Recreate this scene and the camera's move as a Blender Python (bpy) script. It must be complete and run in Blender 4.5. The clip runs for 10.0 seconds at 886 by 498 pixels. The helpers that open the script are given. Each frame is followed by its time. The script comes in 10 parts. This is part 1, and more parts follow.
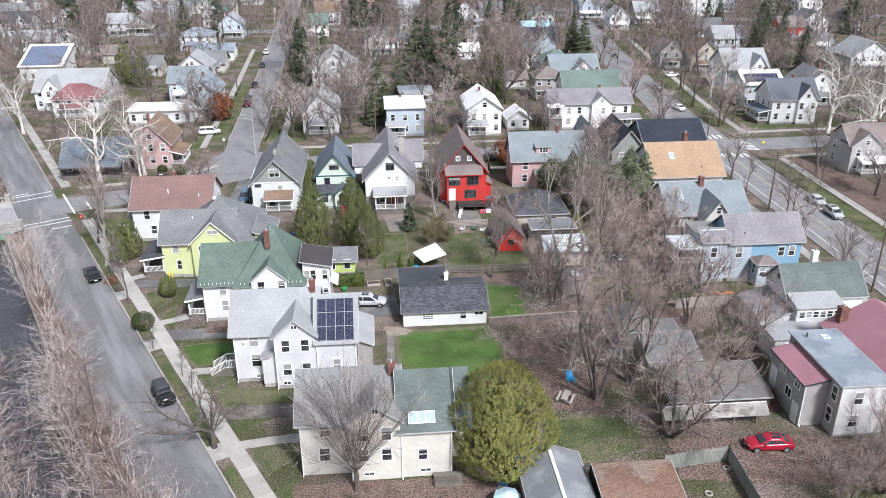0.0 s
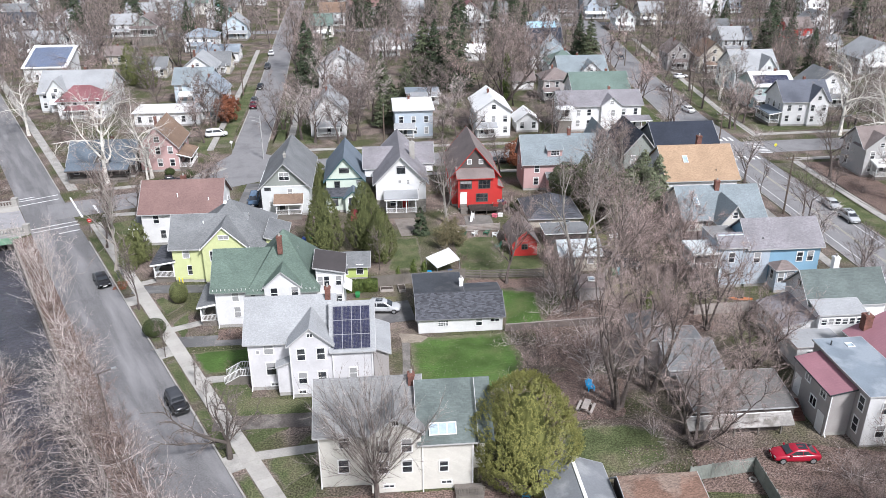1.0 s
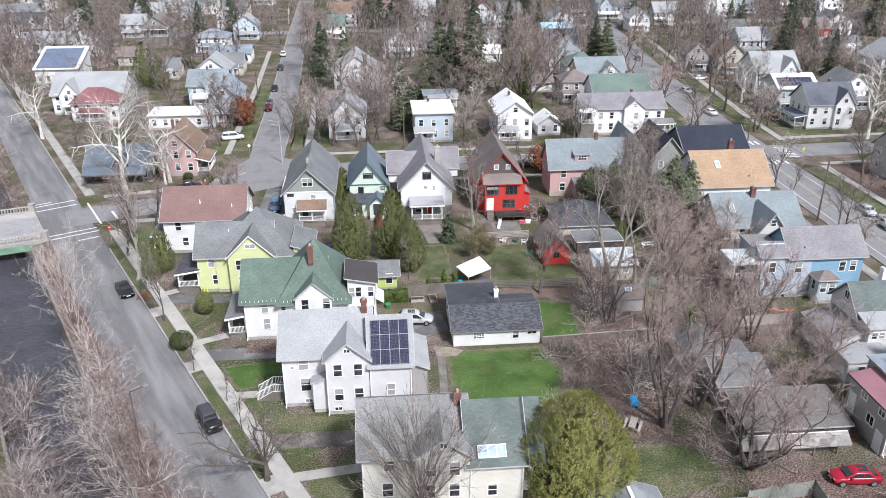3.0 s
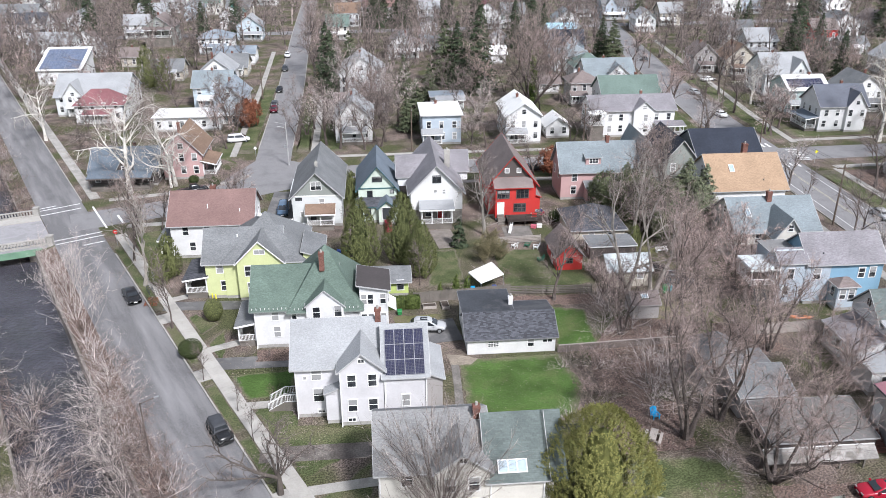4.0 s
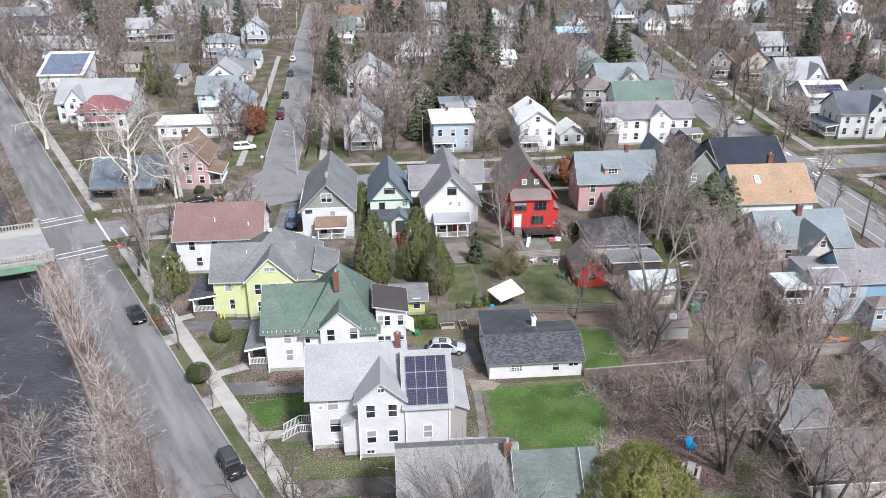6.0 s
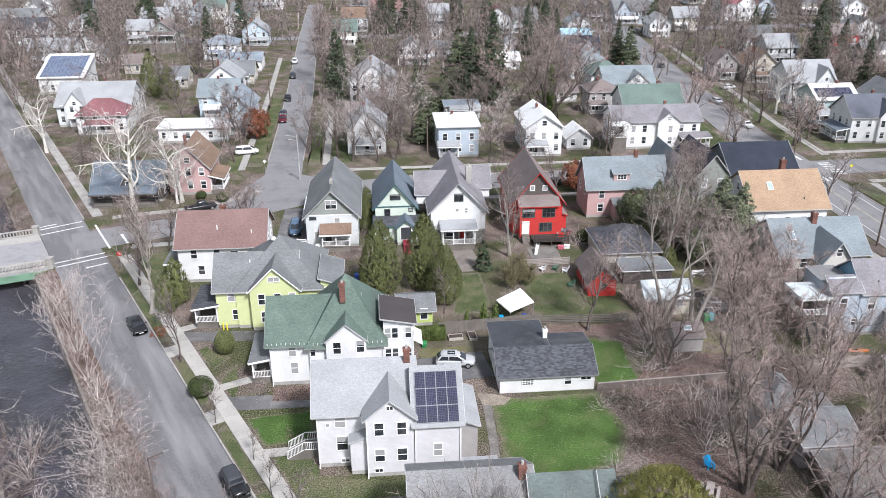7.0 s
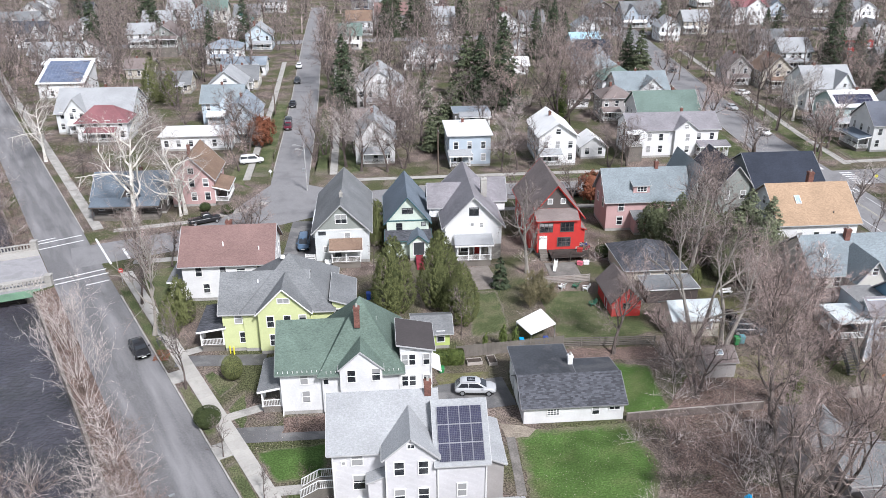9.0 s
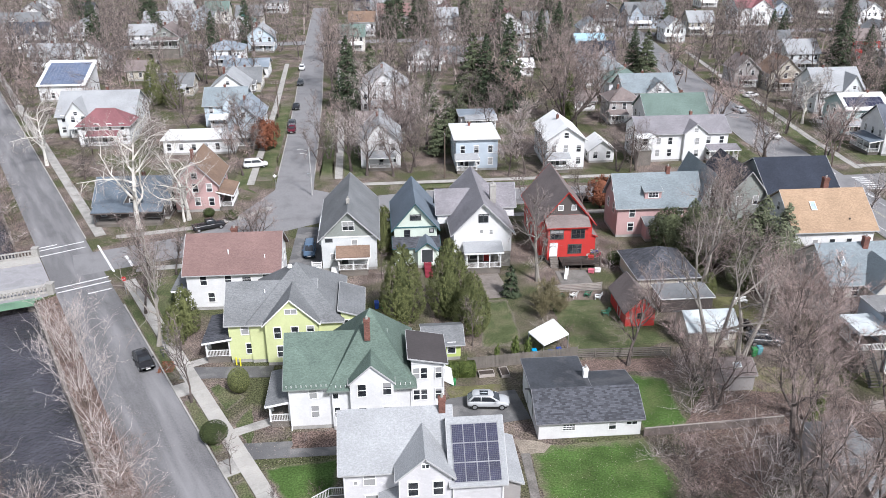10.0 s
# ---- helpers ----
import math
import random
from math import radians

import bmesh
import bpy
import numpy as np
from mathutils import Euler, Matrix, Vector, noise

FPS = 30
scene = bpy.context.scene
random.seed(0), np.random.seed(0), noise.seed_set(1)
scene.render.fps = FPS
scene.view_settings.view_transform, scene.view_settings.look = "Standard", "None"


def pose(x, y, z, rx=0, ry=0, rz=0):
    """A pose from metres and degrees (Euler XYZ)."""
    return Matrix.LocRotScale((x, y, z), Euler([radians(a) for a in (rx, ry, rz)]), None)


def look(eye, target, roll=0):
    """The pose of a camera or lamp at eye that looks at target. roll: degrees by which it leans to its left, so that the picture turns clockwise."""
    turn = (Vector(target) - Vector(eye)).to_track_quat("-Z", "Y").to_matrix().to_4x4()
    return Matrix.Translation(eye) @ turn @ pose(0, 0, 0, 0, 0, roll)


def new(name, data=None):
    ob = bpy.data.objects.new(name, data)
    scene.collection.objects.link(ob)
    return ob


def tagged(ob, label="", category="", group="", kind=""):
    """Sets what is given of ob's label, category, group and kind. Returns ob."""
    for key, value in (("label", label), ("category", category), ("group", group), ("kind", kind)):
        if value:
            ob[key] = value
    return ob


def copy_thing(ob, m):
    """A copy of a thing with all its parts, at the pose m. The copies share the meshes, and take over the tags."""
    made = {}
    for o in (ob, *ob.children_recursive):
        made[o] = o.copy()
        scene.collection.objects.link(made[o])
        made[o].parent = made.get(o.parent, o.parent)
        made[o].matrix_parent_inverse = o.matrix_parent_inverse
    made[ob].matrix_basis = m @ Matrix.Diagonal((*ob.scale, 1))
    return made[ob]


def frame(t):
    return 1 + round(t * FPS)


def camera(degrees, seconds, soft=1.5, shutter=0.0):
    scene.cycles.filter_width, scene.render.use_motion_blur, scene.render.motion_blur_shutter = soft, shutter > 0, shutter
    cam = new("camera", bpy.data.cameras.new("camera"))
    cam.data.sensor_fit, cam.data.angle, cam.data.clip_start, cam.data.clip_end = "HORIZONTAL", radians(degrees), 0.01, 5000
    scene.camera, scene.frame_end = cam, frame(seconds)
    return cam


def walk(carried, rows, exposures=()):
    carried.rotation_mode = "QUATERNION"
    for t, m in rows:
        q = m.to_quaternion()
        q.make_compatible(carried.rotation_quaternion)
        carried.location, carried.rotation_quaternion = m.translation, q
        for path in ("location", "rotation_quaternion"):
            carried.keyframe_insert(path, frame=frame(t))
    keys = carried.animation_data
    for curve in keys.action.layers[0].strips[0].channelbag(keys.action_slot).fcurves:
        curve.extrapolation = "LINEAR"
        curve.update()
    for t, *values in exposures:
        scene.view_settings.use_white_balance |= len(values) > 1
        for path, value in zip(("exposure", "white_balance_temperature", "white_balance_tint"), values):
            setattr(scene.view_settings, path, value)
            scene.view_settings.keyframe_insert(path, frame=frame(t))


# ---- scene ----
cam = camera(58.2, 10.0, soft=0.5)
METRES, EYE, TILT, LEAN, TURN = 27.5, 50.5, 0.0, 0.0, -11.0
PATH = [
    (0, (-1.18, -0.088, 50.391), (-1.023, 1.73, 49.573), -0.2),
    (0.5, (-1.98, 0.777, 50.454), (-1.824, 2.596, 49.636), -0.2),
    (1, (-2.981, 1.662, 50.476), (-2.824, 3.48, 49.658), -0.2),
    (1.5, (-3.974, 2.518, 50.555), (-3.818, 4.336, 49.736), -0.2),
    (2, (-4.964, 3.406, 50.474), (-4.808, 5.224, 49.655), -0.2),
    (2.5, (-5.941, 4.287, 50.512), (-5.786, 6.105, 49.693), -0.2),
    (3, (-6.83, 5.24, 50.544), (-6.677, 7.057, 49.724), -0.2),
    (3.2, (-7.141, 5.655, 50.546), (-6.988, 7.472, 49.725), -0.2),
    (4.5, (-8.821, 8.48, 50.559), (-8.67, 10.297, 49.739), -0.2),
    (5, (-9.321, 9.742, 50.516), (-9.169, 11.56, 49.697), -0.2),
    (5.5, (-9.715, 11.07, 50.522), (-9.564, 12.889, 49.704), -0.2),
    (7, (-10.823, 15.208, 50.586), (-10.674, 17.028, 49.769), -0.2),
    (7.5, (-11.194, 16.514, 50.612), (-11.045, 18.334, 49.796), -0.2),
    (8, (-11.56, 17.861, 50.724), (-11.412, 19.681, 49.908), -0.2),
    (8.5, (-12.013, 19.298, 50.658), (-11.865, 21.119, 49.844), -0.2),
    (9, (-12.471, 20.632, 50.638), (-12.323, 22.453, 49.824), -0.2),
    (9.5, (-13.005, 21.914, 50.715), (-12.856, 23.735, 49.901), -0.2),
    (10, (-13.561, 23.149, 50.807), (-13.413, 24.97, 49.992), -0.2),
]
walk(cam, [(t, look(eye, target, roll)) for t, eye, target, roll in PATH])

# ---- light: bright overcast, faint high sun ----
world = bpy.data.worlds.new("world")
scene.world = world
world.use_nodes = True
_n, _l = world.node_tree.nodes, world.node_tree.links
_sky = _n.new("ShaderNodeTexSky")
_sky.sky_type, _sky.sun_disc = "NISHITA", False
_sky.sun_elevation, _sky.sun_rotation = radians(47), radians(152)
_sky.air_density, _sky.dust_density = 1.0, 1.0
_hs = _n.new("ShaderNodeHueSaturation")
_hs.inputs["Saturation"].default_value = 0.5
_l.new(_sky.outputs[0], _hs.inputs["Color"])
_l.new(_hs.outputs[0], _n["Background"].inputs["Color"])
_n["Background"].inputs["Strength"].default_value = 0.096
sun = new("sun", bpy.data.lights.new("sun", "SUN"))
sun.data.energy, sun.data.angle, sun.data.color = 2.93, radians(9), (0.955, 0.95, 1.0)
sun.matrix_world = look((38, -72, 87), (0, 0, 0))
scene.view_settings.exposure = 1.02

# ---- materials ----
MATS = {}


def mat(name, rgb, vary=0.18, big=0.35, fine=6.0, rough=0.8, bump=0.0, bscale=12.0, metal=0.0,
        grain=0.0, alt=None, ascale=0.25, aedge=(0.5, 0.62), lines=None, cells=None, rnd=0.0, spec=0.3, streak=None, island=None, edge=None):
    if name in MATS:
        return MATS[name]
    m = bpy.data.materials.new(name)
    m.use_nodes = True
    n, l = m.node_tree.nodes, m.node_tree.links
    b = n["Principled BSDF"]
    b.inputs["Roughness"].default_value, b.inputs["Metallic"].default_value = rough, metal
    b.inputs["Specular IOR Level"].default_value = spec
    pos = n.new("ShaderNodeNewGeometry").outputs["Position"]

    def tex(scale, detail=4.0):
        t = n.new("ShaderNodeTexNoise")
        t.inputs["Scale"].default_value, t.inputs["Detail"].default_value = scale, detail
        l.new(pos, t.inputs["Vector"])
        return t.outputs["Fac"]

    def mix(fac, a, c, how="MIX"):
        x = n.new("ShaderNodeMix")
        x.data_type, x.blend_type = "RGBA", how
        for s, v in ((x.inputs[0], fac), (x.inputs[6], a), (x.inputs[7], c)):
            if isinstance(v, (float, int)):
                s.default_value = v
            elif isinstance(v, tuple):
                s.default_value = (*v, 1)
            else:
                l.new(v, s)
        return x.outputs[2]

    def ramp(fac, lo, hi):
        r = n.new("ShaderNodeMapRange")
        r.inputs["From Min"].default_value, r.inputs["From Max"].default_value = lo, hi
        l.new(fac, r.inputs["Value"])
        return r.outputs[0]

    dark, light = tuple(c * (1 - vary) for c in rgb), tuple(min(0.95, c * (1 + vary)) for c in rgb)
    col = mix(ramp(tex(big), 0.3, 0.7), dark, light)
    if alt:
        col = mix(ramp(tex(ascale, 6.0), *aedge), col, alt)
    if edge:
        at = n.new("ShaderNodeAttribute")
        at.attribute_name = "inside"
        sm = n.new("ShaderNodeMath")
        sm.operation = "ADD"
        l.new(at.outputs["Fac"], sm.inputs[0])
        l.new(tex(0.9, 5.0), sm.inputs[1])
        col = mix(ramp(sm.outputs[0], 0.4, 0.95), edge, col)
    g = tuple([1 - max(0.8 * vary, grain)] * 3)
    col = mix(ramp(tex(fine, 4.0), *((0.4, 0.62) if grain > 0.5 else (0.34, 0.66))), mix(1.0, col, g, "MULTIPLY"), col)
    if cells:
        w, h, strength = cells[:3]
        mp = n.new("ShaderNodeMapping")
        mp.inputs["Scale"].default_value = (1 / w, 1 / h, 1 / h)
        l.new(pos, mp.inputs["Vector"])
        br = n.new("ShaderNodeTexVoronoi")
        br.inputs["Scale"].default_value = 1.0
        l.new(mp.outputs[0], br.inputs["Vector"])
        sep = n.new("ShaderNodeSeparateColor")
        l.new(br.outputs["Color"], sep.inputs[0])
        tone = sep.outputs[0]
        if len(cells) > 3:
            bk = n.new("ShaderNodeTexBrick")
            bk.inputs["Color1"].default_value, bk.inputs["Color2"].default_value, bk.inputs["Mortar"].default_value = (0, 0, 0, 1), (1, 1, 1, 1), (0.3, 0.3, 0.3, 1)
            bk.inputs["Scale"].default_value, bk.inputs["Brick Width"].default_value, bk.inputs["Row Height"].default_value = 1.0, w, h
            bk.inputs["Mortar Size"].default_value = 0.008
            l.new(pos, bk.inputs["Vector"])
            tone = bk.outputs["Color"]
        col = mix(tone, mix(1.0, col, tuple([1 - strength] * 3), "MULTIPLY"), col)
    if streak:
        yaw, long_, wide, tint, edge = streak
        mp = n.new("ShaderNodeMapping")
        mp.vector_type = "TEXTURE"
        mp.inputs["Rotation"].default_value = (0, 0, radians(yaw))
        mp.inputs["Scale"].default_value = (long_, wide, 1)
        l.new(pos, mp.inputs["Vector"])
        st = n.new("ShaderNodeTexNoise")
        st.inputs["Scale"].default_value, st.inputs["Detail"].default_value = 1.0, 3.0
        l.new(mp.outputs[0], st.inputs["Vector"])
        col = mix(ramp(st.outputs["Fac"], *edge), col, tint)
    if island:
        col = mix(n.new("ShaderNodeNewGeometry").outputs["Random Per Island"], mix(1.0, col, tuple([island[0]] * 3), "MULTIPLY"), mix(1.0, col, tuple([island[1]] * 3), "MULTIPLY"))
    if rnd:
        oi = n.new("ShaderNodeObjectInfo")
        col = mix(oi.outputs["Random"], mix(1.0, col, tuple([1 - rnd] * 3), "MULTIPLY"), col)
    l.new(col, b.inputs["Base Color"])
    height = None
    if bump:
        height = tex(bscale, 5.0)
    if lines:
        axis, period = lines
        sx = n.new("ShaderNodeSeparateXYZ")
        l.new(pos, sx.inputs[0])
        d = n.new("ShaderNodeMath")
        d.operation = "DIVIDE"
        d.inputs[1].default_value = period
        l.new(sx.outputs[axis], d.inputs[0])
        fr = n.new("ShaderNodeMath")
        fr.operation = "FRACT"
        l.new(d.outputs[0], fr.inputs[0])
        height = fr.outputs[0]
    if height is not None:
        bp = n.new("ShaderNodeBump")
        bp.inputs["Strength"].default_value = 0.6
        bp.inputs["Distance"].default_value = bump or 0.02
        l.new(height, bp.inputs["Height"])
        l.new(bp.outputs[0], b.inputs["Normal"])
    MATS[name] = m
    return m


def siding(name, rgb, vary=0.07):
    return mat("siding_" + name, rgb, vary, 0.5, 5.0, 0.6, lines=(2, 0.13), bump=0.02)


def shingle(name, rgb, vary=0.16, strength=0.3, alt=None):
    return mat("shingle_" + name, rgb, vary, 0.3, 7.0, 0.9, bump=0.03, cells=(0.17, 0.085, strength), alt=alt, ascale=0.35, lines=(2, 0.11), grain=0.16)


def glass_with_blinds(name):
    """Dark glass; behind some panes a pale blind hangs part of the way down."""
    # lightened base and greyer patches paint some reflected sky into the glass
    m = mat(name, (0.03, 0.034, 0.04), 0.5, 0.7, 3, 0.07, spec=0.6, alt=(0.08, 0.085, 0.09), ascale=0.5, aedge=(0.52, 0.6))
    n, l = m.node_tree.nodes, m.node_tree.links
    b = n["Principled BSDF"]
    base = b.inputs["Base Color"].links[0].from_socket
    oi, tc, sx = n.new("ShaderNodeObjectInfo"), n.new("ShaderNodeTexCoord"), n.new("ShaderNodeSeparateXYZ")
    l.new(tc.outputs["Object"], sx.inputs[0])
    th = n.new("ShaderNodeMapRange")
    th.inputs["To Min"].default_value, th.inputs["To Max"].default_value = -0.8, 1.7
    l.new(oi.outputs["Random"], th.inputs["Value"])
    gt = n.new("ShaderNodeMath")
    gt.operation = "GREATER_THAN"
    l.new(sx.outputs[2], gt.inputs[0])
    l.new(th.outputs[0], gt.inputs[1])
    x = n.new("ShaderNodeMix")
    x.data_type = "RGBA"
    l.new(gt.outputs[0], x.inputs[0])
    l.new(base, x.inputs[6])
    x.inputs[7].default_value = (0.3, 0.3, 0.3, 1)
    l.new(x.outputs[2], b.inputs["Base Color"])
    return m


M_GLASS = glass_with_blinds("window_glass")
M_CARGLASS = mat("car_glass", (0.03, 0.034, 0.04), 0.2, 0.6, 3, 0.05, spec=0.7)
M_WHITE = mat("white_paint", (0.74, 0.74, 0.73), 0.06, 0.5, 6, 0.5)
M_FASCIA = mat("painted_fascia", (0.42, 0.42, 0.42), 0.12, 0.5, 5, 0.6)
M_DARKTRIM = mat("dark_trim", (0.05, 0.055, 0.06), 0.15, 0.5, 6, 0.5)
M_FOUND = mat("foundation_block", (0.36, 0.35, 0.33), 0.2, 0.6, 5, 0.9, bump=0.02)
M_BRICK = mat("chimney_brick", (0.21, 0.1, 0.08), 0.25, 1.0, 9, 0.9, bump=0.02, cells=(0.22, 0.09, 0.35))
M_CONC = mat("concrete", (0.37, 0.355, 0.33), 0.14, 0.5, 7, 0.9, bump=0.01, grain=0.18, alt=(0.26, 0.25, 0.235), ascale=0.7, aedge=(0.5, 0.72))
M_SLAB = mat("pavement_slab", (0.42, 0.402, 0.372), 0.12, 0.4, 6, 0.9, bump=0.008, rnd=0.18, alt=(0.34, 0.33, 0.3), ascale=0.8, aedge=(0.55, 0.75))
M_ASPH = mat("worn_asphalt", (0.25, 0.246, 0.25), 0.14, 0.3, 7, 0.9, bump=0.01, bscale=20, grain=0.24, alt=(0.19, 0.186, 0.19), ascale=0.3, aedge=(0.42, 0.66))
M_ASPHR = mat("tyre_worn_asphalt", (0.18, 0.176, 0.181), 0.16, 0.3, 6, 0.9, bump=0.012, bscale=18, grain=0.3, alt=(0.15, 0.147, 0.149), ascale=0.3, aedge=(0.4, 0.68), streak=(117.9, 14.0, 1.7, (0.255, 0.25, 0.254), (0.42, 0.8)))
M_DRIVE = mat("dark_asphalt", (0.13, 0.128, 0.13), 0.2, 0.3, 8, 0.9, bump=0.006, bscale=30, grain=0.2, alt=(0.2, 0.195, 0.19), ascale=0.4)
M_LINE = mat("road_paint", (0.7, 0.7, 0.69), 0.15, 2.0, 9, 0.7, alt=(0.3, 0.3, 0.3), ascale=3.0, aedge=(0.55, 0.7))
M_GROUND = mat("yard_ground", (0.235, 0.186, 0.163), 0.42, 0.35, 5.5, 1.0, bump=0.16, bscale=6, grain=0.68, alt=(0.118, 0.126, 0.064), ascale=0.13, aedge=(0.42, 0.6), spec=0.1)
M_LITTER = mat("leaf_litter", (0.3, 0.214, 0.186), 0.42, 0.5, 6.0, 1.0, bump=0.16, bscale=7, grain=0.68, alt=(0.15, 0.112, 0.092), ascale=0.5, aedge=(0.42, 0.66), spec=0.1)
M_GRASS = mat("mown_grass", (0.115, 0.138, 0.064), 0.3, 0.3, 6, 1.0, bump=0.06, bscale=10, grain=0.55, alt=(0.18, 0.165, 0.105), ascale=0.3, aedge=(0.48, 0.7), spec=0.1, edge=(0.225, 0.19, 0.16))
M_LAWN = mat("bright_lawn", (0.082, 0.142, 0.04), 0.34, 0.25, 5.5, 1.0, bump=0.06, bscale=10, grain=0.5, alt=(0.15, 0.17, 0.075), ascale=0.22, aedge=(0.5, 0.78), spec=0.1, edge=(0.19, 0.175, 0.12))
M_WATER = mat("river_water", (0.064, 0.062, 0.076), 0.3, 0.15, 1.6, 0.16, bump=0.55, bscale=2.2, spec=0.5, alt=(0.055, 0.055, 0.061), ascale=0.12)
M_WOODF = mat("weathered_wood", (0.195, 0.175, 0.155), 0.2, 0.6, 7, 0.9, bump=0.02, rnd=0.2)
M_STONE = mat("retaining_stone", (0.21, 0.185, 0.165), 0.25, 0.7, 4, 0.95, bump=0.05, bscale=5)
M_BARK = mat("grey_bark", (0.125, 0.1, 0.09), 0.4, 0.6, 6, 0.95, bump=0.02)
# island spread tints single twigs to imitate lit twigs and dark gaps
M_TWIG = mat("grey_brown_twig", (0.265, 0.217, 0.2), 0.4, 0.7, 4, 0.95, island=(0.15, 1.5))
M_TWIGD = mat("dark_brown_twig", (0.34, 0.268, 0.245), 0.4, 0.7, 4, 0.95, island=(0.4, 1.5))
M_TWIGR = mat("reddish_twig", (0.52, 0.4, 0.365), 0.4, 0.7, 4, 0.95, island=(0.15, 1.5))
M_TWIGP = mat("pale_twig", (0.56, 0.49, 0.46), 0.35, 0.7, 4, 0.95, island=(0.15, 1.5))
M_TWIGB = mat("brown_bank_twig", (0.29, 0.215, 0.19), 0.45, 0.7, 4, 0.95, island=(0.15, 1.5))
M_SYC = mat("sycamore_bark", (0.62, 0.59, 0.54), 0.2, 0.8, 3, 0.9, alt=(0.33, 0.29, 0.24), ascale=1.2, aedge=(0.55, 0.7))
M_RUBBER = mat("tyre_rubber", (0.02, 0.02, 0.02), 0.2, 2, 9, 0.85)
M_METAL = mat("grey_metal", (0.45, 0.46, 0.47), 0.1, 1, 6, 0.4, metal=0.7)
M_POLE = mat("pole_wood", (0.13, 0.1, 0.08), 0.2, 1, 6, 0.9)

# ---- building helpers ----
OFF = {}


def thing(name, x, y, label, category, group="", yaw=0.0, absolute=True, kind=""):
    ob = new(name)
    ob.matrix_basis = pose(x, y, 0, 0, 0, yaw)
    OFF[ob.name] = (x, y) if absolute else (0.0, 0.0)
    return tagged(ob, label, category, group, kind)


def mesh_of(bm, name):
    bmesh.ops.recalc_face_normals(bm, faces=bm.faces)
    me = bpy.data.meshes.new(name)
    bm.to_mesh(me)
    bm.free()
    return me


def part(name, bm, material, parent, label="", at=None, yaw=0.0):
    """One mesh under a thing or a part."""
    me = bm if isinstance(bm, bpy.types.Mesh) else mesh_of(bm, name)
    if not me.materials:
        me.materials.append(material)
    ob = new(name, me)
    ob.parent = parent
    if at:
        ob.matrix_basis = pose(*at, 0, 0, yaw)
    return tagged(ob, label)


def solo(name, bm, material, label, category, kind="", group="", at=(0, 0, 0), yaw=0.0):
    """One mesh that is a thing or a piece of the setting by itself."""
    me = bm if isinstance(bm, bpy.types.Mesh) else mesh_of(bm, name)
    if not me.materials:
        me.materials.append(material)
    ob = new(name, me)
    ob.matrix_basis = pose(*at, 0, 0, yaw)
    return tagged(ob, label, category, group, kind)


def poly(bm, pts):
    return bm.faces.new([bm.verts.new(p) for p in pts])


def hexa(bm, low, high):
    """A solid between two rings of the same number of points."""
    a, b = [bm.verts.new(p) for p in low], [bm.verts.new(p) for p in high]
    bm.faces.new(a[::-1])
    bm.faces.new(b)
    for i in range(len(a)):
        j = (i + 1) % len(a)
        bm.faces.new((a[i], a[j], b[j], b[i]))


def box(bm, x0, x1, y0, y1, z0, z1):
    hexa(bm, [(x0, y0, z0), (x1, y0, z0), (x1, y1, z0), (x0, y1, z0)], [(x0, y0, z1), (x1, y0, z1), (x1, y1, z1), (x0, y1, z1)])
    return bm


def beam(bm, p, q, w, h=None):
    p, q = Vector(p), Vector(q)
    d = (q - p).normalized()
    up = Vector((0, 0, 1)) if abs(d.z) < 0.9 else Vector((0, 1, 0))
    s = d.cross(up).normalized() * w / 2
    u = s.cross(d).normalized() * (h or w) / 2
    hexa(bm, [p - s - u, p + s - u, p + s + u, p - s + u], [q - s - u, q + s - u, q + s + u, q - s + u])


def swap(axis, pts):
    """Profiles are drawn for a ridge along x; for a ridge along y, x and y change places."""
    return pts if axis == "x" else [(y, x, z) for x, y, z in pts]


def gable_roof(bm, a0, a1, b0, b1, eave, ridge, axis, oh, th, rb=None):
    rb = (b0 + b1) / 2 if rb is None else rb
    k0, k1 = (ridge - eave) / (rb - b0), (ridge - eave) / (b1 - rb)
    prof = [(b0 - oh, eave - k0 * oh), (rb, ridge), (b1 + oh, eave - k1 * oh)]
    A0, A1 = a0 - oh, a1 + oh
    for (p, q) in ((prof[0], prof[1]), (prof[1], prof[2])):
        hexa(bm, swap(axis, [(A0, p[0], p[1]), (A1, p[0], p[1]), (A1, q[0], q[1]), (A0, q[0], q[1])]),
             swap(axis, [(A0, p[0], p[1] + th), (A1, p[0], p[1] + th), (A1, q[0], q[1] + th), (A0, q[0], q[1] + th)]))
    return prof


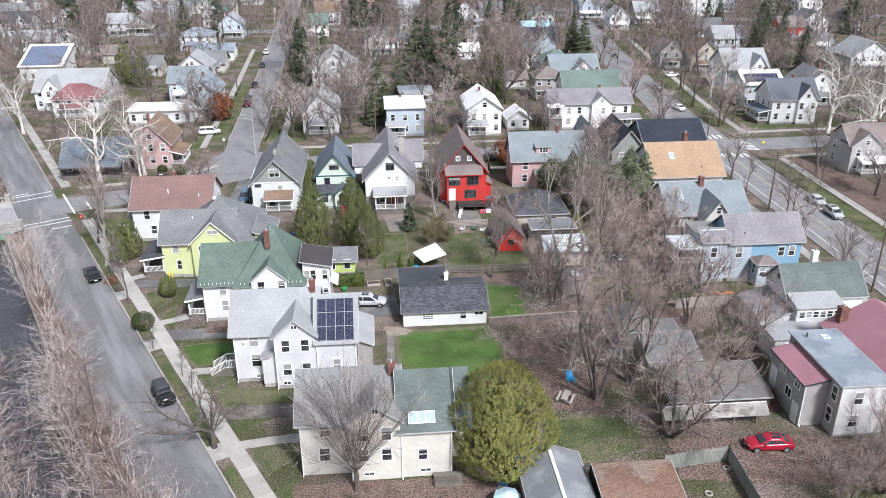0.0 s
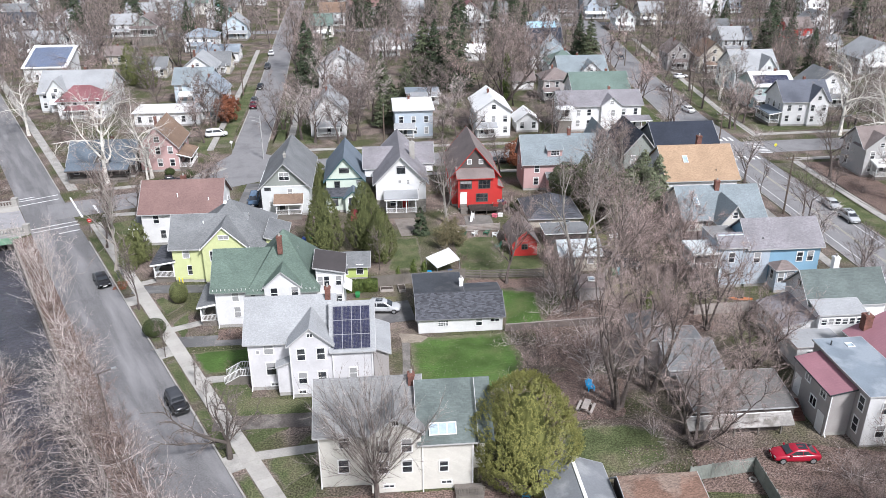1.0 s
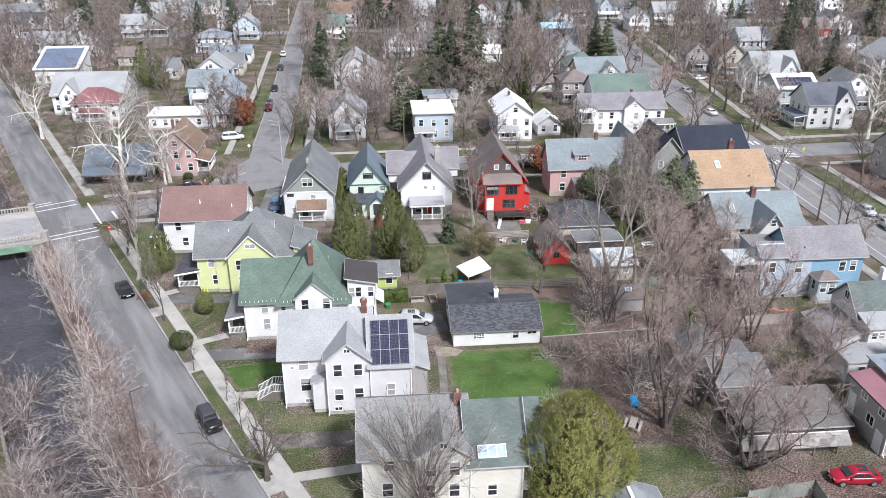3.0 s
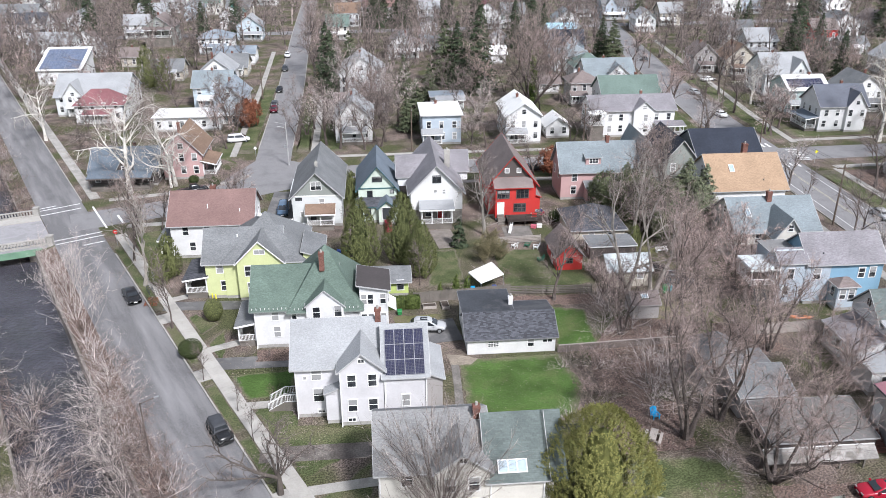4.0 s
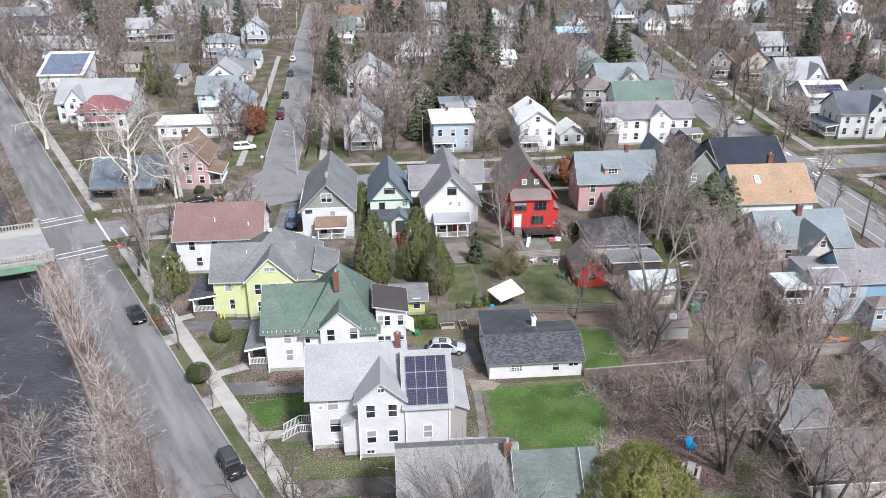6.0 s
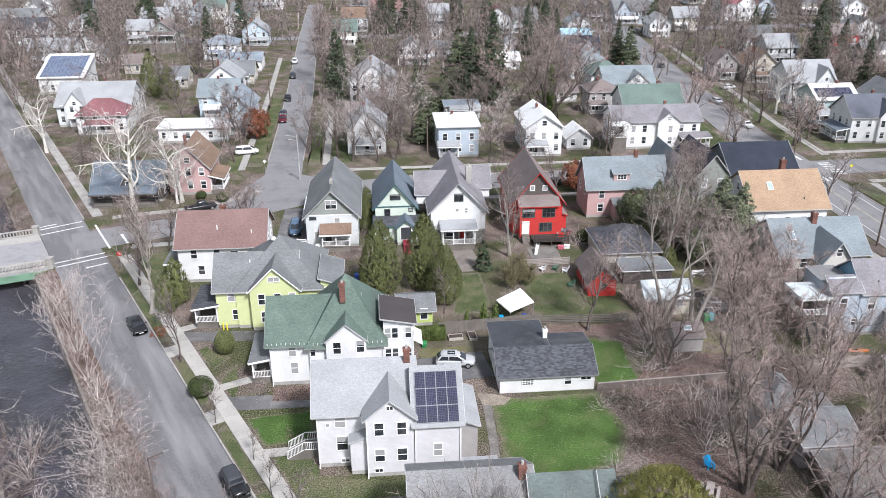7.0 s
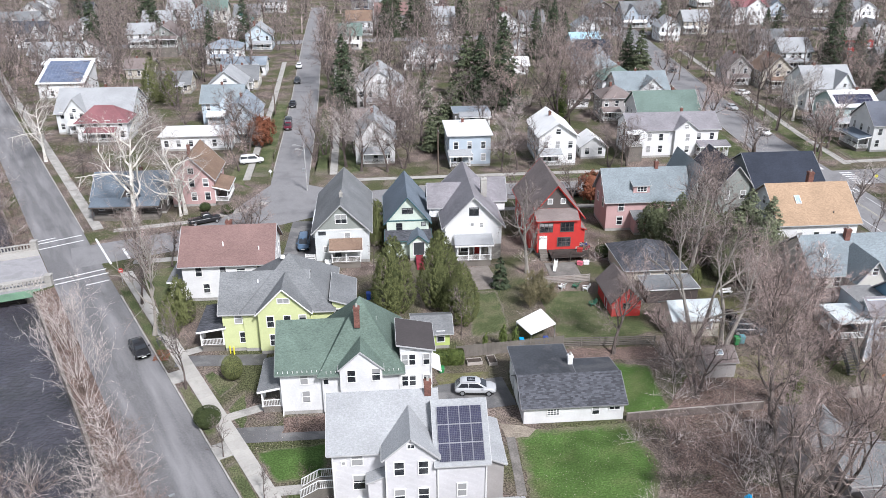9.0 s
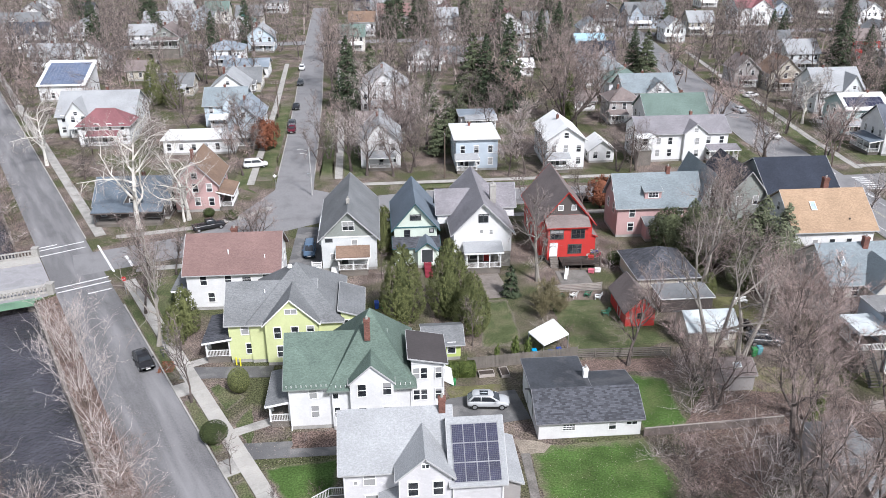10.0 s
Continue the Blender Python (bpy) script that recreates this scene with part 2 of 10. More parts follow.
def block(H, x0, x1, y0, y1, eave, ridge, axis, wallm, roofm, kind="gable", oh=0.4, z0=0.0, trim=None, found=True, rb=None, th=0.16, low="S"):
    """A walled volume with its roof, in the house's plan."""
    ox, oy = OFF[H.name]
    x0, x1, y0, y1 = x0 - ox, x1 - ox, y0 - oy, y1 - oy
    if rb is not None:
        rb -= oy if axis == "x" else ox
    trim = trim or M_FASCIA
    base = z0 + (0.45 if found else 0.0)
    bm = bmesh.new()
    box(bm, x0, x1, y0, y1, base, eave)
    if kind == "gable":
        a0, a1, b0, b1 = (x0, x1, y0, y1) if axis == "x" else (y0, y1, x0, x1)
        rr = (b0 + b1) / 2 if rb is None else rb
        hexa(bm, swap(axis, [(a0, b0, eave), (a0, b1, eave), (a0, rr, ridge)]), swap(axis, [(a1, b0, eave), (a1, b1, eave), (a1, rr, ridge)]))
    elif kind == "shed":
        zs = {"S": (eave, eave, ridge, ridge), "N": (ridge, ridge, eave, eave), "W": (eave, ridge, ridge, eave), "E": (ridge, eave, eave, ridge)}[low]
        c = [(x0, y0), (x1, y0), (x1, y1), (x0, y1)]
        hexa(bm, [(*p, eave - 0.02) for p in c], [(*p, z + 0.001) for p, z in zip(c, zs)])
    part("wall", bm, wallm, H)
    if found:
        part("foundation", box(bmesh.new(), x0 + 0.04, x1 - 0.04, y0 + 0.04, y1 - 0.04, z0 - 0.3, base), M_FOUND, H)
    bm, tm = bmesh.new(), bmesh.new()
    if kind == "gable":
        a0, a1, b0, b1 = (x0, x1, y0, y1) if axis == "x" else (y0, y1, x0, x1)
        prof = gable_roof(bm, a0, a1, b0, b1, eave, ridge, axis, oh, th, rb)
        for b, z in (prof[0], prof[2]):
            s = -0.03 if b < prof[1][0] else 0.03
            p, q = swap(axis, [(a0 - oh, b + s, z + th / 2), (a1 + oh, b + s, z + th / 2)])
            beam(tm, p, q, 0.05, 0.12)
        for a, s in ((a0 - oh, -0.03), (a1 + oh, 0.03)):
            for b, z in (prof[0], prof[2]):
                p, q = swap(axis, [(a + s, b, z + th / 2), (a + s, prof[1][0], prof[1][1] + th / 2)])
                beam(tm, p, q, 0.05, 0.14)
    elif kind == "hip":
        X0, X1, Y0, Y1 = x0 - oh, x1 + oh, y0 - oh, y1 + oh
        half = min(X1 - X0, Y1 - Y0) / 2
        if axis == "x":
            r0, r1 = ((X0 + half, (Y0 + Y1) / 2), (X1 - half, (Y0 + Y1) / 2))
        else:
            r0, r1 = (((X0 + X1) / 2, Y0 + half), ((X0 + X1) / 2, Y1 - half))
        k = (ridge - eave) / (half - oh)
        e = eave - k * oh
        v = [bm.verts.new(p) for p in ((X0, Y0, e), (X1, Y0, e), (X1, Y1, e), (X0, Y1, e), (X0, Y0, e + th), (X1, Y0, e + th), (X1, Y1, e + th), (X0, Y1, e + th))]
        R0, R1 = bm.verts.new((*r0, ridge + th)), bm.verts.new((*r1, ridge + th))
        bm.faces.new(v[3::-1])
        for i in range(4):
            bm.faces.new((v[i], v[(i + 1) % 4], v[4 + (i + 1) % 4], v[4 + i]))
        if axis == "x":
            bm.faces.new((v[4], v[5], R1, R0)), bm.faces.new((v[5], v[6], R1)), bm.faces.new((v[6], v[7], R0, R1)), bm.faces.new((v[7], v[4], R0))
        else:
            bm.faces.new((v[4], v[5], R0)), bm.faces.new((v[5], v[6], R1, R0)), bm.faces.new((v[6], v[7], R1)), bm.faces.new((v[7], v[4], R0, R1))
        for p, q in (((X0, Y0 - 0.03), (X1, Y0 - 0.03)), ((X0, Y1 + 0.03), (X1, Y1 + 0.03)), ((X0 - 0.03, Y0), (X0 - 0.03, Y1)), ((X1 + 0.03, Y0), (X1 + 0.03, Y1))):
            beam(tm, (*p, e + th / 2), (*q, e + th / 2), 0.05, 0.15)
    else:
        if kind == "flat":
            ridge = eave + 0.03
        X0, X1, Y0, Y1 = x0 - oh, x1 + oh, y0 - oh, y1 + oh
        zs = {"S": (eave, eave, ridge, ridge), "N": (ridge, ridge, eave, eave), "W": (eave, ridge, ridge, eave), "E": (ridge, eave, eave, ridge)}[low]
        c = [(X0, Y0), (X1, Y0), (X1, Y1), (X0, Y1)]
        hexa(bm, [(*p, z + 0.005) for p, z in zip(c, zs)], [(*p, z + th) for p, z in zip(c, zs)])
        for i in range(4):
            j = (i + 1) % 4
            mx, my = (c[i][0] + c[j][0]) / 2 - (X0 + X1) / 2, (c[i][1] + c[j][1]) / 2 - (Y0 + Y1) / 2
            sx, sy = (0.03 if mx > 0.01 else -0.03 if mx < -0.01 else 0), (0.03 if my > 0.01 else -0.03 if my < -0.01 else 0)
            beam(tm, (c[i][0] + sx, c[i][1] + sy, zs[i] + th / 2), (c[j][0] + sx, c[j][1] + sy, zs[j] + th / 2), 0.05, 0.15)
    part("roof", bm, roofm, H)
    part("trim", tm, trim, H)


FAR = [False]
FACES = {"S": 0, "E": 90, "N": 180, "W": -90}
WIN = {}


def lattice(bm, xs, zs, solid, y0, y1):
    """One welded plate with openings: cells of a grid that are solid."""
    V = {}

    def v(i, j, k):
        if (i, j, k) not in V:
            V[i, j, k] = bm.verts.new((xs[i], (y0, y1)[k], zs[j]))
        return V[i, j, k]
    n, m = len(xs) - 1, len(zs) - 1
    full = lambda i, j: 0 <= i < n and 0 <= j < m and solid(i, j)
    for i in range(n):
        for j in range(m):
            if not solid(i, j):
                continue
            bm.faces.new((v(i, j, 0), v(i + 1, j, 0), v(i + 1, j + 1, 0), v(i, j + 1, 0)))
            bm.faces.new((v(i, j, 1), v(i, j + 1, 1), v(i + 1, j + 1, 1), v(i + 1, j, 1)))
            for di, dj, p, q in ((-1, 0, (i, j), (i, j + 1)), (1, 0, (i + 1, j), (i + 1, j + 1)), (0, -1, (i, j), (i + 1, j)), (0, 1, (i, j + 1), (i + 1, j + 1))):
                if not full(i + di, j + dj):
                    bm.faces.new((v(*p, 0), v(*q, 0), v(*q, 1), v(*p, 1)))
    return bm


def stops(size, n, edge, bar):
    """Grid lines of a frame: its edge, and n openings between bars."""
    out = [-size / 2 - edge, -size / 2]
    for i in range(1, n):
        c = -size / 2 + size * i / n
        out += [c - bar / 2, c + bar / 2]
    return out + [size / 2, size / 2 + edge]


def win(H, x, y, z, w=0.8, h=1.4, face="S", frame_m=None, bars=(1, 1)):
    """A sash window on a wall: casing and rails in one frame, with its pane."""
    ox, oy = OFF[H.name]
    frame_m = frame_m or M_WHITE
    key = (w, h, bars, frame_m.name)
    if FAR[0]:
        if ("far", key) not in WIN:
            xs, zs = stops(w, bars[0], 0.1, 0.06), stops(h, bars[1] + 1, 0.1, 0.06)
            bm = lattice(bmesh.new(), xs, zs, lambda i, j: i % 2 == 0 or j % 2 == 0, -0.07, 0.0)
            k = len(bm.faces)
            box(bm, -w / 2, w / 2, -0.03, 0.004, -h / 2, h / 2)
            bm.faces.ensure_lookup_table()
            for f in bm.faces[k:]:
                f.material_index = 1
            me = mesh_of(bm, "window")
            me.materials.append(frame_m)
            me.materials.append(M_GLASS)
            WIN["far", key] = me
        return part("window", WIN["far", key], frame_m, H, at=(x - ox, y - oy, z), yaw=FACES[face])
    if key not in WIN:
        xs, zs = stops(w, bars[0], 0.1, 0.06), stops(h, bars[1] + 1, 0.1, 0.06)
        bm = lattice(bmesh.new(), xs, zs, lambda i, j: i % 2 == 0 or j % 2 == 0, -0.07, 0.0)
        WIN[key] = (mesh_of(bm, "window"), mesh_of(box(bmesh.new(), -w / 2, w / 2, -0.03, 0.004, -h / 2, h / 2), "pane"))
    a, b = WIN[key]
    o = part("window", a, frame_m, H, at=(x - ox, y - oy, z), yaw=FACES[face])
    part("pane", b, M_GLASS, o)
    return o


def door(H, x, y, z, face="S", material=None, w=0.95, h=2.05):
    ox, oy = OFF[H.name]
    material = material or M_DARKTRIM
    key = ("door", w, h, material.name)
    if key not in WIN:
        bm = bmesh.new()
        lattice(bm, stops(w, 1, 0.12, 0), stops(h, 1, 0.12, 0), lambda i, j: i != 1 or j != 1, -0.07, 0.0)
        d = box(bmesh.new(), -w / 2, w / 2, -0.03, 0.0, -h / 2, h / 2)
        for zz in (-0.5, 0.3):
            box(d, -w / 2 + 0.15, w / 2 - 0.15, -0.045, -0.03, zz - 0.25, zz + 0.3)
        WIN[key] = (mesh_of(bm, "door_frame"), mesh_of(d, "door"))
    a, b = WIN[key]
    o = part("door", b, material, H, at=(x - ox, y - oy, z + h / 2), yaw=FACES[face])
    part("door_frame", a, M_WHITE, o)
    return o


def row_of(H, face, fixed, a, b, n, z, w=0.8, h=1.4, frame_m=None, bars=(1, 1)):
    for i in range(n):
        v = a + (b - a) * (i + 0.5) / n
        x, y = (v, fixed) if face in "SN" else (fixed, v)
        win(H, x, y, z, w, h, face, frame_m, bars)


def chimney(H, x, y, z0, z1, w=0.6, material=None):
    ox, oy = OFF[H.name]
    x, y = x - ox, y - oy
    bm = box(bmesh.new(), x - w / 2, x + w / 2, y - w / 2, y + w / 2, z0, z1)
    box(bm, x - w / 2 - 0.06, x + w / 2 + 0.06, y - w / 2 - 0.06, y + w / 2 + 0.06, z1 - 0.25, z1 - 0.1)
    c = part("chimney", bm, material or M_BRICK, H)
    bm = bmesh.new()
    bmesh.ops.create_cone(bm, cap_ends=True, segments=8, radius1=0.14, radius2=0.12, depth=0.35, matrix=Matrix.Translation((x, y, z1 + 0.15)))
    part("flue", bm, M_CONC, c)


def porch(H, x0, x1, y0, y1, top, roofm, floor=0.7, posts=(3, 2), kind="shed", low="S", rail=True, high=None, oh=0.3, open_sides="SWE", post_m=None, solid=False):
    """A roofed porch: deck, posts, rails with balusters, roof."""
    ox, oy = OFF[H.name]
    x0, x1, y0, y1 = x0 - ox, x1 - ox, y0 - oy, y1 - oy
    pm = post_m or M_WHITE
    bm = box(bmesh.new(), x0, x1, y0, y1, floor - 0.18, floor)
    box(bm, x0 + 0.1, x1 - 0.1, y0 + 0.1, y1 - 0.1, 0.0, floor - 0.18)
    part("porch_floor", bm, M_WOODF if not solid else pm, H)
    spots = []
    for s, n in (("S", posts[0]), ("N", posts[0]), ("W", posts[1]), ("E", posts[1])):
        if s in open_sides:
            for i in range(n):
                t = i / (n - 1)
                p = {"S": (x0 + (x1 - x0) * t, y0), "N": (x0 + (x1 - x0) * t, y1), "W": (x0, y0 + (y1 - y0) * t), "E": (x1, y0 + (y1 - y0) * t)}[s]
                q = (min(max(p[0], x0 + 0.09), x1 - 0.09), min(max(p[1], y0 + 0.09), y1 - 0.09))
                if all(abs(q[0] - r[0]) + abs(q[1] - r[1]) > 0.3 for r in spots):
                    spots.append(q)
    for px, py in spots:
        bm = box(bmesh.new(), px - 0.08, px + 0.08, py - 0.08, py + 0.08, floor, top)
        box(bm, px - 0.12, px + 0.12, py - 0.12, py + 0.12, top - 0.14, top)
        box(bm, px - 0.12, px + 0.12, py - 0.12, py + 0.12, floor, floor + 0.12)
        part("porch_post", bm, pm, H)
    if rail:
        for s in open_sides:
            p, q = {"S": ((x0, y0), (x1, y0)), "N": ((x0, y1), (x1, y1)), "W": ((x0, y0), (x0, y1)), "E": ((x1, y0), (x1, y1))}[s]
            bm = bmesh.new()
            railing(bm, (*p, floor), (*q, floor), 0.85)
            tagged(part("railing", bm, pm, H), kind="stuff")
    bm, tm = bmesh.new(), bmesh.new()
    high = high if high is not None else top + 0.5
    if kind == "flat":
        high = top
    zs = {"S": (top, top, high, high), "N": (high, high, top, top), "W": (top, high, high, top), "E": (high, top, top, high)}[low]
    c = [(x0 - oh, y0 - oh), (x1 + oh, y0 - oh), (x1 + oh, y1 + (0 if low == "S" else oh)), (x0 - oh, y1 + (0 if low == "S" else oh))]
    hexa(bm, [(*p, z) for p, z in zip(c, zs)], [(*p, z + 0.14) for p, z in zip(c, zs)])
    for i in range(4):
        j = (i + 1) % 4
        beam(tm, (*c[i], zs[i] - 0.1), (*c[j], zs[j] - 0.1), 0.12, 0.22)
    part("porch_roof", bm, roofm, H)
    part("porch_beam", tm, pm, H)


def downspout(H, x, y, z):
    """A white gutter pipe down a wall corner, with its outlet."""
    ox, oy = OFF[H.name]
    bm = bmesh.new()
    prof = [(0.0, z), (0.0, 0.35), (-0.35, 0.1), (-0.4, 0.17), (-0.08, 0.4), (-0.08, z)]
    hexa(bm, [(x - ox - 0.05, y - oy + a, b) for a, b in prof], [(x - ox + 0.05, y - oy + a, b) for a, b in prof])
    part("downspout", bm, M_WHITE, H)


def railing(bm, p, q, h, step=0.16):
    p, q = Vector(p), Vector(q)
    up = Vector((0, 0, 1))
    beam(bm, p + up * h, q + up * h, 0.08, 0.06)
    beam(bm, p + up * 0.1, q + up * 0.1, 0.05, 0.05)
    n = max(2, int((q - p).length / step))
    for i in range(n + 1):
        b = p.lerp(q, i / n)
        beam(bm, b + up * 0.1, b + up * h, 0.04)


def steps(H, x0, x1, y, z, n, material, face="S"):
    ox, oy = OFF[H.name]
    bm = bmesh.new()
    prof = [(0.01, 0.0), (0.01, z)]
    for i in range(n - 1, -1, -1):
        prof += [(-0.28 * (n - i), z * (i + 1) / n), (-0.28 * (n - i), z * i / n)]
    if face == "S":
        hexa(bm, [(x0 - ox, y - oy + a, b) for a, b in prof], [(x1 - ox, y - oy + a, b) for a, b in prof])
    else:
        hexa(bm, [(y - ox + a, x0 - oy, b) for a, b in prof], [(y - ox + a, x1 - oy, b) for a, b in prof])
    part("steps", bm, material, H)


# ---- plants ----
def tube_mesh(name, segs, sides):
    """Tapered tubes; a far end of no radius becomes a point."""
    P, Q, r0, r1 = (np.array(v, float) for v in zip(*segs))
    d = Q - P
    d /= np.linalg.norm(d, axis=1, keepdims=True) + 1e-9
    ref = np.where(np.abs(d[:, 2:3]) > 0.9, np.array([[1.0, 0, 0]]), np.array([[0, 0, 1.0]]))
    a = np.cross(d, ref)
    a /= np.linalg.norm(a, axis=1, keepdims=True)
    b = np.cross(d, a)
    ang = np.arange(sides) * 2 * math.pi / sides
    off = a[:, None] * np.cos(ang)[None, :, None] + b[:, None] * np.sin(ang)[None, :, None]
    A = P[:, None] + off * r0[:, None, None]
    sharp = r1 <= 0
    verts, faces, base = [], [], 0
    for i in range(len(P)):
        verts.extend(A[i].tolist())
        if sharp[i]:
            verts.append(Q[i].tolist())
            faces.extend((base + k, base + (k + 1) % sides, base + sides) for k in range(sides))
            base += sides + 1
        else:
            verts.extend((Q[i] + off[i] * r1[i]).tolist())
            faces.extend((base + k, base + (k + 1) % sides, base + sides + (k + 1) % sides, base + sides + k) for k in range(sides))
            base += 2 * sides
    me = bpy.data.meshes.new(name)
    me.from_pydata(verts, [], faces)
    return me


def blade_mesh(name, segs, rng):
    """Twig ends too thin to show their roundness."""
    P, Q, r0, _ = (np.array(v, float) for v in zip(*segs))
    d = Q - P
    a = np.cross(d, rng.normal(0, 1, d.shape))
    a /= np.linalg.norm(a, axis=1, keepdims=True) + 1e-9
    w = (r0 * 0.8)[:, None]
    v = np.stack([P - a * w, P + a * w, Q], 1).reshape(-1, 3)
    me = bpy.data.meshes.new(name)
    me.from_pydata(v.tolist(), [], np.arange(len(v)).reshape(-1, 3).tolist())
    return me


def join_meshes(name, parts):
    verts, faces = [], []
    for m in parts:
        n = len(verts)
        verts.extend(tuple(v.co) for v in m.vertices)
        faces.extend(tuple(n + i for i in p.vertices) for p in m.polygons)
        bpy.data.meshes.remove(m)
    me = bpy.data.meshes.new(name)
    me.from_pydata(verts, [], faces)
    return me


def bend(rng, d, amount, lift=0.0):
    v = d + rng.normal(0, amount, 3) + np.array((0, 0, lift))
    return v / np.linalg.norm(v)


def bare_tree(seed, height, spread=0.9, counts=(7, 8, 7, 6), fork=0.28, stems=1, twig=0.018, lift=0.05, thick=0.022, lean=0.45, fine=True, coarse=False):
    """Meshes of a leafless tree: trunk with limbs, its branches, and the crown of twigs."""
    rng = np.random.default_rng(seed)
    trunk, mid, small, tips = [], [], [], []
    R = height * thick
    limbs = []
    for s in range(stems):
        az0 = 2 * math.pi * (s + rng.uniform(-0.25, 0.25)) / stems
        if stems > 1:
            p = np.array((0.013 * height * math.cos(az0), 0.013 * height * math.sin(az0), -0.2))
            t0 = lean * rng.uniform(0.5, 1.2)
            d = np.array((math.sin(t0) * math.cos(az0), math.sin(t0) * math.sin(az0), math.cos(t0)))
        else:
            p, d = np.array((0, 0, -0.2)), bend(rng, np.array((0, 0, 1.0)), 0.05)
        r = R / stems ** 0.5
        n = 6
        L = height * (0.66 if stems == 1 else 0.6)
        pts = [p]
        for i in range(n):
            d = bend(rng, d, 0.07, 0.03)
            p = p + d * L / n
            pts.append(p)
        for i in range(n):
            a, b = r * (1.35 if i == 0 else 1 - 0.8 * i / n), r * (1 - 0.8 * (i + 1) / n)
            trunk.append((pts[i], pts[i + 1], a, b))
        k = max(2, counts[0] // stems)
        for j in range(k):
            t = min(fork + (1 - fork) * (j + rng.uniform(0, 0.8)) / k, 0.99)
            i = int(t * n)
            q = pts[i] + (pts[i + 1] - pts[i]) * (t * n - i)
            az = az0 + j * 2.4 + rng.uniform(-0.5, 0.5)
            tilt = rng.uniform(0.7, 1.15) * (1 - 0.4 * t) * spread
            dd = np.array((math.sin(tilt) * math.cos(az), math.sin(tilt) * math.sin(az), math.cos(tilt)))
            limbs.append((q, dd, height * rng.uniform(0.34, 0.52) * (1 - 0.3 * t), r * 0.55 * (1 - 0.5 * t)))
        limbs.append((pts[-1], d, height * 0.32, r * 0.22))

    def along(q, dd, L, r, n, store, wob, up):
        pts = [q]
        for i in range(n):
            dd = bend(rng, dd, wob, up)
            pts.append(pts[-1] + dd * L / n)
        for i in range(n):
            store.append((pts[i], pts[i + 1], r * (1 - 0.78 * i / n), r * (1 - 0.78 * (i + 1) / n)))
        return pts

    for q, dd, L, r in limbs:
        lp = along(q, dd, L, r, 5, trunk, 0.2, lift + 0.05)
        for j in range(counts[1]):
            t = (0.15 + 0.85 * (j + rng.uniform(0, 0.9)) / counts[1]) * 4.99
            i = min(int(t), 4)
            o = lp[i] + (lp[i + 1] - lp[i]) * (t - i)
            d2 = bend(rng, (lp[i + 1] - lp[i]) / (L / 5), 0.55, lift)
            L2 = L * rng.uniform(0.35, 0.62) * (1.1 - 0.4 * t / 5)
            bp = along(o, d2, L2, max(r * 0.36, twig * 1.7), 3, mid, 0.2, lift)
            for k in range(counts[2]):
                t2 = (0.12 + 0.88 * (k + rng.uniform(0, 0.9)) / counts[2]) * 2.99
                i2 = min(int(t2), 2)
                o2 = bp[i2] + (bp[i2 + 1] - bp[i2]) * (t2 - i2)
                d3 = bend(rng, (bp[i2 + 1] - bp[i2]) / (L2 / 3), 0.55, lift)
                L3 = L2 * rng.uniform(0.4, 0.7)
                e = o2 + d3 * L3 * 0.5
                d4 = bend(rng, d3, 0.25, lift)
                f = e + d4 * L3 * 0.5
                small.append((o2, e, twig * 1.3, twig))
                tips.append((e, f, twig, 0.0))
                for m in range(counts[3]):
                    u = rng.uniform(0.1, 1.0)
                    g = o2 + (f - o2) * u
                    d5 = bend(rng, d3, 0.55, lift)
                    tips.append((g, g + d5 * L3 * rng.uniform(0.45, 1.1), twig * 0.85, 0.0))
    a, m = tube_mesh("trunk", trunk, 3 if coarse else 6), blade_mesh("branchwork", mid, rng) if coarse else tube_mesh("branchwork", mid, 4 if fine else 3)
    b = join_meshes("crown", [tube_mesh("c", small, 3) if fine else blade_mesh("c", small, rng), blade_mesh("d", tips, rng)])
    return a, m, b


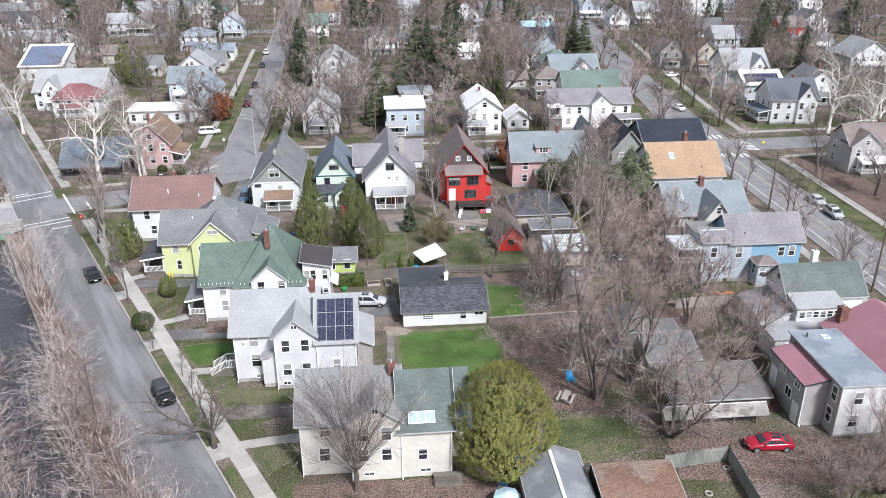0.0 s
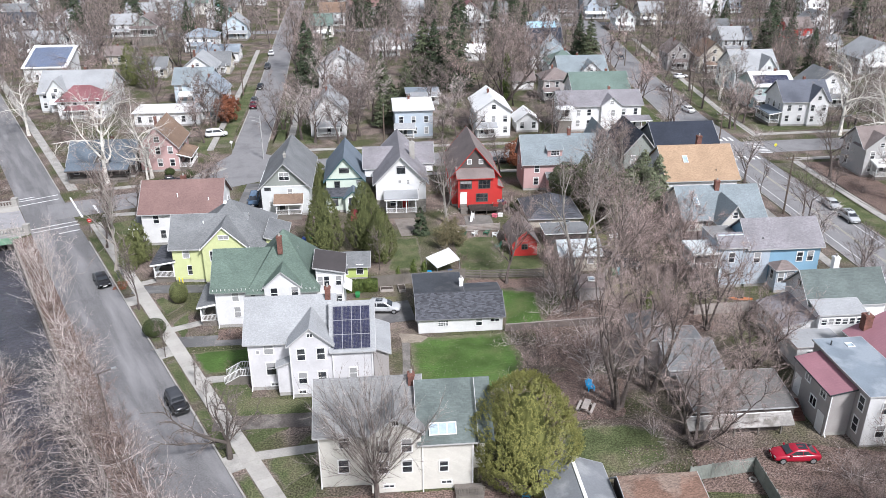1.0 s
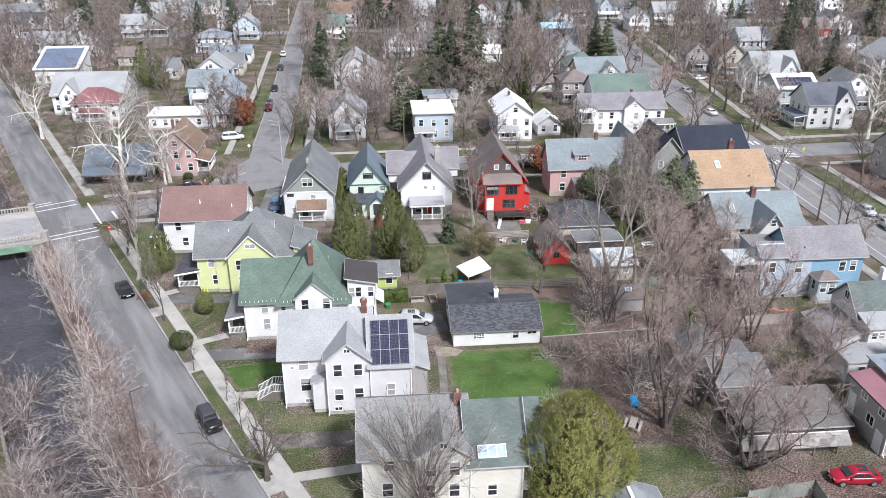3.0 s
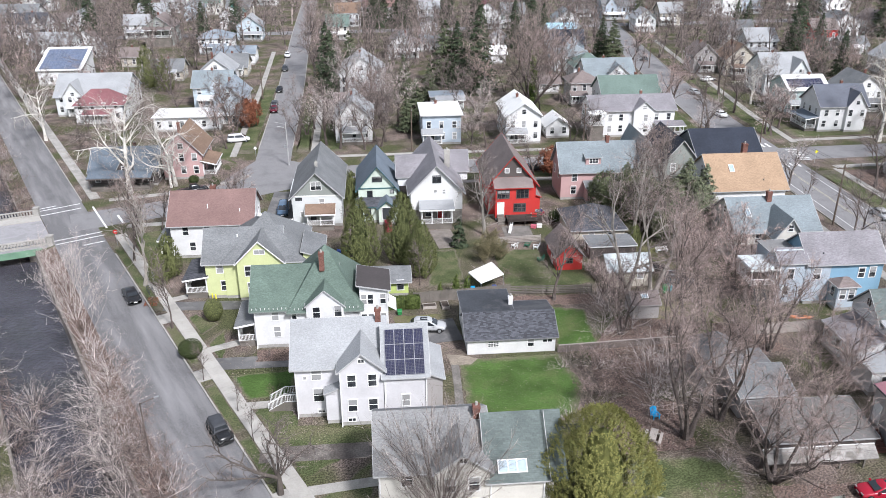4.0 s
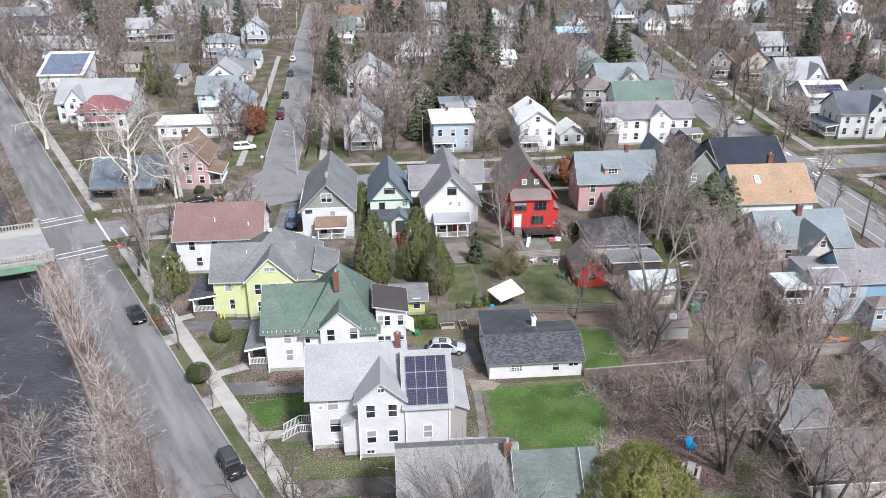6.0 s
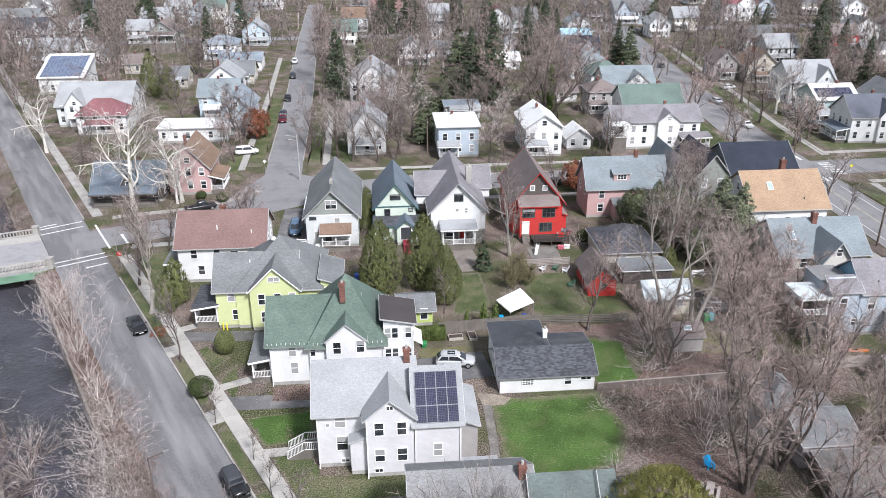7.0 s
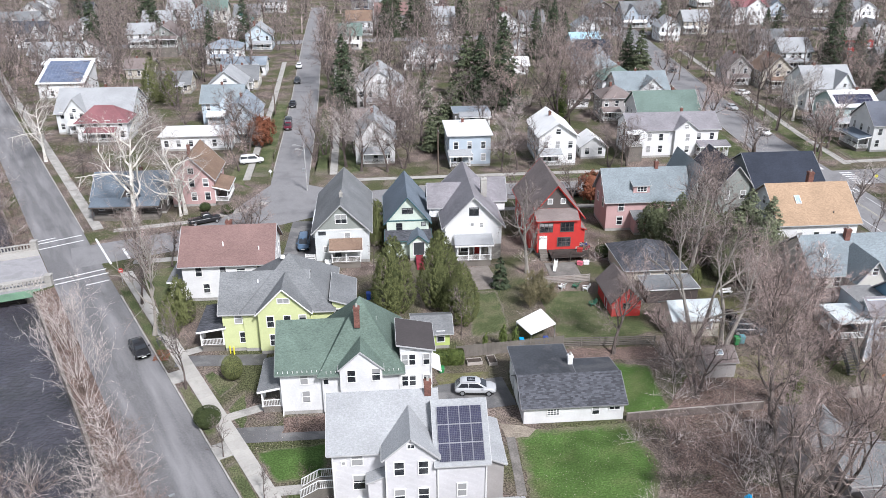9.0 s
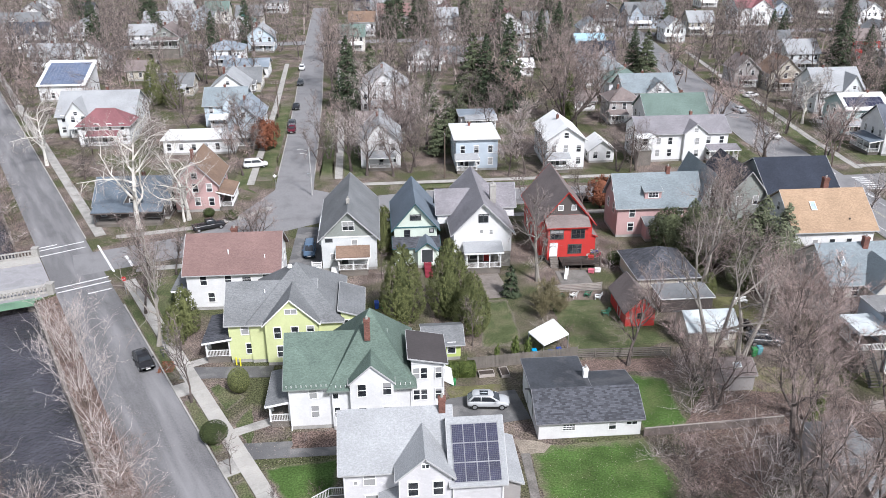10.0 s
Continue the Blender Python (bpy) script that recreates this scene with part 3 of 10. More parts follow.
def fan_tree(seed, height, fork, stems=34, r=0.05, spread=0.85):
    """A leafless tree whose many limbs fan up and out from the top of one trunk."""
    rng = np.random.default_rng(seed)
    trunk, mid, tips = [], [], []
    pts = [np.array((0, 0, -0.2)), np.array((0.08, 0.0, fork * 0.5)), np.array((-0.05, 0.05, fork)), np.array((-0.1, 0.1, fork * 1.5))]
    for k, (a, b) in enumerate(((0.3, 0.23), (0.23, 0.2), (0.2, 0.08))):
        trunk.append((pts[k], pts[k + 1], a, b))
    for i in range(stems):
        az, t0 = i * 2.4 + rng.uniform(-0.3, 0.3), spread * math.sqrt((i + 0.5) / stems) * rng.uniform(0.85, 1.1)
        h = fork * (1.35 - 0.75 * (i + 0.5) / stems)
        p = np.array((0, 0, h)) + np.array((math.cos(az), math.sin(az), 0)) * 0.1
        d = np.array((math.sin(t0) * math.cos(az), math.sin(t0) * math.sin(az), math.cos(t0)))
        L = (height - h) * rng.uniform(0.78, 1.0) * (1.0 - 0.12 * t0)
        rr, line, n = r * rng.uniform(0.7, 1.3), [p], 6
        for k in range(n):
            d = bend(rng, d, 0.085, 0.03)
            line.append(line[-1] + d * L / n)
        for k in range(n):
            trunk.append((line[k], line[k + 1], rr * (1 - 0.15 * k), rr * (0.85 - 0.15 * k)))
        for j in range(11):
            t = 1.0 + 4.9 * (j + rng.uniform(0, 0.9)) / 11
            k = min(int(t), n - 1)
            o = line[k] + (line[k + 1] - line[k]) * (t - k)
            e = bend(rng, (line[k + 1] - line[k]) * n / L, 0.32, 0.04)
            q = o + e * L * rng.uniform(0.16, 0.34)
            mid.append((o, q, rr * 0.36, 0.012))
            for _ in range(10):
                g = o + (q - o) * rng.uniform(0.15, 1)
                tips.append((g, g + bend(rng, e, 0.4, 0.04) * L * rng.uniform(0.07, 0.17), 0.012, 0.0))
    return tube_mesh("trunk", trunk, 6), tube_mesh("branchwork", mid, 3), blade_mesh("crown", tips, rng)


def limb_tree(seed, fork, girth, limbs):
    """A sparse old street tree: a short trunk and a few crooked limbs, each given by bearing, tilt, length and girth."""
    rng = np.random.default_rng(seed)
    trunk, mid, tips = [((0, 0, -0.2), (0.03, 0.02, fork * 0.6), girth * 1.35, girth), ((0.03, 0.02, fork * 0.6), (0, 0, fork), girth, girth * 0.9)], [], []
    for az, tilt, L, r in limbs:
        a, t0, n = radians(az), radians(tilt), 6
        d = np.array((math.sin(t0) * math.cos(a), math.sin(t0) * math.sin(a), math.cos(t0)))
        line = [np.array((0, 0, fork * 0.93))]
        for k in range(n):
            d = bend(rng, d, 0.26, 0.05)
            line.append(line[-1] + d * L / n)
        for k in range(n):
            trunk.append((line[k], line[k + 1], r * (1 - 0.14 * k), r * (0.86 - 0.14 * k)))
        for j in range(13):
            t = 0.9 + 5.05 * (j + rng.uniform(0, 0.9)) / 13
            k = min(int(t), n - 1)
            o = line[k] + (line[k + 1] - line[k]) * (t - k)
            e, b = bend(rng, (line[k + 1] - line[k]) * n / L, 0.7, 0.12), [o]
            for _ in range(3):
                e = bend(rng, e, 0.3, 0.05)
                b.append(b[-1] + e * L * rng.uniform(0.07, 0.13))
            for k in range(3):
                mid.append((b[k], b[k + 1], r * (0.34 - 0.08 * k), r * (0.26 - 0.08 * k)))
            for _ in range(26):
                k = rng.integers(0, 3)
                g = b[k] + (b[k + 1] - b[k]) * rng.uniform(0, 1)
                tips.append((g, g + bend(rng, e, 0.6, 0.03) * L * rng.uniform(0.05, 0.15), 0.014, 0.0))
    return tube_mesh("trunk", trunk, 7), tube_mesh("branchwork", mid, 4), blade_mesh("crown", tips, rng)


def leaf_mesh(name, P, N, size, rng, jitter=0.6, stretch=1.6, axis=None):
    """Small folded leaves at P that face about N, long along the axis if there is one."""
    n = len(P)
    N = N + rng.normal(0, jitter, (n, 3))
    N /= np.linalg.norm(N, axis=1, keepdims=True)
    a = np.cross(N, rng.normal(0, 1, (n, 3))) if axis is None else axis - N * np.sum(axis * N, axis=1, keepdims=True)
    a /= np.linalg.norm(a, axis=1, keepdims=True)
    b = np.cross(N, a)
    s = (size * rng.uniform(0.6, 1.4, n))[:, None]
    v = np.stack([P - a * s * stretch / 2, P - b * s * 0.5 - N * s * 0.15, P + a * s * stretch / 2, P + b * s * 0.5 - N * s * 0.15], 1).reshape(-1, 3)
    i = np.arange(n)[:, None] * 4
    faces = np.concatenate([i + np.array([[0, 1, 2]]), i + np.array([[0, 2, 3]])])
    me = bpy.data.meshes.new(name)
    me.from_pydata(v.tolist(), [], faces.tolist())
    return me


def foliage_mat(name, dark, light):
    if name in MATS:
        return MATS[name]
    m = bpy.data.materials.new(name)
    m.use_nodes = True
    n, l = m.node_tree.nodes, m.node_tree.links
    b = n["Principled BSDF"]
    b.inputs["Roughness"].default_value = 0.75
    b.inputs["Specular IOR Level"].default_value = 0.2
    g = n.new("ShaderNodeNewGeometry")
    t = n.new("ShaderNodeTexNoise")
    t.inputs["Scale"].default_value = 0.8
    l.new(g.outputs["Position"], t.inputs["Vector"])
    add = n.new("ShaderNodeMath")
    add.operation = "ADD"
    l.new(t.outputs["Fac"], add.inputs[0])
    l.new(g.outputs["Random Per Island"], add.inputs[1])
    r = n.new("ShaderNodeMapRange")
    r.inputs["From Min"].default_value, r.inputs["From Max"].default_value = 0.35, 1.3
    l.new(add.outputs[0], r.inputs["Value"])
    x = n.new("ShaderNodeMix")
    x.data_type = "RGBA"
    x.inputs[6].default_value, x.inputs[7].default_value = (*dark, 1), (*light, 1)
    l.new(r.outputs[0], x.inputs[0])
    l.new(x.outputs[2], b.inputs["Base Color"])
    MATS[name] = m
    return m


def brush(seed, height, stems=26, tilt=0.95, side=6, tips=4, r=0.03, tw=0.28):
    """A leafless shrub: long stems that fan out from one foot, with side shoots."""
    rng = np.random.default_rng(seed)
    main, thin, ends = [], [], []
    for i in range(stems):
        az, t0 = rng.uniform(0, 2 * math.pi), tilt * rng.uniform(0.05, 1) ** 0.7
        d = np.array((math.sin(t0) * math.cos(az), math.sin(t0) * math.sin(az), math.cos(t0)))
        p = np.array((0.25 * math.cos(az), 0.25 * math.sin(az), -0.2)) * rng.uniform(0.2, 1.4)
        L = height * rng.uniform(0.45, 0.9)
        pts = [p]
        for k in range(4):
            d = bend(rng, d, 0.34, 0.0)
            pts.append(pts[-1] + d * L / 4)
        rr = r * rng.uniform(0.7, 1.3)
        for k in range(4):
            main.append((pts[k], pts[k + 1], rr * (1 - 0.2 * k), rr * (0.8 - 0.2 * k) if k < 3 else 0.0))
        for j in range(side):
            t = 0.5 + 3.45 * (j + rng.uniform(0, 0.9)) / side
            k = min(int(t), 3)
            o = pts[k] + (pts[k + 1] - pts[k]) * (t - k)
            e = bend(rng, (pts[k + 1] - pts[k]) * 4 / L, 0.55, 0.03)
            l2 = L * rng.uniform(0.2, 0.46)
            h = o + e * l2 * 0.5
            e2 = bend(rng, e, 0.4, 0.06)
            q = h + e2 * l2 * 0.5
            thin.append((o, o + (h - o) * 1.2, rr * (tw + 0.16), 0.0))
            ends.append((h, q, rr * tw, 0.0))
            for m in range(tips):
                u = rng.uniform(0.3, 2)
                g = o + (h - o) * u if u < 1 else h + (q - h) * (u - 1)
                ends.append((g, g + bend(rng, e2, 0.6, 0.05) * L * rng.uniform(0.06, 0.19), rr * tw * 0.9, 0.0))
    return tube_mesh("trunk", main, 3), join_meshes("crown", [blade_mesh("b", thin, rng), blade_mesh("c", ends, rng)])


def clipped(seed, radius, height, n, size):
    """A smooth clipped bush: close leaves over a rounded body, on a short stem."""
    rng = np.random.default_rng(seed)
    d = rng.normal(0, 1, (n, 3))
    d /= np.linalg.norm(d, axis=1, keepdims=True)
    ax3 = np.array((radius, radius, height * 0.5))
    P = d * ax3 * rng.uniform(0.95, 1.03, (n, 1)) + np.array((0, 0, height * 0.52))
    core = core_mesh(rng, lambda v: (radius * 1.08 * math.sin(math.pi * min(0.98, max(0.02, v))) ** 0.9, height * (0.06 + 0.9 * v)), 12, 18)
    me = join_meshes("crown", [leaf_mesh("l", P, d + np.array((0, 0, 0.2)), size, rng, 0.35, 1.5), core])
    return tube_mesh("trunk", [((0, 0, -0.1), (0, 0, height * 0.5), 0.08, 0.05)], 6), me


def frond_tree(seed, height, radius, clumps, per, size, length, bulge=0.3, power=2.0, round_=0.6, base=0.15, lobes=0.1, stretch=2.6):
    """Trunk and crown of a scale-leaved evergreen: upright feathery sprays over a full lumpy crown."""
    rng = np.random.default_rng(seed)
    ph = rng.uniform(0, 6.28, 4)

    def fn(t):
        f = ((t + 0.12) / (bulge + 0.12)) ** 0.5 if t < bulge else max(0.0, 1 - ((t - bulge) / (1 - bulge)) ** power) ** round_
        return radius * f, base + (height - base) * t
    P, N, A = [], [], []
    k = 0
    while k < clumps:
        t = rng.uniform(0, 1) ** 0.85
        r, z = fn(t)
        if rng.uniform(0, radius) > r + 0.1 * radius:
            continue
        k += 1
        az = rng.uniform(0, 2 * math.pi)
        lump = math.sin(4 * az + ph[0] + 5 * t) + 0.8 * math.sin(7 * az + ph[1] - 9 * t) + 0.7 * math.sin(3 * az + ph[2] + 14 * t)
        r = r * (rng.uniform(0.86, 1.0) + lobes * lump) + 0.05
        out = np.array((math.cos(az), math.sin(az), 0.0))
        ax_ = out * rng.uniform(0.35, 0.8) + np.array((0, 0, 0.9)) + rng.normal(0, 0.18, 3)
        ax_ /= np.linalg.norm(ax_)
        c = np.array((r * math.cos(az), r * math.sin(az), z - 0.35 * length))
        L = length * rng.uniform(0.7, 1.35)
        s = rng.uniform(0, 1, per)
        w = rng.normal(0, 0.2 * L, (per, 3)) * (1.05 - s)[:, None]
        P.append(c + ax_ * L * s[:, None] + w)
        N.append(np.tile(out + np.array((0, 0, 0.25)), (per, 1)))
        A.append(np.tile(ax_, (per, 1)) + w / (0.25 * L))
    core = core_mesh(rng, lambda v: (fn(v)[0] * (0.72 - 2.4 * lobes), base + (fn(v)[1] - base) * 0.86), 16, 22)
    me = join_meshes("crown", [leaf_mesh("l", np.concatenate(P), np.concatenate(N), size, rng, 0.4, stretch, np.concatenate(A)), core])
    return tube_mesh("trunk", [((0, 0, -0.2), (0, 0, height * 0.4), radius * 0.07 + 0.05, radius * 0.04 + 0.03)], 6), me


def core_mesh(rng, fn, n=14, m=18):
    """The dense inside of a crown; fn gives the radius at a height from 0 to 1."""
    verts, faces = [], []
    for i in range(n + 1):
        t = i / n
        for j in range(m):
            a = 2 * math.pi * j / m
            r = max(0.02, fn(t)[0] * rng.uniform(0.72, 0.9))
            verts.append((r * math.cos(a), r * math.sin(a), fn(t)[1]))
    for i in range(n):
        for j in range(m):
            k = (j + 1) % m
            faces.append((i * m + j, i * m + k, (i + 1) * m + k, (i + 1) * m + j))
    faces.append(tuple(range(m))[::-1])
    faces.append(tuple(n * m + j for j in range(m)))
    me = bpy.data.meshes.new("core")
    me.from_pydata(verts, [], faces)
    return me


def evergreen(seed, height, radius, clumps, per, size, crad, bulge=0.3, power=2.0, round_=0.6, base=0.15):
    """Trunk and crown of a dense evergreen: many small sprays of leaves over a full crown."""
    rng = np.random.default_rng(seed)

    def fn(t):
        f = ((t + 0.12) / (bulge + 0.12)) ** 0.5 if t < bulge else max(0.0, 1 - ((t - bulge) / (1 - bulge)) ** power) ** round_
        return radius * f, base + (height - base) * t
    P, N = [], []
    k = 0
    while k < clumps:
        t = rng.uniform(0, 1)
        r, z = fn(t)
        if rng.uniform(0, radius) > r + 0.12 * radius:
            continue
        k += 1
        az = rng.uniform(0, 2 * math.pi)
        r *= rng.uniform(0.84, 1.03) * (1 + 0.07 * math.sin(3 * az + seed) + 0.05 * math.sin(7 * az + 9 * t))
        out = np.array((math.cos(az), math.sin(az), 0.15 + 1.1 * max(0, t - 0.25)))
        out /= np.linalg.norm(out)
        c = np.array((r * math.cos(az), r * math.sin(az), z))
        d = out * 0.75 + rng.normal(0, 0.62, (per, 3))
        d /= np.linalg.norm(d, axis=1, keepdims=True)
        cr = crad * rng.uniform(0.6, 1.35)
        P.append(c + d * (cr * rng.uniform(0.45, 1.1, per))[:, None] * np.array((1, 1, 1.25)))
        N.append(d + np.array((0, 0, 0.35)))
    core = core_mesh(rng, lambda v: (fn(v)[0] * 0.8, base + (fn(v)[1] - base) * 0.93), 16, 22)
    me = join_meshes("crown", [leaf_mesh("l", np.concatenate(P), np.concatenate(N), size, rng, 0.45, 1.5), core])
    tr = tube_mesh("trunk", [((0, 0, -0.2), (0, 0, height * 0.4), radius * 0.07 + 0.05, radius * 0.04 + 0.03)], 6)
    return tr, me


def spruce(seed, height, radius, tiers=20, per=11, size=0.32, base=0.06, droop=0.35, fill=26):
    """Trunk and crown of a layered conifer: drooping boughs of needle sprays."""
    rng = np.random.default_rng(seed)
    P, N, segs = [], [], [((0, 0, -0.2), (0, 0, height), height * 0.014, 0.02)]
    for i in range(tiers):
        t = i / (tiers - 1)
        z = height * (base + (0.98 - base) * t)
        R = radius * (1 - t) ** 0.68 + 0.25
        for j in range(max(5, int(per * (1 - 0.5 * t)))):
            az = rng.uniform(0, 2 * math.pi)
            L = R * rng.uniform(0.65, 1.12)
            u = np.array((math.cos(az), math.sin(az)))
            q = np.array((*(u * L), z - L * droop + rng.normal(0, 0.15)))
            segs.append(((0, 0, z), q, 0.05, 0.0))
            k = max(6, int(fill * L / radius))
            w = rng.uniform(0.15, 1.0, k) ** 0.6
            side = rng.normal(0, 0.14, k) * L
            p = np.stack([u[0] * L * w - u[1] * side, u[1] * L * w + u[0] * side, z - L * droop * w ** 1.3 + rng.normal(0, 0.08, k)], 1)
            P.append(p)
            N.append(np.tile(np.array((u[0] * 0.7, u[1] * 0.7, 0.8)), (k, 1)))
    P, N = np.concatenate(P), np.concatenate(N)
    return tube_mesh("trunk", segs, 5), leaf_mesh("crown", P, N, size, rng, 0.45, 2.0)


def plant(name, meshes, materials, x, y, label, category, group, yaw=0.0, scale=1.0, z=0.0):
    ob = new(name)
    ob.matrix_basis = pose(x, y, z, 0, 0, yaw) @ Matrix.Scale(scale, 4)
    tagged(ob, label, category, group)
    names = ("trunk", "branchwork", "crown") if len(meshes) == 3 else ("trunk", "crown")
    for nm, me in zip(names, meshes):
        if not me.materials:
            me.materials.append(materials[1] if nm == "crown" else materials[0])
        o = new(nm, me)
        o.parent = ob
        if nm != "trunk" and len(meshes) == 3:
            tagged(o, kind="stuff")
    return ob


def replant(ob, x, y, yaw, scale, z=0.0):
    ob2 = copy_thing(ob, pose(x, y, z, 0, 0, yaw))
    ob2.scale = (scale, scale, scale)
    return ob2

# ---- ground, river channel, roads ----
def su(s, u, z=0.0):
    """Along and across the riverside street: s runs up the street, u to its right from the right kerb."""
    return (-16.3 - 0.468 * s + 0.884 * u, 60.1 + 0.884 * s + 0.468 * u, z)


U_PROFILE = [(-900, 0), (-120, 0.5), (-50, 0.0), (-28, -0.2), (-19.45, -0.75), (-19.35, -3.4), (-10.05, -3.4), (-9.95, -0.5), (-8.4, -0.35), (-7.2, -0.02), (0, 0), (40, 0), (120, 0), (300, 0), (900, 0)]
S_ROWS = [-220, -120] + list(range(-80, 300, 10)) + [340, 420, 520, 700, 900]
verts, faces = [], []
for s in S_ROWS:
    for u, z in U_PROFILE:
        x, y, _ = su(s, u)
        verts.append((x, y, z))
w = len(U_PROFILE)
for i in range(len(S_ROWS) - 1):
    for j in range(w - 1):
        faces.append((i * w + j, i * w + j + 1, (i + 1) * w + j + 1, (i + 1) * w + j))
me = bpy.data.meshes.new("ground")
me.from_pydata(verts, [], faces)
solo("ground", me, M_GROUND, "patchy early spring ground with olive grass and bare soil", "ground", "structure")

bm = bmesh.new()
poly(bm, [su(-200, -19.3, -2.75), su(-200, -10.1, -2.75), su(600, -10.1, -2.75), su(600, -19.3, -2.75)])
solo("water", bm, M_WATER, "dark rippled river water between stone walls", "river", "structure")
for u in (-10.0, -19.4):
    bm = bmesh.new()
    for a, b in ((-200, 78), (95, 600)):
        p, q = su(a, u), su(b, u)
        zt = -0.42 if u > -15 else -0.6
        beam(bm, (p[0], p[1], zt - 1.4), (q[0], q[1], zt - 1.4), 0.3, 2.9)
    solo("river_wall", bm, M_STONE, "grey stone retaining wall along the river", "retaining wall", "structure")
bm = bmesh.new()
poly(bm, [su(-200, -9.8, -0.3), su(-200, -7.0, 0.0), su(78, -7.0, 0.0), su(78, -9.8, -0.3)])
for v in bm.verts:
    v.co.z += 0.02
solo("river_bank", bm, M_LITTER, "sloping river bank covered in brown leaf litter", "bank", "structure")


def strip(pts, width, z):
    """A flat ribbon of constant width along a line."""
    bm = bmesh.new()
    P = [Vector((p[0], p[1], 0)) for p in pts]
    left, right = [], []
    for i, p in enumerate(P):
        d = (P[min(i + 1, len(P) - 1)] - P[max(i - 1, 0)]).normalized()
        nrm = Vector((-d.y, d.x, 0)) * width / 2
        left.append(p + nrm)
        right.append(p - nrm)
    for i in range(len(P) - 1):
        poly(bm, [(*right[i].xy, z), (*right[i + 1].xy, z), (*left[i + 1].xy, z), (*left[i].xy, z)])
    return bm, left, right


def kerb(pts, name="kerb"):
    bm = bmesh.new()
    for p, q in zip(pts, pts[1:]):
        beam(bm, (p[0], p[1], 0.03), (q[0], q[1], 0.03), 0.18, 0.26)
    solo(name, bm, M_CONC, "worn concrete kerb beside the road", "kerb", "structure")


def road(name, pts, width, label, z=0.03, material=None):
    bm, left, right = strip(pts, width, z)
    solo(name, bm, material or M_ASPH, label, "road", "structure")
    return left, right


LEFT = [su(s, -3.6)[:2] for s in (-200, -60, 0, 60, 120, 200, 300, 500)]
road("road_riverside", LEFT, 7.2, "worn grey asphalt street along the river", material=M_ASPHR)
CROSS = [su(87, -3.4)[:2], (-45.5, 141.0), (-36, 147.2), (-26, 153.0), (-16, 157.3), (-5, 159.4), (8, 159.2), (30, 159.4), (72, 160.8), (120, 163), (260, 170)]
l_, r_ = road("road_cross", CROSS, 8.2, "worn grey asphalt side street", 0.036)
MID = [(-29.5, 156), (-30.3, 175), (-31.0, 200), (-32.3, 237), (-34.3, 280), (-36.5, 330), (-40, 430)]
lm, rm = road("road_middle", MID, 7.2, "patched grey asphalt residential street", 0.042)
RIGHT = [(71.5, -60), (71.8, 60), (72.0, 130), (72.6, 190), (76.5, 240), (83, 300), (97, 430)]
lr, rr_ = road("road_main", RIGHT, 9.6, "wide grey asphalt main road", 0.046)
bm = bmesh.new()
poly(bm, [(-41, 147.5, 0.031), (-33, 146.5, 0.031), (-18, 155.5, 0.031), (-18.5, 161.2, 0.031), (-26.9, 166.5, 0.031), (-33.6, 166.5, 0.031)])
solo("road_junction", bm, M_ASPH, "worn grey asphalt where two streets meet", "road", "structure")
road("road_back", [(-230, 318), (-36, 330), (120, 338), (330, 350)], 8.0, "grey asphalt street between far houses", 0.034)
kerb([su(s, 0.1)[:2] for s in range(-60, 80, 10)])
kerb([su(s, 0.1)[:2] for s in range(97, 300, 14)])
kerb([p.xy for p in lm[1:]])
kerb([p.xy for p in rm[1:]])
kerb([(66.9, y) for y in range(40, 152, 8)])
kerb([(76.7, y) for y in range(40, 152, 8)])
kerb([p.xy for p in rr_[3:]])
kerb([p.xy for p in lr[3:]])
kerb([p.xy for p in l_[5:9]])
kerb([p.xy for p in r_[5:9]])


def paint(pts, width, label="white painted road line", z=0.056):
    bm, a, b = strip(pts, width, z)
    solo("road_marking", bm, M_LINE, label, "road marking", "structure")


for s0, s1, u0, u1 in ((80.2, 80.2, -7.0, 0.2), (78.6, 78.6, -7.0, 0.2), (76.0, 76.0, -3.4, -0.2), (93.2, 93.4, -7.2, -0.6), (95.6, 95.8, -7.2, -0.4), (96.8, 96.9, -7.0, -4.2)):
    paint([su(s0, u0)[:2], su(s1, u1)[:2]], 0.32, "white painted crossing line", 0.062)
paint([su(81.5, 1.2)[:2], su(93.0, 1.2)[:2]], 0.32, "white painted crossing line", 0.062)
paint([su(82, 4.0)[:2], su(86.5, 4.0)[:2]], 0.4, "white painted stop line", 0.062)
M_YEL = mat("worn_yellow_road_paint", (0.4, 0.375, 0.29), 0.2, 2, 9, 0.8)
for dx in (-0.15, 0.15):
    bm, a, b = strip([(71.8 + dx, 20), (71.8 + dx, 60), (72.0 + dx, 130), (72.2 + dx, 152)], 0.12, 0.058)
    solo("road_marking", bm, M_YEL, "double yellow centre line", "road marking", "structure")
paint([(68.6, 40), (68.7, 150)], 0.12)
paint([(75.2, 40), (75.3, 150)], 0.12)
for i in range(7):
    paint([(68.3 + 1.25 * i, 166.0), (68.3 + 1.25 * i, 168.6)], 0.55, "white painted crossing bar", 0.062)
    paint([(77.9, 157.0 + 1.1 * i), (80.4, 157.0 + 1.1 * i)], 0.5, "white painted crossing bar", 0.062)
    paint([(68.3 + 1.25 * i, 152.6), (68.3 + 1.25 * i, 155.0)], 0.55, "white painted crossing bar", 0.062)


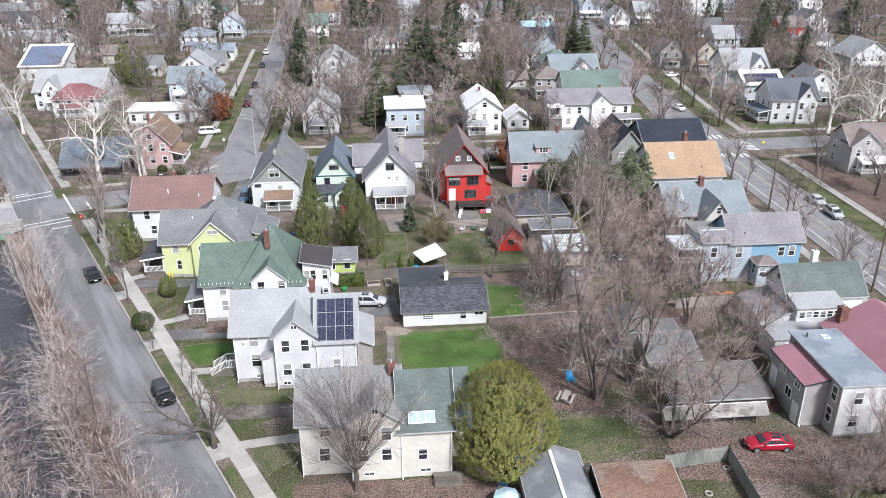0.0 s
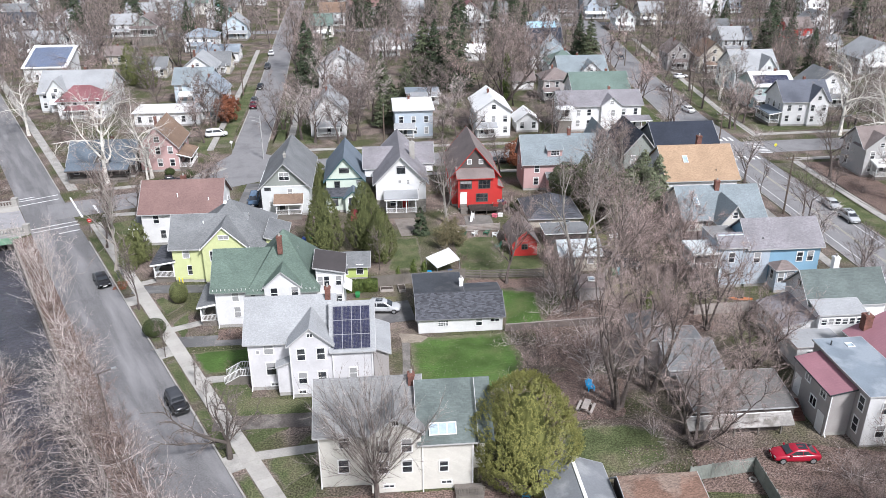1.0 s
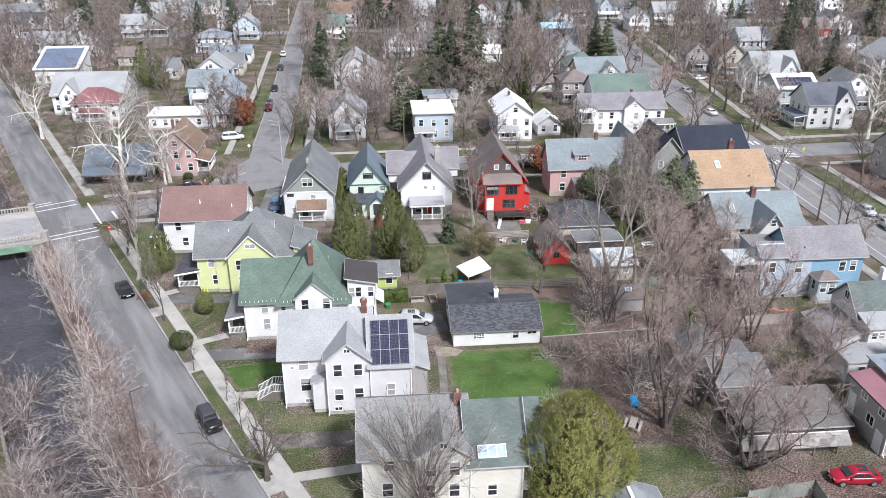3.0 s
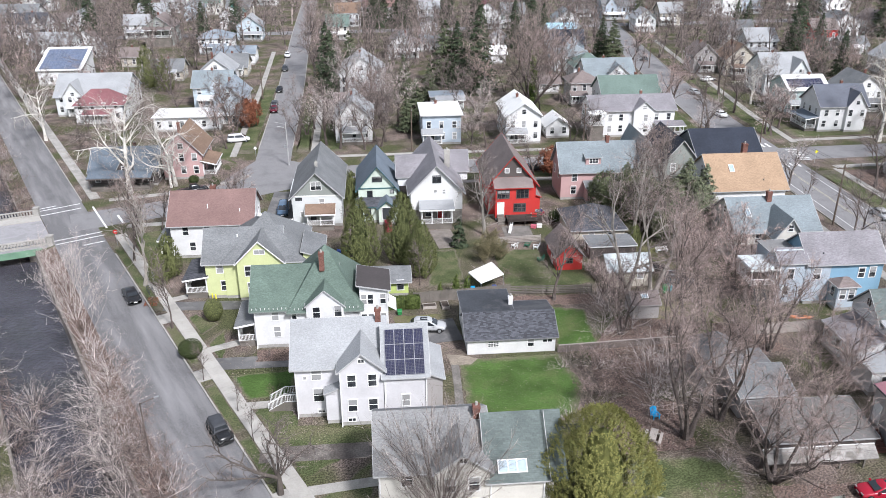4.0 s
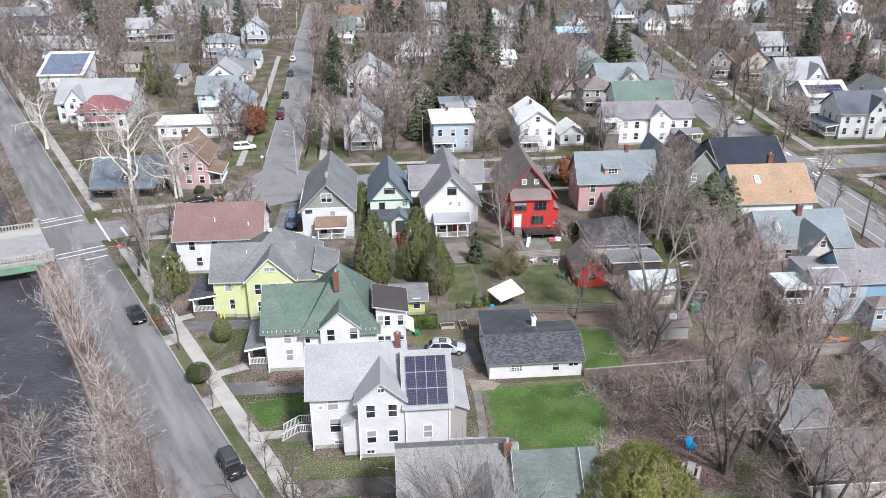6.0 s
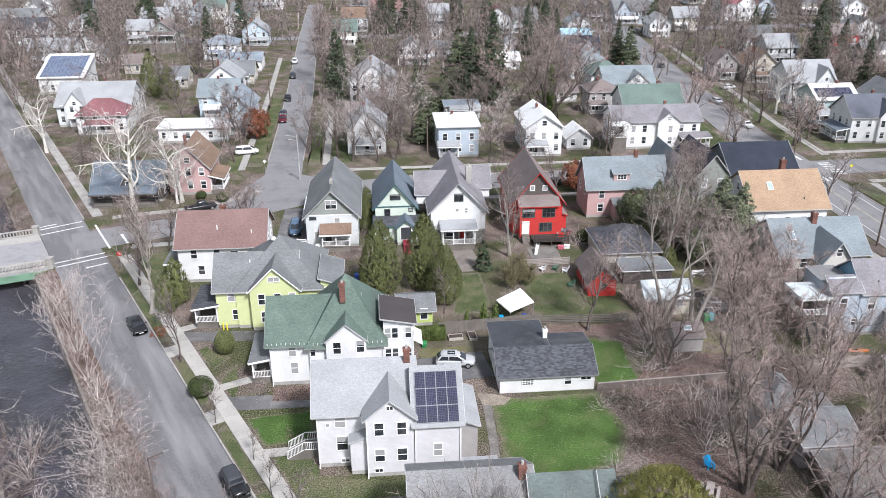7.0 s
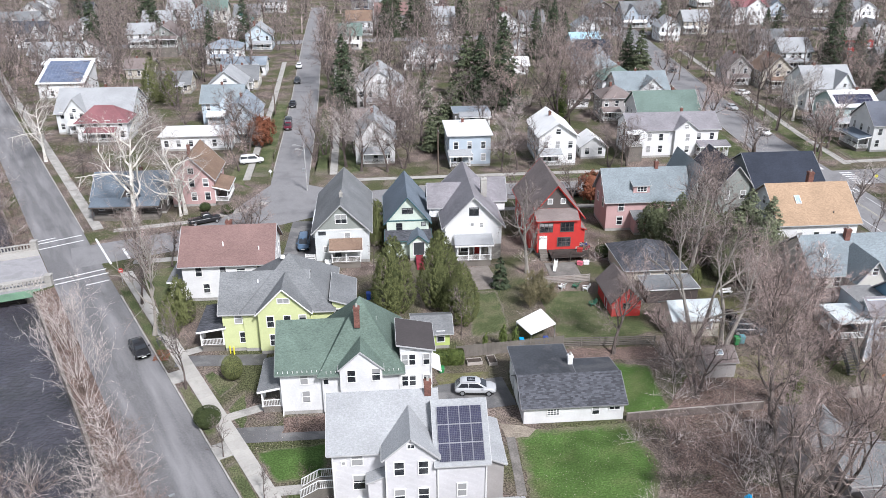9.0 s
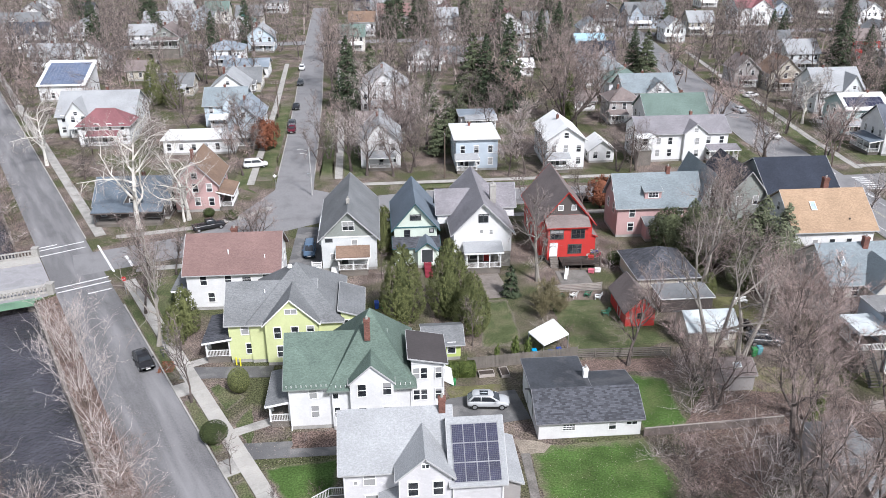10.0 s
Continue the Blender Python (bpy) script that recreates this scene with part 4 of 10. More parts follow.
def path_strip(pts, width, label="pale concrete footpath", material=None, z=0.05):
    bm, a, b = strip(pts, width, z)
    for f in list(bm.faces):
        pass
    r = bmesh.ops.extrude_face_region(bm, geom=list(bm.faces))
    for v in r["geom"]:
        if isinstance(v, bmesh.types.BMVert):
            v.co.z = -0.05
    solo("pavement", bm, material or M_CONC, label, "pavement", "structure")


path_strip([su(s, 2.4)[:2] for s in (97, 120, 150, 200, 300)], 1.7)
path_strip([(-21.9, 172), (-22.4, 200), (-23.6, 237), (-26, 290)], 1.5)
path_strip([(-38.6, 170), (-39.4, 200), (-40.6, 237), (-43, 290)], 1.4)
path_strip([(-19, 168.4), (-8, 168.6), (8, 168.9), (30, 169.2), (64, 170)], 1.5)
path_strip([(-13, 149.8), (10, 150.2), (40, 150.6), (64, 151.5)], 1.4)
path_strip([(81.5, 20), (82.0, 100), (82.3, 151)], 1.6)
path_strip([(82.6, 169), (83.5, 190), (88.5, 240), (95, 300)], 1.6)
path_strip([(83.5, 170.6), (100, 171.4), (160, 174)], 1.6)
path_strip([(82.5, 152.2), (120, 154.0), (200, 158)], 1.6)
path_strip([(63.2, 20), (63.4, 100), (63.6, 150)], 1.5)
path_strip([su(95, 4.4)[:2], (-44, 149.2), (-36, 154.4), (-33.5, 157.5)], 1.5)
path_strip([su(80.5, 4.2)[:2], (-42.5, 134.0), (-36, 138.2)], 1.5)
path_strip([(-29, 88.9), (-17.8, 88.9), (-12, 89.5)], 2.6, "grey asphalt driveway between houses", M_DRIVE, 0.03)
path_strip([(-21.0, 71.6), (-9.4, 71.6)], 2.4, "dark dirt driveway between houses", mat("dirt_driveway", (0.135, 0.118, 0.108), 0.25, 0.4, 5, 0.95, bump=0.03, grain=0.4, alt=(0.2, 0.18, 0.165), ascale=0.5), 0.03)
path_strip([(-12, 90.3), (-6, 93.6), (0.9, 94.6)], 5.6, "dark asphalt parking yard behind a house", M_DRIVE, 0.034)
path_strip([(-37.5, 104.0), (-27, 103.5)], 2.4, "grey asphalt driveway", M_DRIVE, 0.03)
path_strip([(-25.6, 125.0), (-25.2, 147.5)], 5.0, "dark asphalt driveway between houses", M_DRIVE, 0.03)
for a, b in (((-15.9, 66.0), (-9.4, 66.9)), (su(21, 3), (-19.3, 80.3)), (su(34.5, 3), (-25.5, 94.0)), (su(50, 3), (-34.5, 107.0))):
    path_strip([a[:2], b[:2]], 1.3, "pale concrete garden path")
for s in (5.2, 29.5, 45.3):
    path_strip([su(s, 0.15)[:2], su(s, 1.6)[:2]], 2.6, "concrete driveway apron at the kerb")


from mathutils import geometry


LAWNS_MADE = [0]


def lawn(pts, material, label, z=0.016, seed=0):
    """An irregular grassy patch, thin towards its rim."""
    rng = random.Random(seed)
    LAWNS_MADE[0] += 1
    z = 0.008 + 0.004 * (LAWNS_MADE[0] % 7)
    mx, my = sum(p[0] for p in pts) / len(pts), sum(p[1] for p in pts) / len(pts)
    sides = list(zip(pts, pts[1:] + pts[:1]))
    turns = [(b[0] - a[0]) * (c[1] - b[1]) - (b[1] - a[1]) * (c[0] - b[0]) for (a, b), (_, c) in zip(sides, sides[1:] + sides[:1])]
    wide = abs(sum(a[0] * b[1] - a[1] * b[0] for a, b in sides)) / sum(math.dist(a, b) for a, b in sides)
    keep, loose = 1 - min(0.35, 2.6 / wide), min(0.16, 0.08 * wide)
    rim, core = [], []
    for i, p in enumerate(pts):
        q = pts[(i + 1) % len(pts)]
        n = max(2, int(math.dist(p, q) / 0.7))
        for k in range(n):
            x, y = p[0] + (q[0] - p[0]) * k / n, p[1] + (q[1] - p[1]) * k / n
            rim.append((x + rng.uniform(-loose, loose), y + rng.uniform(-loose, loose), z))
            core.append((mx + (x - mx) * keep, my + (y - my) * keep, z))
    n = len(rim)
    faces = [(i, (i + 1) % n, n + (i + 1) % n, n + i) for i in range(n)]
    faces += [tuple(n + k for k in tri) for tri in geometry.tessellate_polygon([[Vector((p[0], p[1], 0)) for p in core]])]
    if min(turns) < 0 < max(turns):
        core = []
        faces = [tuple(tri) for tri in geometry.tessellate_polygon([[Vector((p[0], p[1], 0)) for p in rim]])]
    me = bpy.data.meshes.new("lawn")
    me.from_pydata(rim + core, [], faces)
    me.attributes.new("inside", "FLOAT", "POINT").data.foreach_set("value", [0.0] * n + [1.0] * n if core else [0.6] * n)
    solo("lawn", me, material, label, "lawn", "structure")


lawn([(0.2, 74.3), (4, 73.5), (11.5, 75.5), (13.6, 81), (12.2, 87.6), (1.6, 87.2), (0.3, 86.2)], M_LAWN, "bright green mown lawn behind the garage", seed=1)
lawn([(12.6, 88.5), (17.5, 89.5), (18, 98), (13.4, 99.5)], M_LAWN, "green lawn beside the garage", seed=2)
lawn([(8.8, 104.2), (16.4, 104.2), (21, 106), (20, 109), (16.4, 110.5), (15.6, 118), (8.6, 117.5)], M_GRASS, "green back lawn with worn patches", seed=3)
lawn([(28.5, 108.5), (36, 109), (35.5, 116.5), (30.6, 117.5), (30.4, 112)], mat("mossy_grass", (0.16, 0.155, 0.07), 0.3, 0.5, 5.5, 1.0, bump=0.08, grain=0.5, alt=(0.2, 0.17, 0.12), ascale=0.4), "mossy back yard behind the sheds", seed=30)
lawn([(-2.0, 106.5), (3.2, 107), (3.0, 119), (-0.8, 119)], M_GRASS, "green back lawn beside the evergreens", seed=4)
lawn([(13.5, 61), (19, 60), (24.5, 61.5), (25.2, 66.5), (21, 68), (14.6, 67.5)], M_GRASS, "patchy green lawn under bare trees", seed=5)
lawn([su(-12, 3.6)[:2], su(-3.6, 3.6)[:2], (-9.8, 61.6), (-9.6, 57)], M_GRASS, "small front lawn beside the footpath", seed=6)
lawn([su(-1.0, 3.6)[:2], su(3.6, 3.6)[:2], (-10, 69.8), (-9.8, 64)], M_GRASS, "small side lawn", seed=7)
lawn([su(7, 3.6)[:2], su(20, 3.6)[:2], (-18.4, 79), (-17.6, 76.2), (-8, 74.5), (-9.2, 73.4)], M_GRASS, "front lawn round the grey house", seed=8)
lawn([su(22, 3.6)[:2], su(27.5, 3.6)[:2], (-18.6, 87), (-19.0, 81.6)], M_LAWN, "green front lawn beside a driveway", seed=9)
lawn([su(31, 3.6)[:2], su(36, 3.6)[:2], (-28.5, 97), (-27.5, 91.5)], M_GRASS, "green front lawn beside a driveway", seed=10)
lawn([su(38.5, 3.6)[:2], su(44, 3.6)[:2], (-33, 101.5), (-29.5, 98.5)], M_GRASS, "green front lawn with a round shrub", seed=11)
lawn([su(58, 3.7)[:2], su(76, 3.7)[:2], (-41, 132), (-41, 121)], M_GRASS, "shaded front lawn of the corner house", seed=12)
for a, b in ((-14, 3.2), (8, 15.8), (17, 27.2), (32, 43), (48, 73)):
    lawn([su(a, 0.35)[:2], su(b, 0.35)[:2], su(b, 1.5)[:2], su(a, 1.5)[:2]], M_GRASS, "narrow grass verge between kerb and footpath", seed=a + 50)
lawn([(-25.6, 172), (-22.9, 172), (-24.2, 230), (-27.2, 230)], M_GRASS, "grass verge beside the street", seed=21)
lawn([(-21, 172), (-16, 172), (-17, 195), (-21.6, 195)], M_GRASS, "front lawn beside the street", seed=22)
lawn([(-38, 172), (-34.6, 172), (-36.3, 235), (-39.5, 235)], M_GRASS, "grass verge beside the street", seed=23)
lawn([(-36, 164), (-42, 170), (-42, 180), (-39.6, 180), (-38.8, 168)], M_GRASS, "green corner lawn", seed=24)
lawn([(77.2, 60), (81, 60), (81.5, 150), (77.2, 150)], M_GRASS, "grass verge beside the main road", seed=25)
lawn([(83, 60), (92, 60), (92, 150), (83.2, 150)], M_LITTER, "brown front yards along the main road", seed=26)
lawn([(77.8, 171.5), (82, 171.5), (87.5, 238), (83, 238)], M_GRASS, "grass verge beside the main road", seed=27)
lawn([(85, 172.6), (110, 173.6), (110, 180), (85, 179)], M_GRASS, "front lawn of the corner house", seed=28)
lawn([(60, 171.5), (66, 171.5), (66.5, 200), (61, 200)], M_GRASS, "front lawn beside the main road", seed=29)
lawn([(-12, 164.4), (60, 166.2), (60, 168.4), (-12, 167.6)], M_GRASS, "grass verge along the side street", seed=30)
lawn([(-12, 150.8), (60, 152.4), (60, 155.0), (-12, 154.8)], M_GRASS, "grass verge along the side street", seed=31)
lawn([(-36, 141.6), (-30, 145.5), (-29.3, 136), (-40, 132.6)], M_GRASS, "side lawn of the corner house", seed=32)
lawn([(14, 68.5), (22, 69), (24, 76), (19, 79), (14, 77)], M_LITTER, "brown leaf litter under bare trees", seed=33)
lawn([(20, 78), (28, 84), (40, 86), (38, 92), (22, 96), (16, 88), (15, 80)], M_LITTER, "brown leaf litter under bare trees", 0.02, seed=34)
lawn([(26, 57), (46, 54), (50, 60), (40, 62.5), (27, 63)], M_LITTER, "bare brown yard round a parked car", 0.02, seed=35)
lawn([(-23.6, 88.8), (-10, 89.2), (-10, 91.5), (-23.6, 91.6)], M_LITTER, "brown mulch bed along a house", 0.02, seed=36)
lawn([(9, 100), (20, 99.6), (20, 102.4), (9, 102.8)], M_LITTER, "fallen leaves along a fence", 0.02, seed=37)

lawn([(-10, 53), (10, 52), (10.5, 58), (5, 59.4), (-10, 59.6)], M_LITTER, "red-brown leaf litter before the cream house", 0.022, seed=38)
lawn([(21.5, 90.0), (28, 90.2), (34.5, 90.6), (35.4, 95), (34.8, 99), (28.6, 99.4), (24, 95.5)], mat("worn_yard_grass", (0.2, 0.185, 0.1), 0.3, 0.5, 5.5, 1.0, bump=0.08, grain=0.6, alt=(0.26, 0.215, 0.17), ascale=0.35), "worn yellowish grass in a cluttered back yard", seed=41)
lawn([(-7.2, 98.6), (-0.9, 98.6), (-1.4, 97.2), (-4.0, 96.9), (-6.8, 95.4)], mat("mossy_grass", (0.16, 0.155, 0.07)), "mossy grass beside a gravel drive", seed=42)
lawn([(-1.0, 88.6), (1.6, 87.9), (2.6, 87.3), (1.6, 86.2), (-0.8, 86.0)], mat("sandy_dirt", (0.31, 0.265, 0.215), 0.2, 0.6, 6, 1.0, bump=0.05, grain=0.4), "sandy worn dirt at a lawn corner", seed=43)
path_strip([(-0.3, 86.2), (-0.4, 82), (-0.6, 77.6)], 0.9, "old grey path along a lawn", mat("dirty_paving", (0.2, 0.185, 0.17), 0.25, 0.6, 5, 0.9, grain=0.35), z=0.045)

# ---- bridge ----
M_GREENST = mat("green_painted_steel", (0.15, 0.26, 0.18), 0.15, 0.6, 5, 0.6)
bridge = thing("bridge", *su(86.5, -18)[:2], "concrete road bridge with grey balusters and green girder", "bridge", absolute=False)
bm = bmesh.new()
org = Vector(su(86.5, -18))


def bp(s, u, z):
    p = Vector(su(s - 0.16 * (u + 7.4), u)) - org
    return (p.x, p.y, z)


hexa(bm, [bp(79, -7.3, -0.5), bp(94, -7.3, -0.5), bp(94, -60, -0.5), bp(79, -60, -0.5)], [bp(79, -7.3, 0.06), bp(94, -7.3, 0.06), bp(94, -60, 0.06), bp(79, -60, 0.06)])
part("deck", bm, mat("bridge_deck", (0.32, 0.312, 0.322), 0.12, 0.4, 6, 0.9, grain=0.15, alt=(0.27, 0.265, 0.27), ascale=0.4), bridge)
BALUSTER = bmesh.new()
hexa(BALUSTER, [(-0.06, -0.06, 0.3), (0.06, -0.06, 0.3), (0.06, 0.06, 0.3), (-0.06, 0.06, 0.3)], [(-0.085, -0.085, 0.65), (0.085, -0.085, 0.65), (0.085, 0.085, 0.65), (-0.085, 0.085, 0.65)])
hexa(BALUSTER, [(-0.085, -0.085, 0.65), (0.085, -0.085, 0.65), (0.085, 0.085, 0.65), (-0.085, 0.085, 0.65)], [(-0.06, -0.06, 1.06), (0.06, -0.06, 1.06), (0.06, 0.06, 1.06), (-0.06, 0.06, 1.06)])
BALUSTER = mesh_of(BALUSTER, "baluster")
for s in (79.2, 93.6):
    bm = bmesh.new()
    beam(bm, bp(s, -7.4, 1.1), bp(s, -58, 1.1), 0.34, 0.14)
    beam(bm, bp(s, -7.4, 0.2), bp(s, -58, 0.2), 0.36, 0.24)
    rail = part("parapet", bm, M_CONC, bridge)
    bm = bmesh.new()
    for i in range(110):
        u = -8.2 - 0.45 * i
        if i < 48:
            part("baluster", BALUSTER, M_CONC, rail, at=bp(s, u, 0), yaw=-27.9)
        else:
            beam(bm, bp(s, u, 0.3), bp(s, u, 1.05), 0.15)
    tagged(part("parapet_infill", bm, M_CONC, rail), kind="stuff")
    for u in (-7.6, -24, -41):
        x, y, _ = bp(s, u, 0)
        bm = box(bmesh.new(), x - 0.4, x + 0.4, y - 0.4, y + 0.4, -0.2, 1.45)
        box(bm, x - 0.48, x + 0.48, y - 0.48, y + 0.48, 1.44, 1.6)
        part("pier_post", bm, M_CONC, rail)
    bm = bmesh.new()
    beam(bm, bp(s - (0.4 if s < 85 else -0.4), -9, -0.75), bp(s - (0.4 if s < 85 else -0.4), -58, -0.75), 0.3, 1.0)
    part("girder", bm, M_GREENST, bridge)
bm = bmesh.new()
hexa(bm, [bp(80, -8.2, -3.4), bp(93, -8.2, -3.4), bp(93, -10.9, -3.4), bp(80, -10.9, -3.4)], [bp(80, -8.2, -0.5), bp(93, -8.2, -0.5), bp(93, -10.9, -0.5), bp(80, -10.9, -0.5)])
part("abutment", bm, M_STONE, bridge)
bm = bmesh.new()
hexa(bm, [bp(80.6, -7.4, 0.07), bp(82.2, -7.4, 0.07), bp(82.2, -58, 0.07), bp(80.6, -58, 0.07)], [bp(80.6, -7.4, 0.2), bp(82.2, -7.4, 0.2), bp(82.2, -58, 0.2), bp(80.6, -58, 0.2)])
part("footway", bm, M_SLAB, bridge)
bm = bmesh.new()
hexa(bm, [bp(90.8, -7.4, 0.07), bp(93.2, -7.4, 0.07), bp(93.2, -58, 0.07), bp(90.8, -58, 0.07)], [bp(90.8, -7.4, 0.2), bp(93.2, -7.4, 0.2), bp(93.2, -58, 0.2), bp(90.8, -58, 0.2)])
part("footway", bm, M_SLAB, bridge)

# ---- houses near the camera ----
R_GREY = shingle("light_grey", (0.35, 0.36, 0.37), 0.1, 0.16)
R_GREY2 = shingle("mid_grey", (0.265, 0.265, 0.265), 0.14, 0.3)
R_GREENG = mat("shingle_green_grey", (0.135, 0.162, 0.156), 0.22, 0.3, 7, 0.9, bump=0.03, lines=(2, 0.11), grain=0.14, cells=(0.4, 0.13, 0.2, "laid"))
R_SLATE = shingle("slate_grey", (0.205, 0.212, 0.218))
R_DARK = mat("shingle_two_tone", (0.1, 0.104, 0.12), 0.12, 0.3, 7, 0.9, bump=0.02, bscale=14, cells=(0.38, 0.15, 0.62, "laid"))
R_FLATBR = mat("dark_brown_membrane", (0.062, 0.054, 0.054), 0.15, 0.25, 4, 0.75)
R_FLATDK = mat("dark_membrane", (0.05, 0.054, 0.062), 0.3, 0.25, 4, 0.6, alt=(0.085, 0.086, 0.092), ascale=0.4)
R_GREEN = shingle("green", (0.135, 0.185, 0.155), 0.18, 0.3)
R_BROWN = shingle("red_brown", (0.235, 0.15, 0.138), 0.1, 0.25)
R_STEEL = shingle("steel_blue", (0.165, 0.2, 0.24), 0.12, 0.25)
R_MAUVE = shingle("mauve_grey", (0.275, 0.262, 0.28), 0.15, 0.35)
R_ORANGE = shingle("tan_orange", (0.41, 0.285, 0.19), 0.1, 0.3)
R_TANP = shingle("tan_brown", (0.25, 0.17, 0.125), 0.2, 0.35)
R_TAUPE = shingle("taupe", (0.235, 0.195, 0.185), 0.15, 0.3)
R_NAVY = shingle("navy", (0.035, 0.042, 0.06), 0.15, 0.3)
R_BLUEG = shingle("blue_grey", (0.25, 0.29, 0.31), 0.12, 0.3)
R_METB = mat("blue_grey_metal", (0.2, 0.235, 0.27), 0.12, 0.3, 5, 0.6, alt=(0.27, 0.305, 0.34), ascale=0.4)
R_METP = mat("pink_metal", (0.3, 0.15, 0.175), 0.1, 0.4, 5, 0.5, lines=(1, 0.4), bump=0.03)
R_METW = mat("pale_metal", (0.55, 0.6, 0.61), 0.12, 0.4, 5, 0.4, alt=(0.42, 0.46, 0.47), ascale=0.5)
R_WHITE = mat("white_roofing", (0.74, 0.74, 0.73), 0.08, 0.4, 5, 0.6)
R_RUST = shingle("rusty_brown", (0.23, 0.14, 0.105), 0.25, 0.45, alt=(0.28, 0.21, 0.172))
W_CREAM = siding("cream_white", (0.6, 0.58, 0.53))
W_WHITE = siding("white", (0.68, 0.68, 0.68))
W_LILAC = siding("pale_grey", (0.61, 0.6, 0.615))
W_YEL = siding("yellow_green", (0.58, 0.62, 0.33))
W_GREYW = siding("grey_white", (0.6, 0.62, 0.62))
W_OLIVE = siding("grey_olive", (0.27, 0.29, 0.27))
W_MINT = siding("pale_mint", (0.57, 0.64, 0.56))
W_RED = siding("bright_red", (0.5, 0.045, 0.04))
W_PINK = siding("dusty_pink", (0.5, 0.33, 0.32))
W_BLUE = siding("mid_blue", (0.22, 0.375, 0.5))
W_GREYB = siding("grey_blue", (0.42, 0.48, 0.54))
W_TAUPE = siding("taupe_grey", (0.36, 0.34, 0.33))
W_TAN = siding("pale_tan", (0.5, 0.46, 0.39))
W_BRN = siding("dark_brown", (0.1, 0.085, 0.08))
W_STONE = mat("rubble_stone", (0.33, 0.31, 0.28), 0.25, 1.5, 4, 0.95, bump=0.04, cells=(0.4, 0.3, 0.4))
M_TEAL = mat("dark_teal_trim", (0.05, 0.12, 0.13), 0.1, 0.6, 5, 0.5)
M_REDP = mat("red_paint", (0.36, 0.035, 0.03), 0.12, 0.6, 5, 0.6)


M_PFRAME = mat("panel_frame_grey", (0.3, 0.3, 0.33), 0.1, 1, 5, 0.5)


def solar(H, x0, y0, z0, slope, cols, rows, pw=1.0, ph=1.63, lift=0.14, cell=None):
    """Framed panels on a roof slope, from the lower corner."""
    ox, oy = OFF[H.name]
    cs, sn = math.cos(math.atan(slope)), math.sin(math.atan(slope))
    key = ("solar", pw, ph, slope)
    if key not in WIN:
        bm = lattice(bmesh.new(), [0.004, 0.03, pw - 0.03, pw - 0.004], [0.004, 0.03, ph - 0.03, ph - 0.004], lambda i, j: i != 1 or j != 1, 0.0, 0.045)
        for v in bm.verts:
            v.co = (v.co.x, v.co.z, v.co.y)
        fr = mesh_of(bm, "panel_frame")
        bm = bmesh.new()
        for i in range(6):
            for j in range(10):
                cw, ch = (pw - 0.1) / 6, (ph - 0.1) / 10
                box(bm, 0.05 + cw * i + 0.012, 0.05 + cw * (i + 1) - 0.012, 0.05 + ch * j + 0.012, 0.05 + ch * (j + 1) - 0.012, 0.02, 0.035)
        WIN[key] = (fr, mesh_of(bm, "cell_grid"))
    fr, ce = WIN[key]
    for i in range(cols):
        for j in range(rows):
            o = part("solar_panel", fr, M_PFRAME, H, "framed dark blue solar panel")
            o.matrix_basis = Matrix.Translation((x0 - ox + pw * i, y0 - oy + ph * j * cs, z0 + ph * j * sn + lift)) @ Matrix.Rotation(math.atan(slope), 4, "X")
            if cell and ("cells", cell.name, key) not in WIN:
                WIN["cells", cell.name, key] = ce.copy()
                WIN["cells", cell.name, key].materials.clear()
            part("cell_grid", WIN["cells", cell.name, key] if cell else ce, cell or M_SOLAR, o)


M_SOLAR = mat("solar_cell", (0.03, 0.032, 0.07), 0.2, 0.8, 3, 0.45, spec=0.15)


def skylight(H, x, y, z, slope, w, h, n=1):
    ox, oy = OFF[H.name]
    bm = lattice(bmesh.new(), stops(w - 0.16, n, 0.08, 0.1), stops(h - 0.16, 1, 0.08, 0), lambda i, j: i % 2 == 0 or j % 2 == 0, -0.1, 0.14)
    for v in bm.verts:
        v.co = (v.co.x, v.co.z + h / 2, v.co.y)
    o = part("skylight", bm, M_WHITE, H, "white-framed roof skylight")
    o.matrix_basis = Matrix.Translation((x - ox, y - oy, z)) @ Matrix.Rotation(math.atan(slope), 4, "X")
    # the pane's pale blue is reflected sky put into its base colour
    part("pane", box(bmesh.new(), -w / 2 + 0.05, w / 2 - 0.05, 0.05, h - 0.05, 0.0, 0.08), mat("skylight_glass", (0.34, 0.42, 0.47), 0.15, 1, 3, 0.12, spec=0.5), o)


def pipe_vent(H, x, y, z, h=0.6, material=None):
    ox, oy = OFF[H.name]
    bm = bmesh.new()
    bmesh.ops.create_cone(bm, cap_ends=True, segments=8, radius1=0.09, radius2=0.08, depth=h + 0.4, matrix=Matrix.Translation((x - ox, y - oy, z + h / 2 - 0.2)))
    part("vent_pipe", bm, material or M_WHITE, H)


# cream house with the skylight
H = thing("house", -2, 64, "cream clapboard house with light grey shingle roof", "house")
block(H, -9.3, 0.0, 60.9, 69.7, 6.0, 8.9, "x", W_CREAM, R_GREY2, found=False)
block(H, -4.6, 0.0, 59.7, 63.6, 6.6, 8.3, "y", W_CREAM, R_GREY2, oh=0.3, found=False)
block(H, 0.0, 4.8, 59.8, 68.2, 5.45, 9.1, "x", W_CREAM, R_GREENG, oh=0.35, found=False)
bm = bmesh.new()
gable_roof(bm, 7.2, 8.3, 59.8 - 64, 68.2 - 64, 5.45, 9.1, "x", 0.35, 0.16)
part("roof", bm, R_GREENG, H)
part("back_wing", box(bmesh.new(), 6.8, 8.2, -1.6, 4.2, 0.0, 5.5), W_CREAM, H)
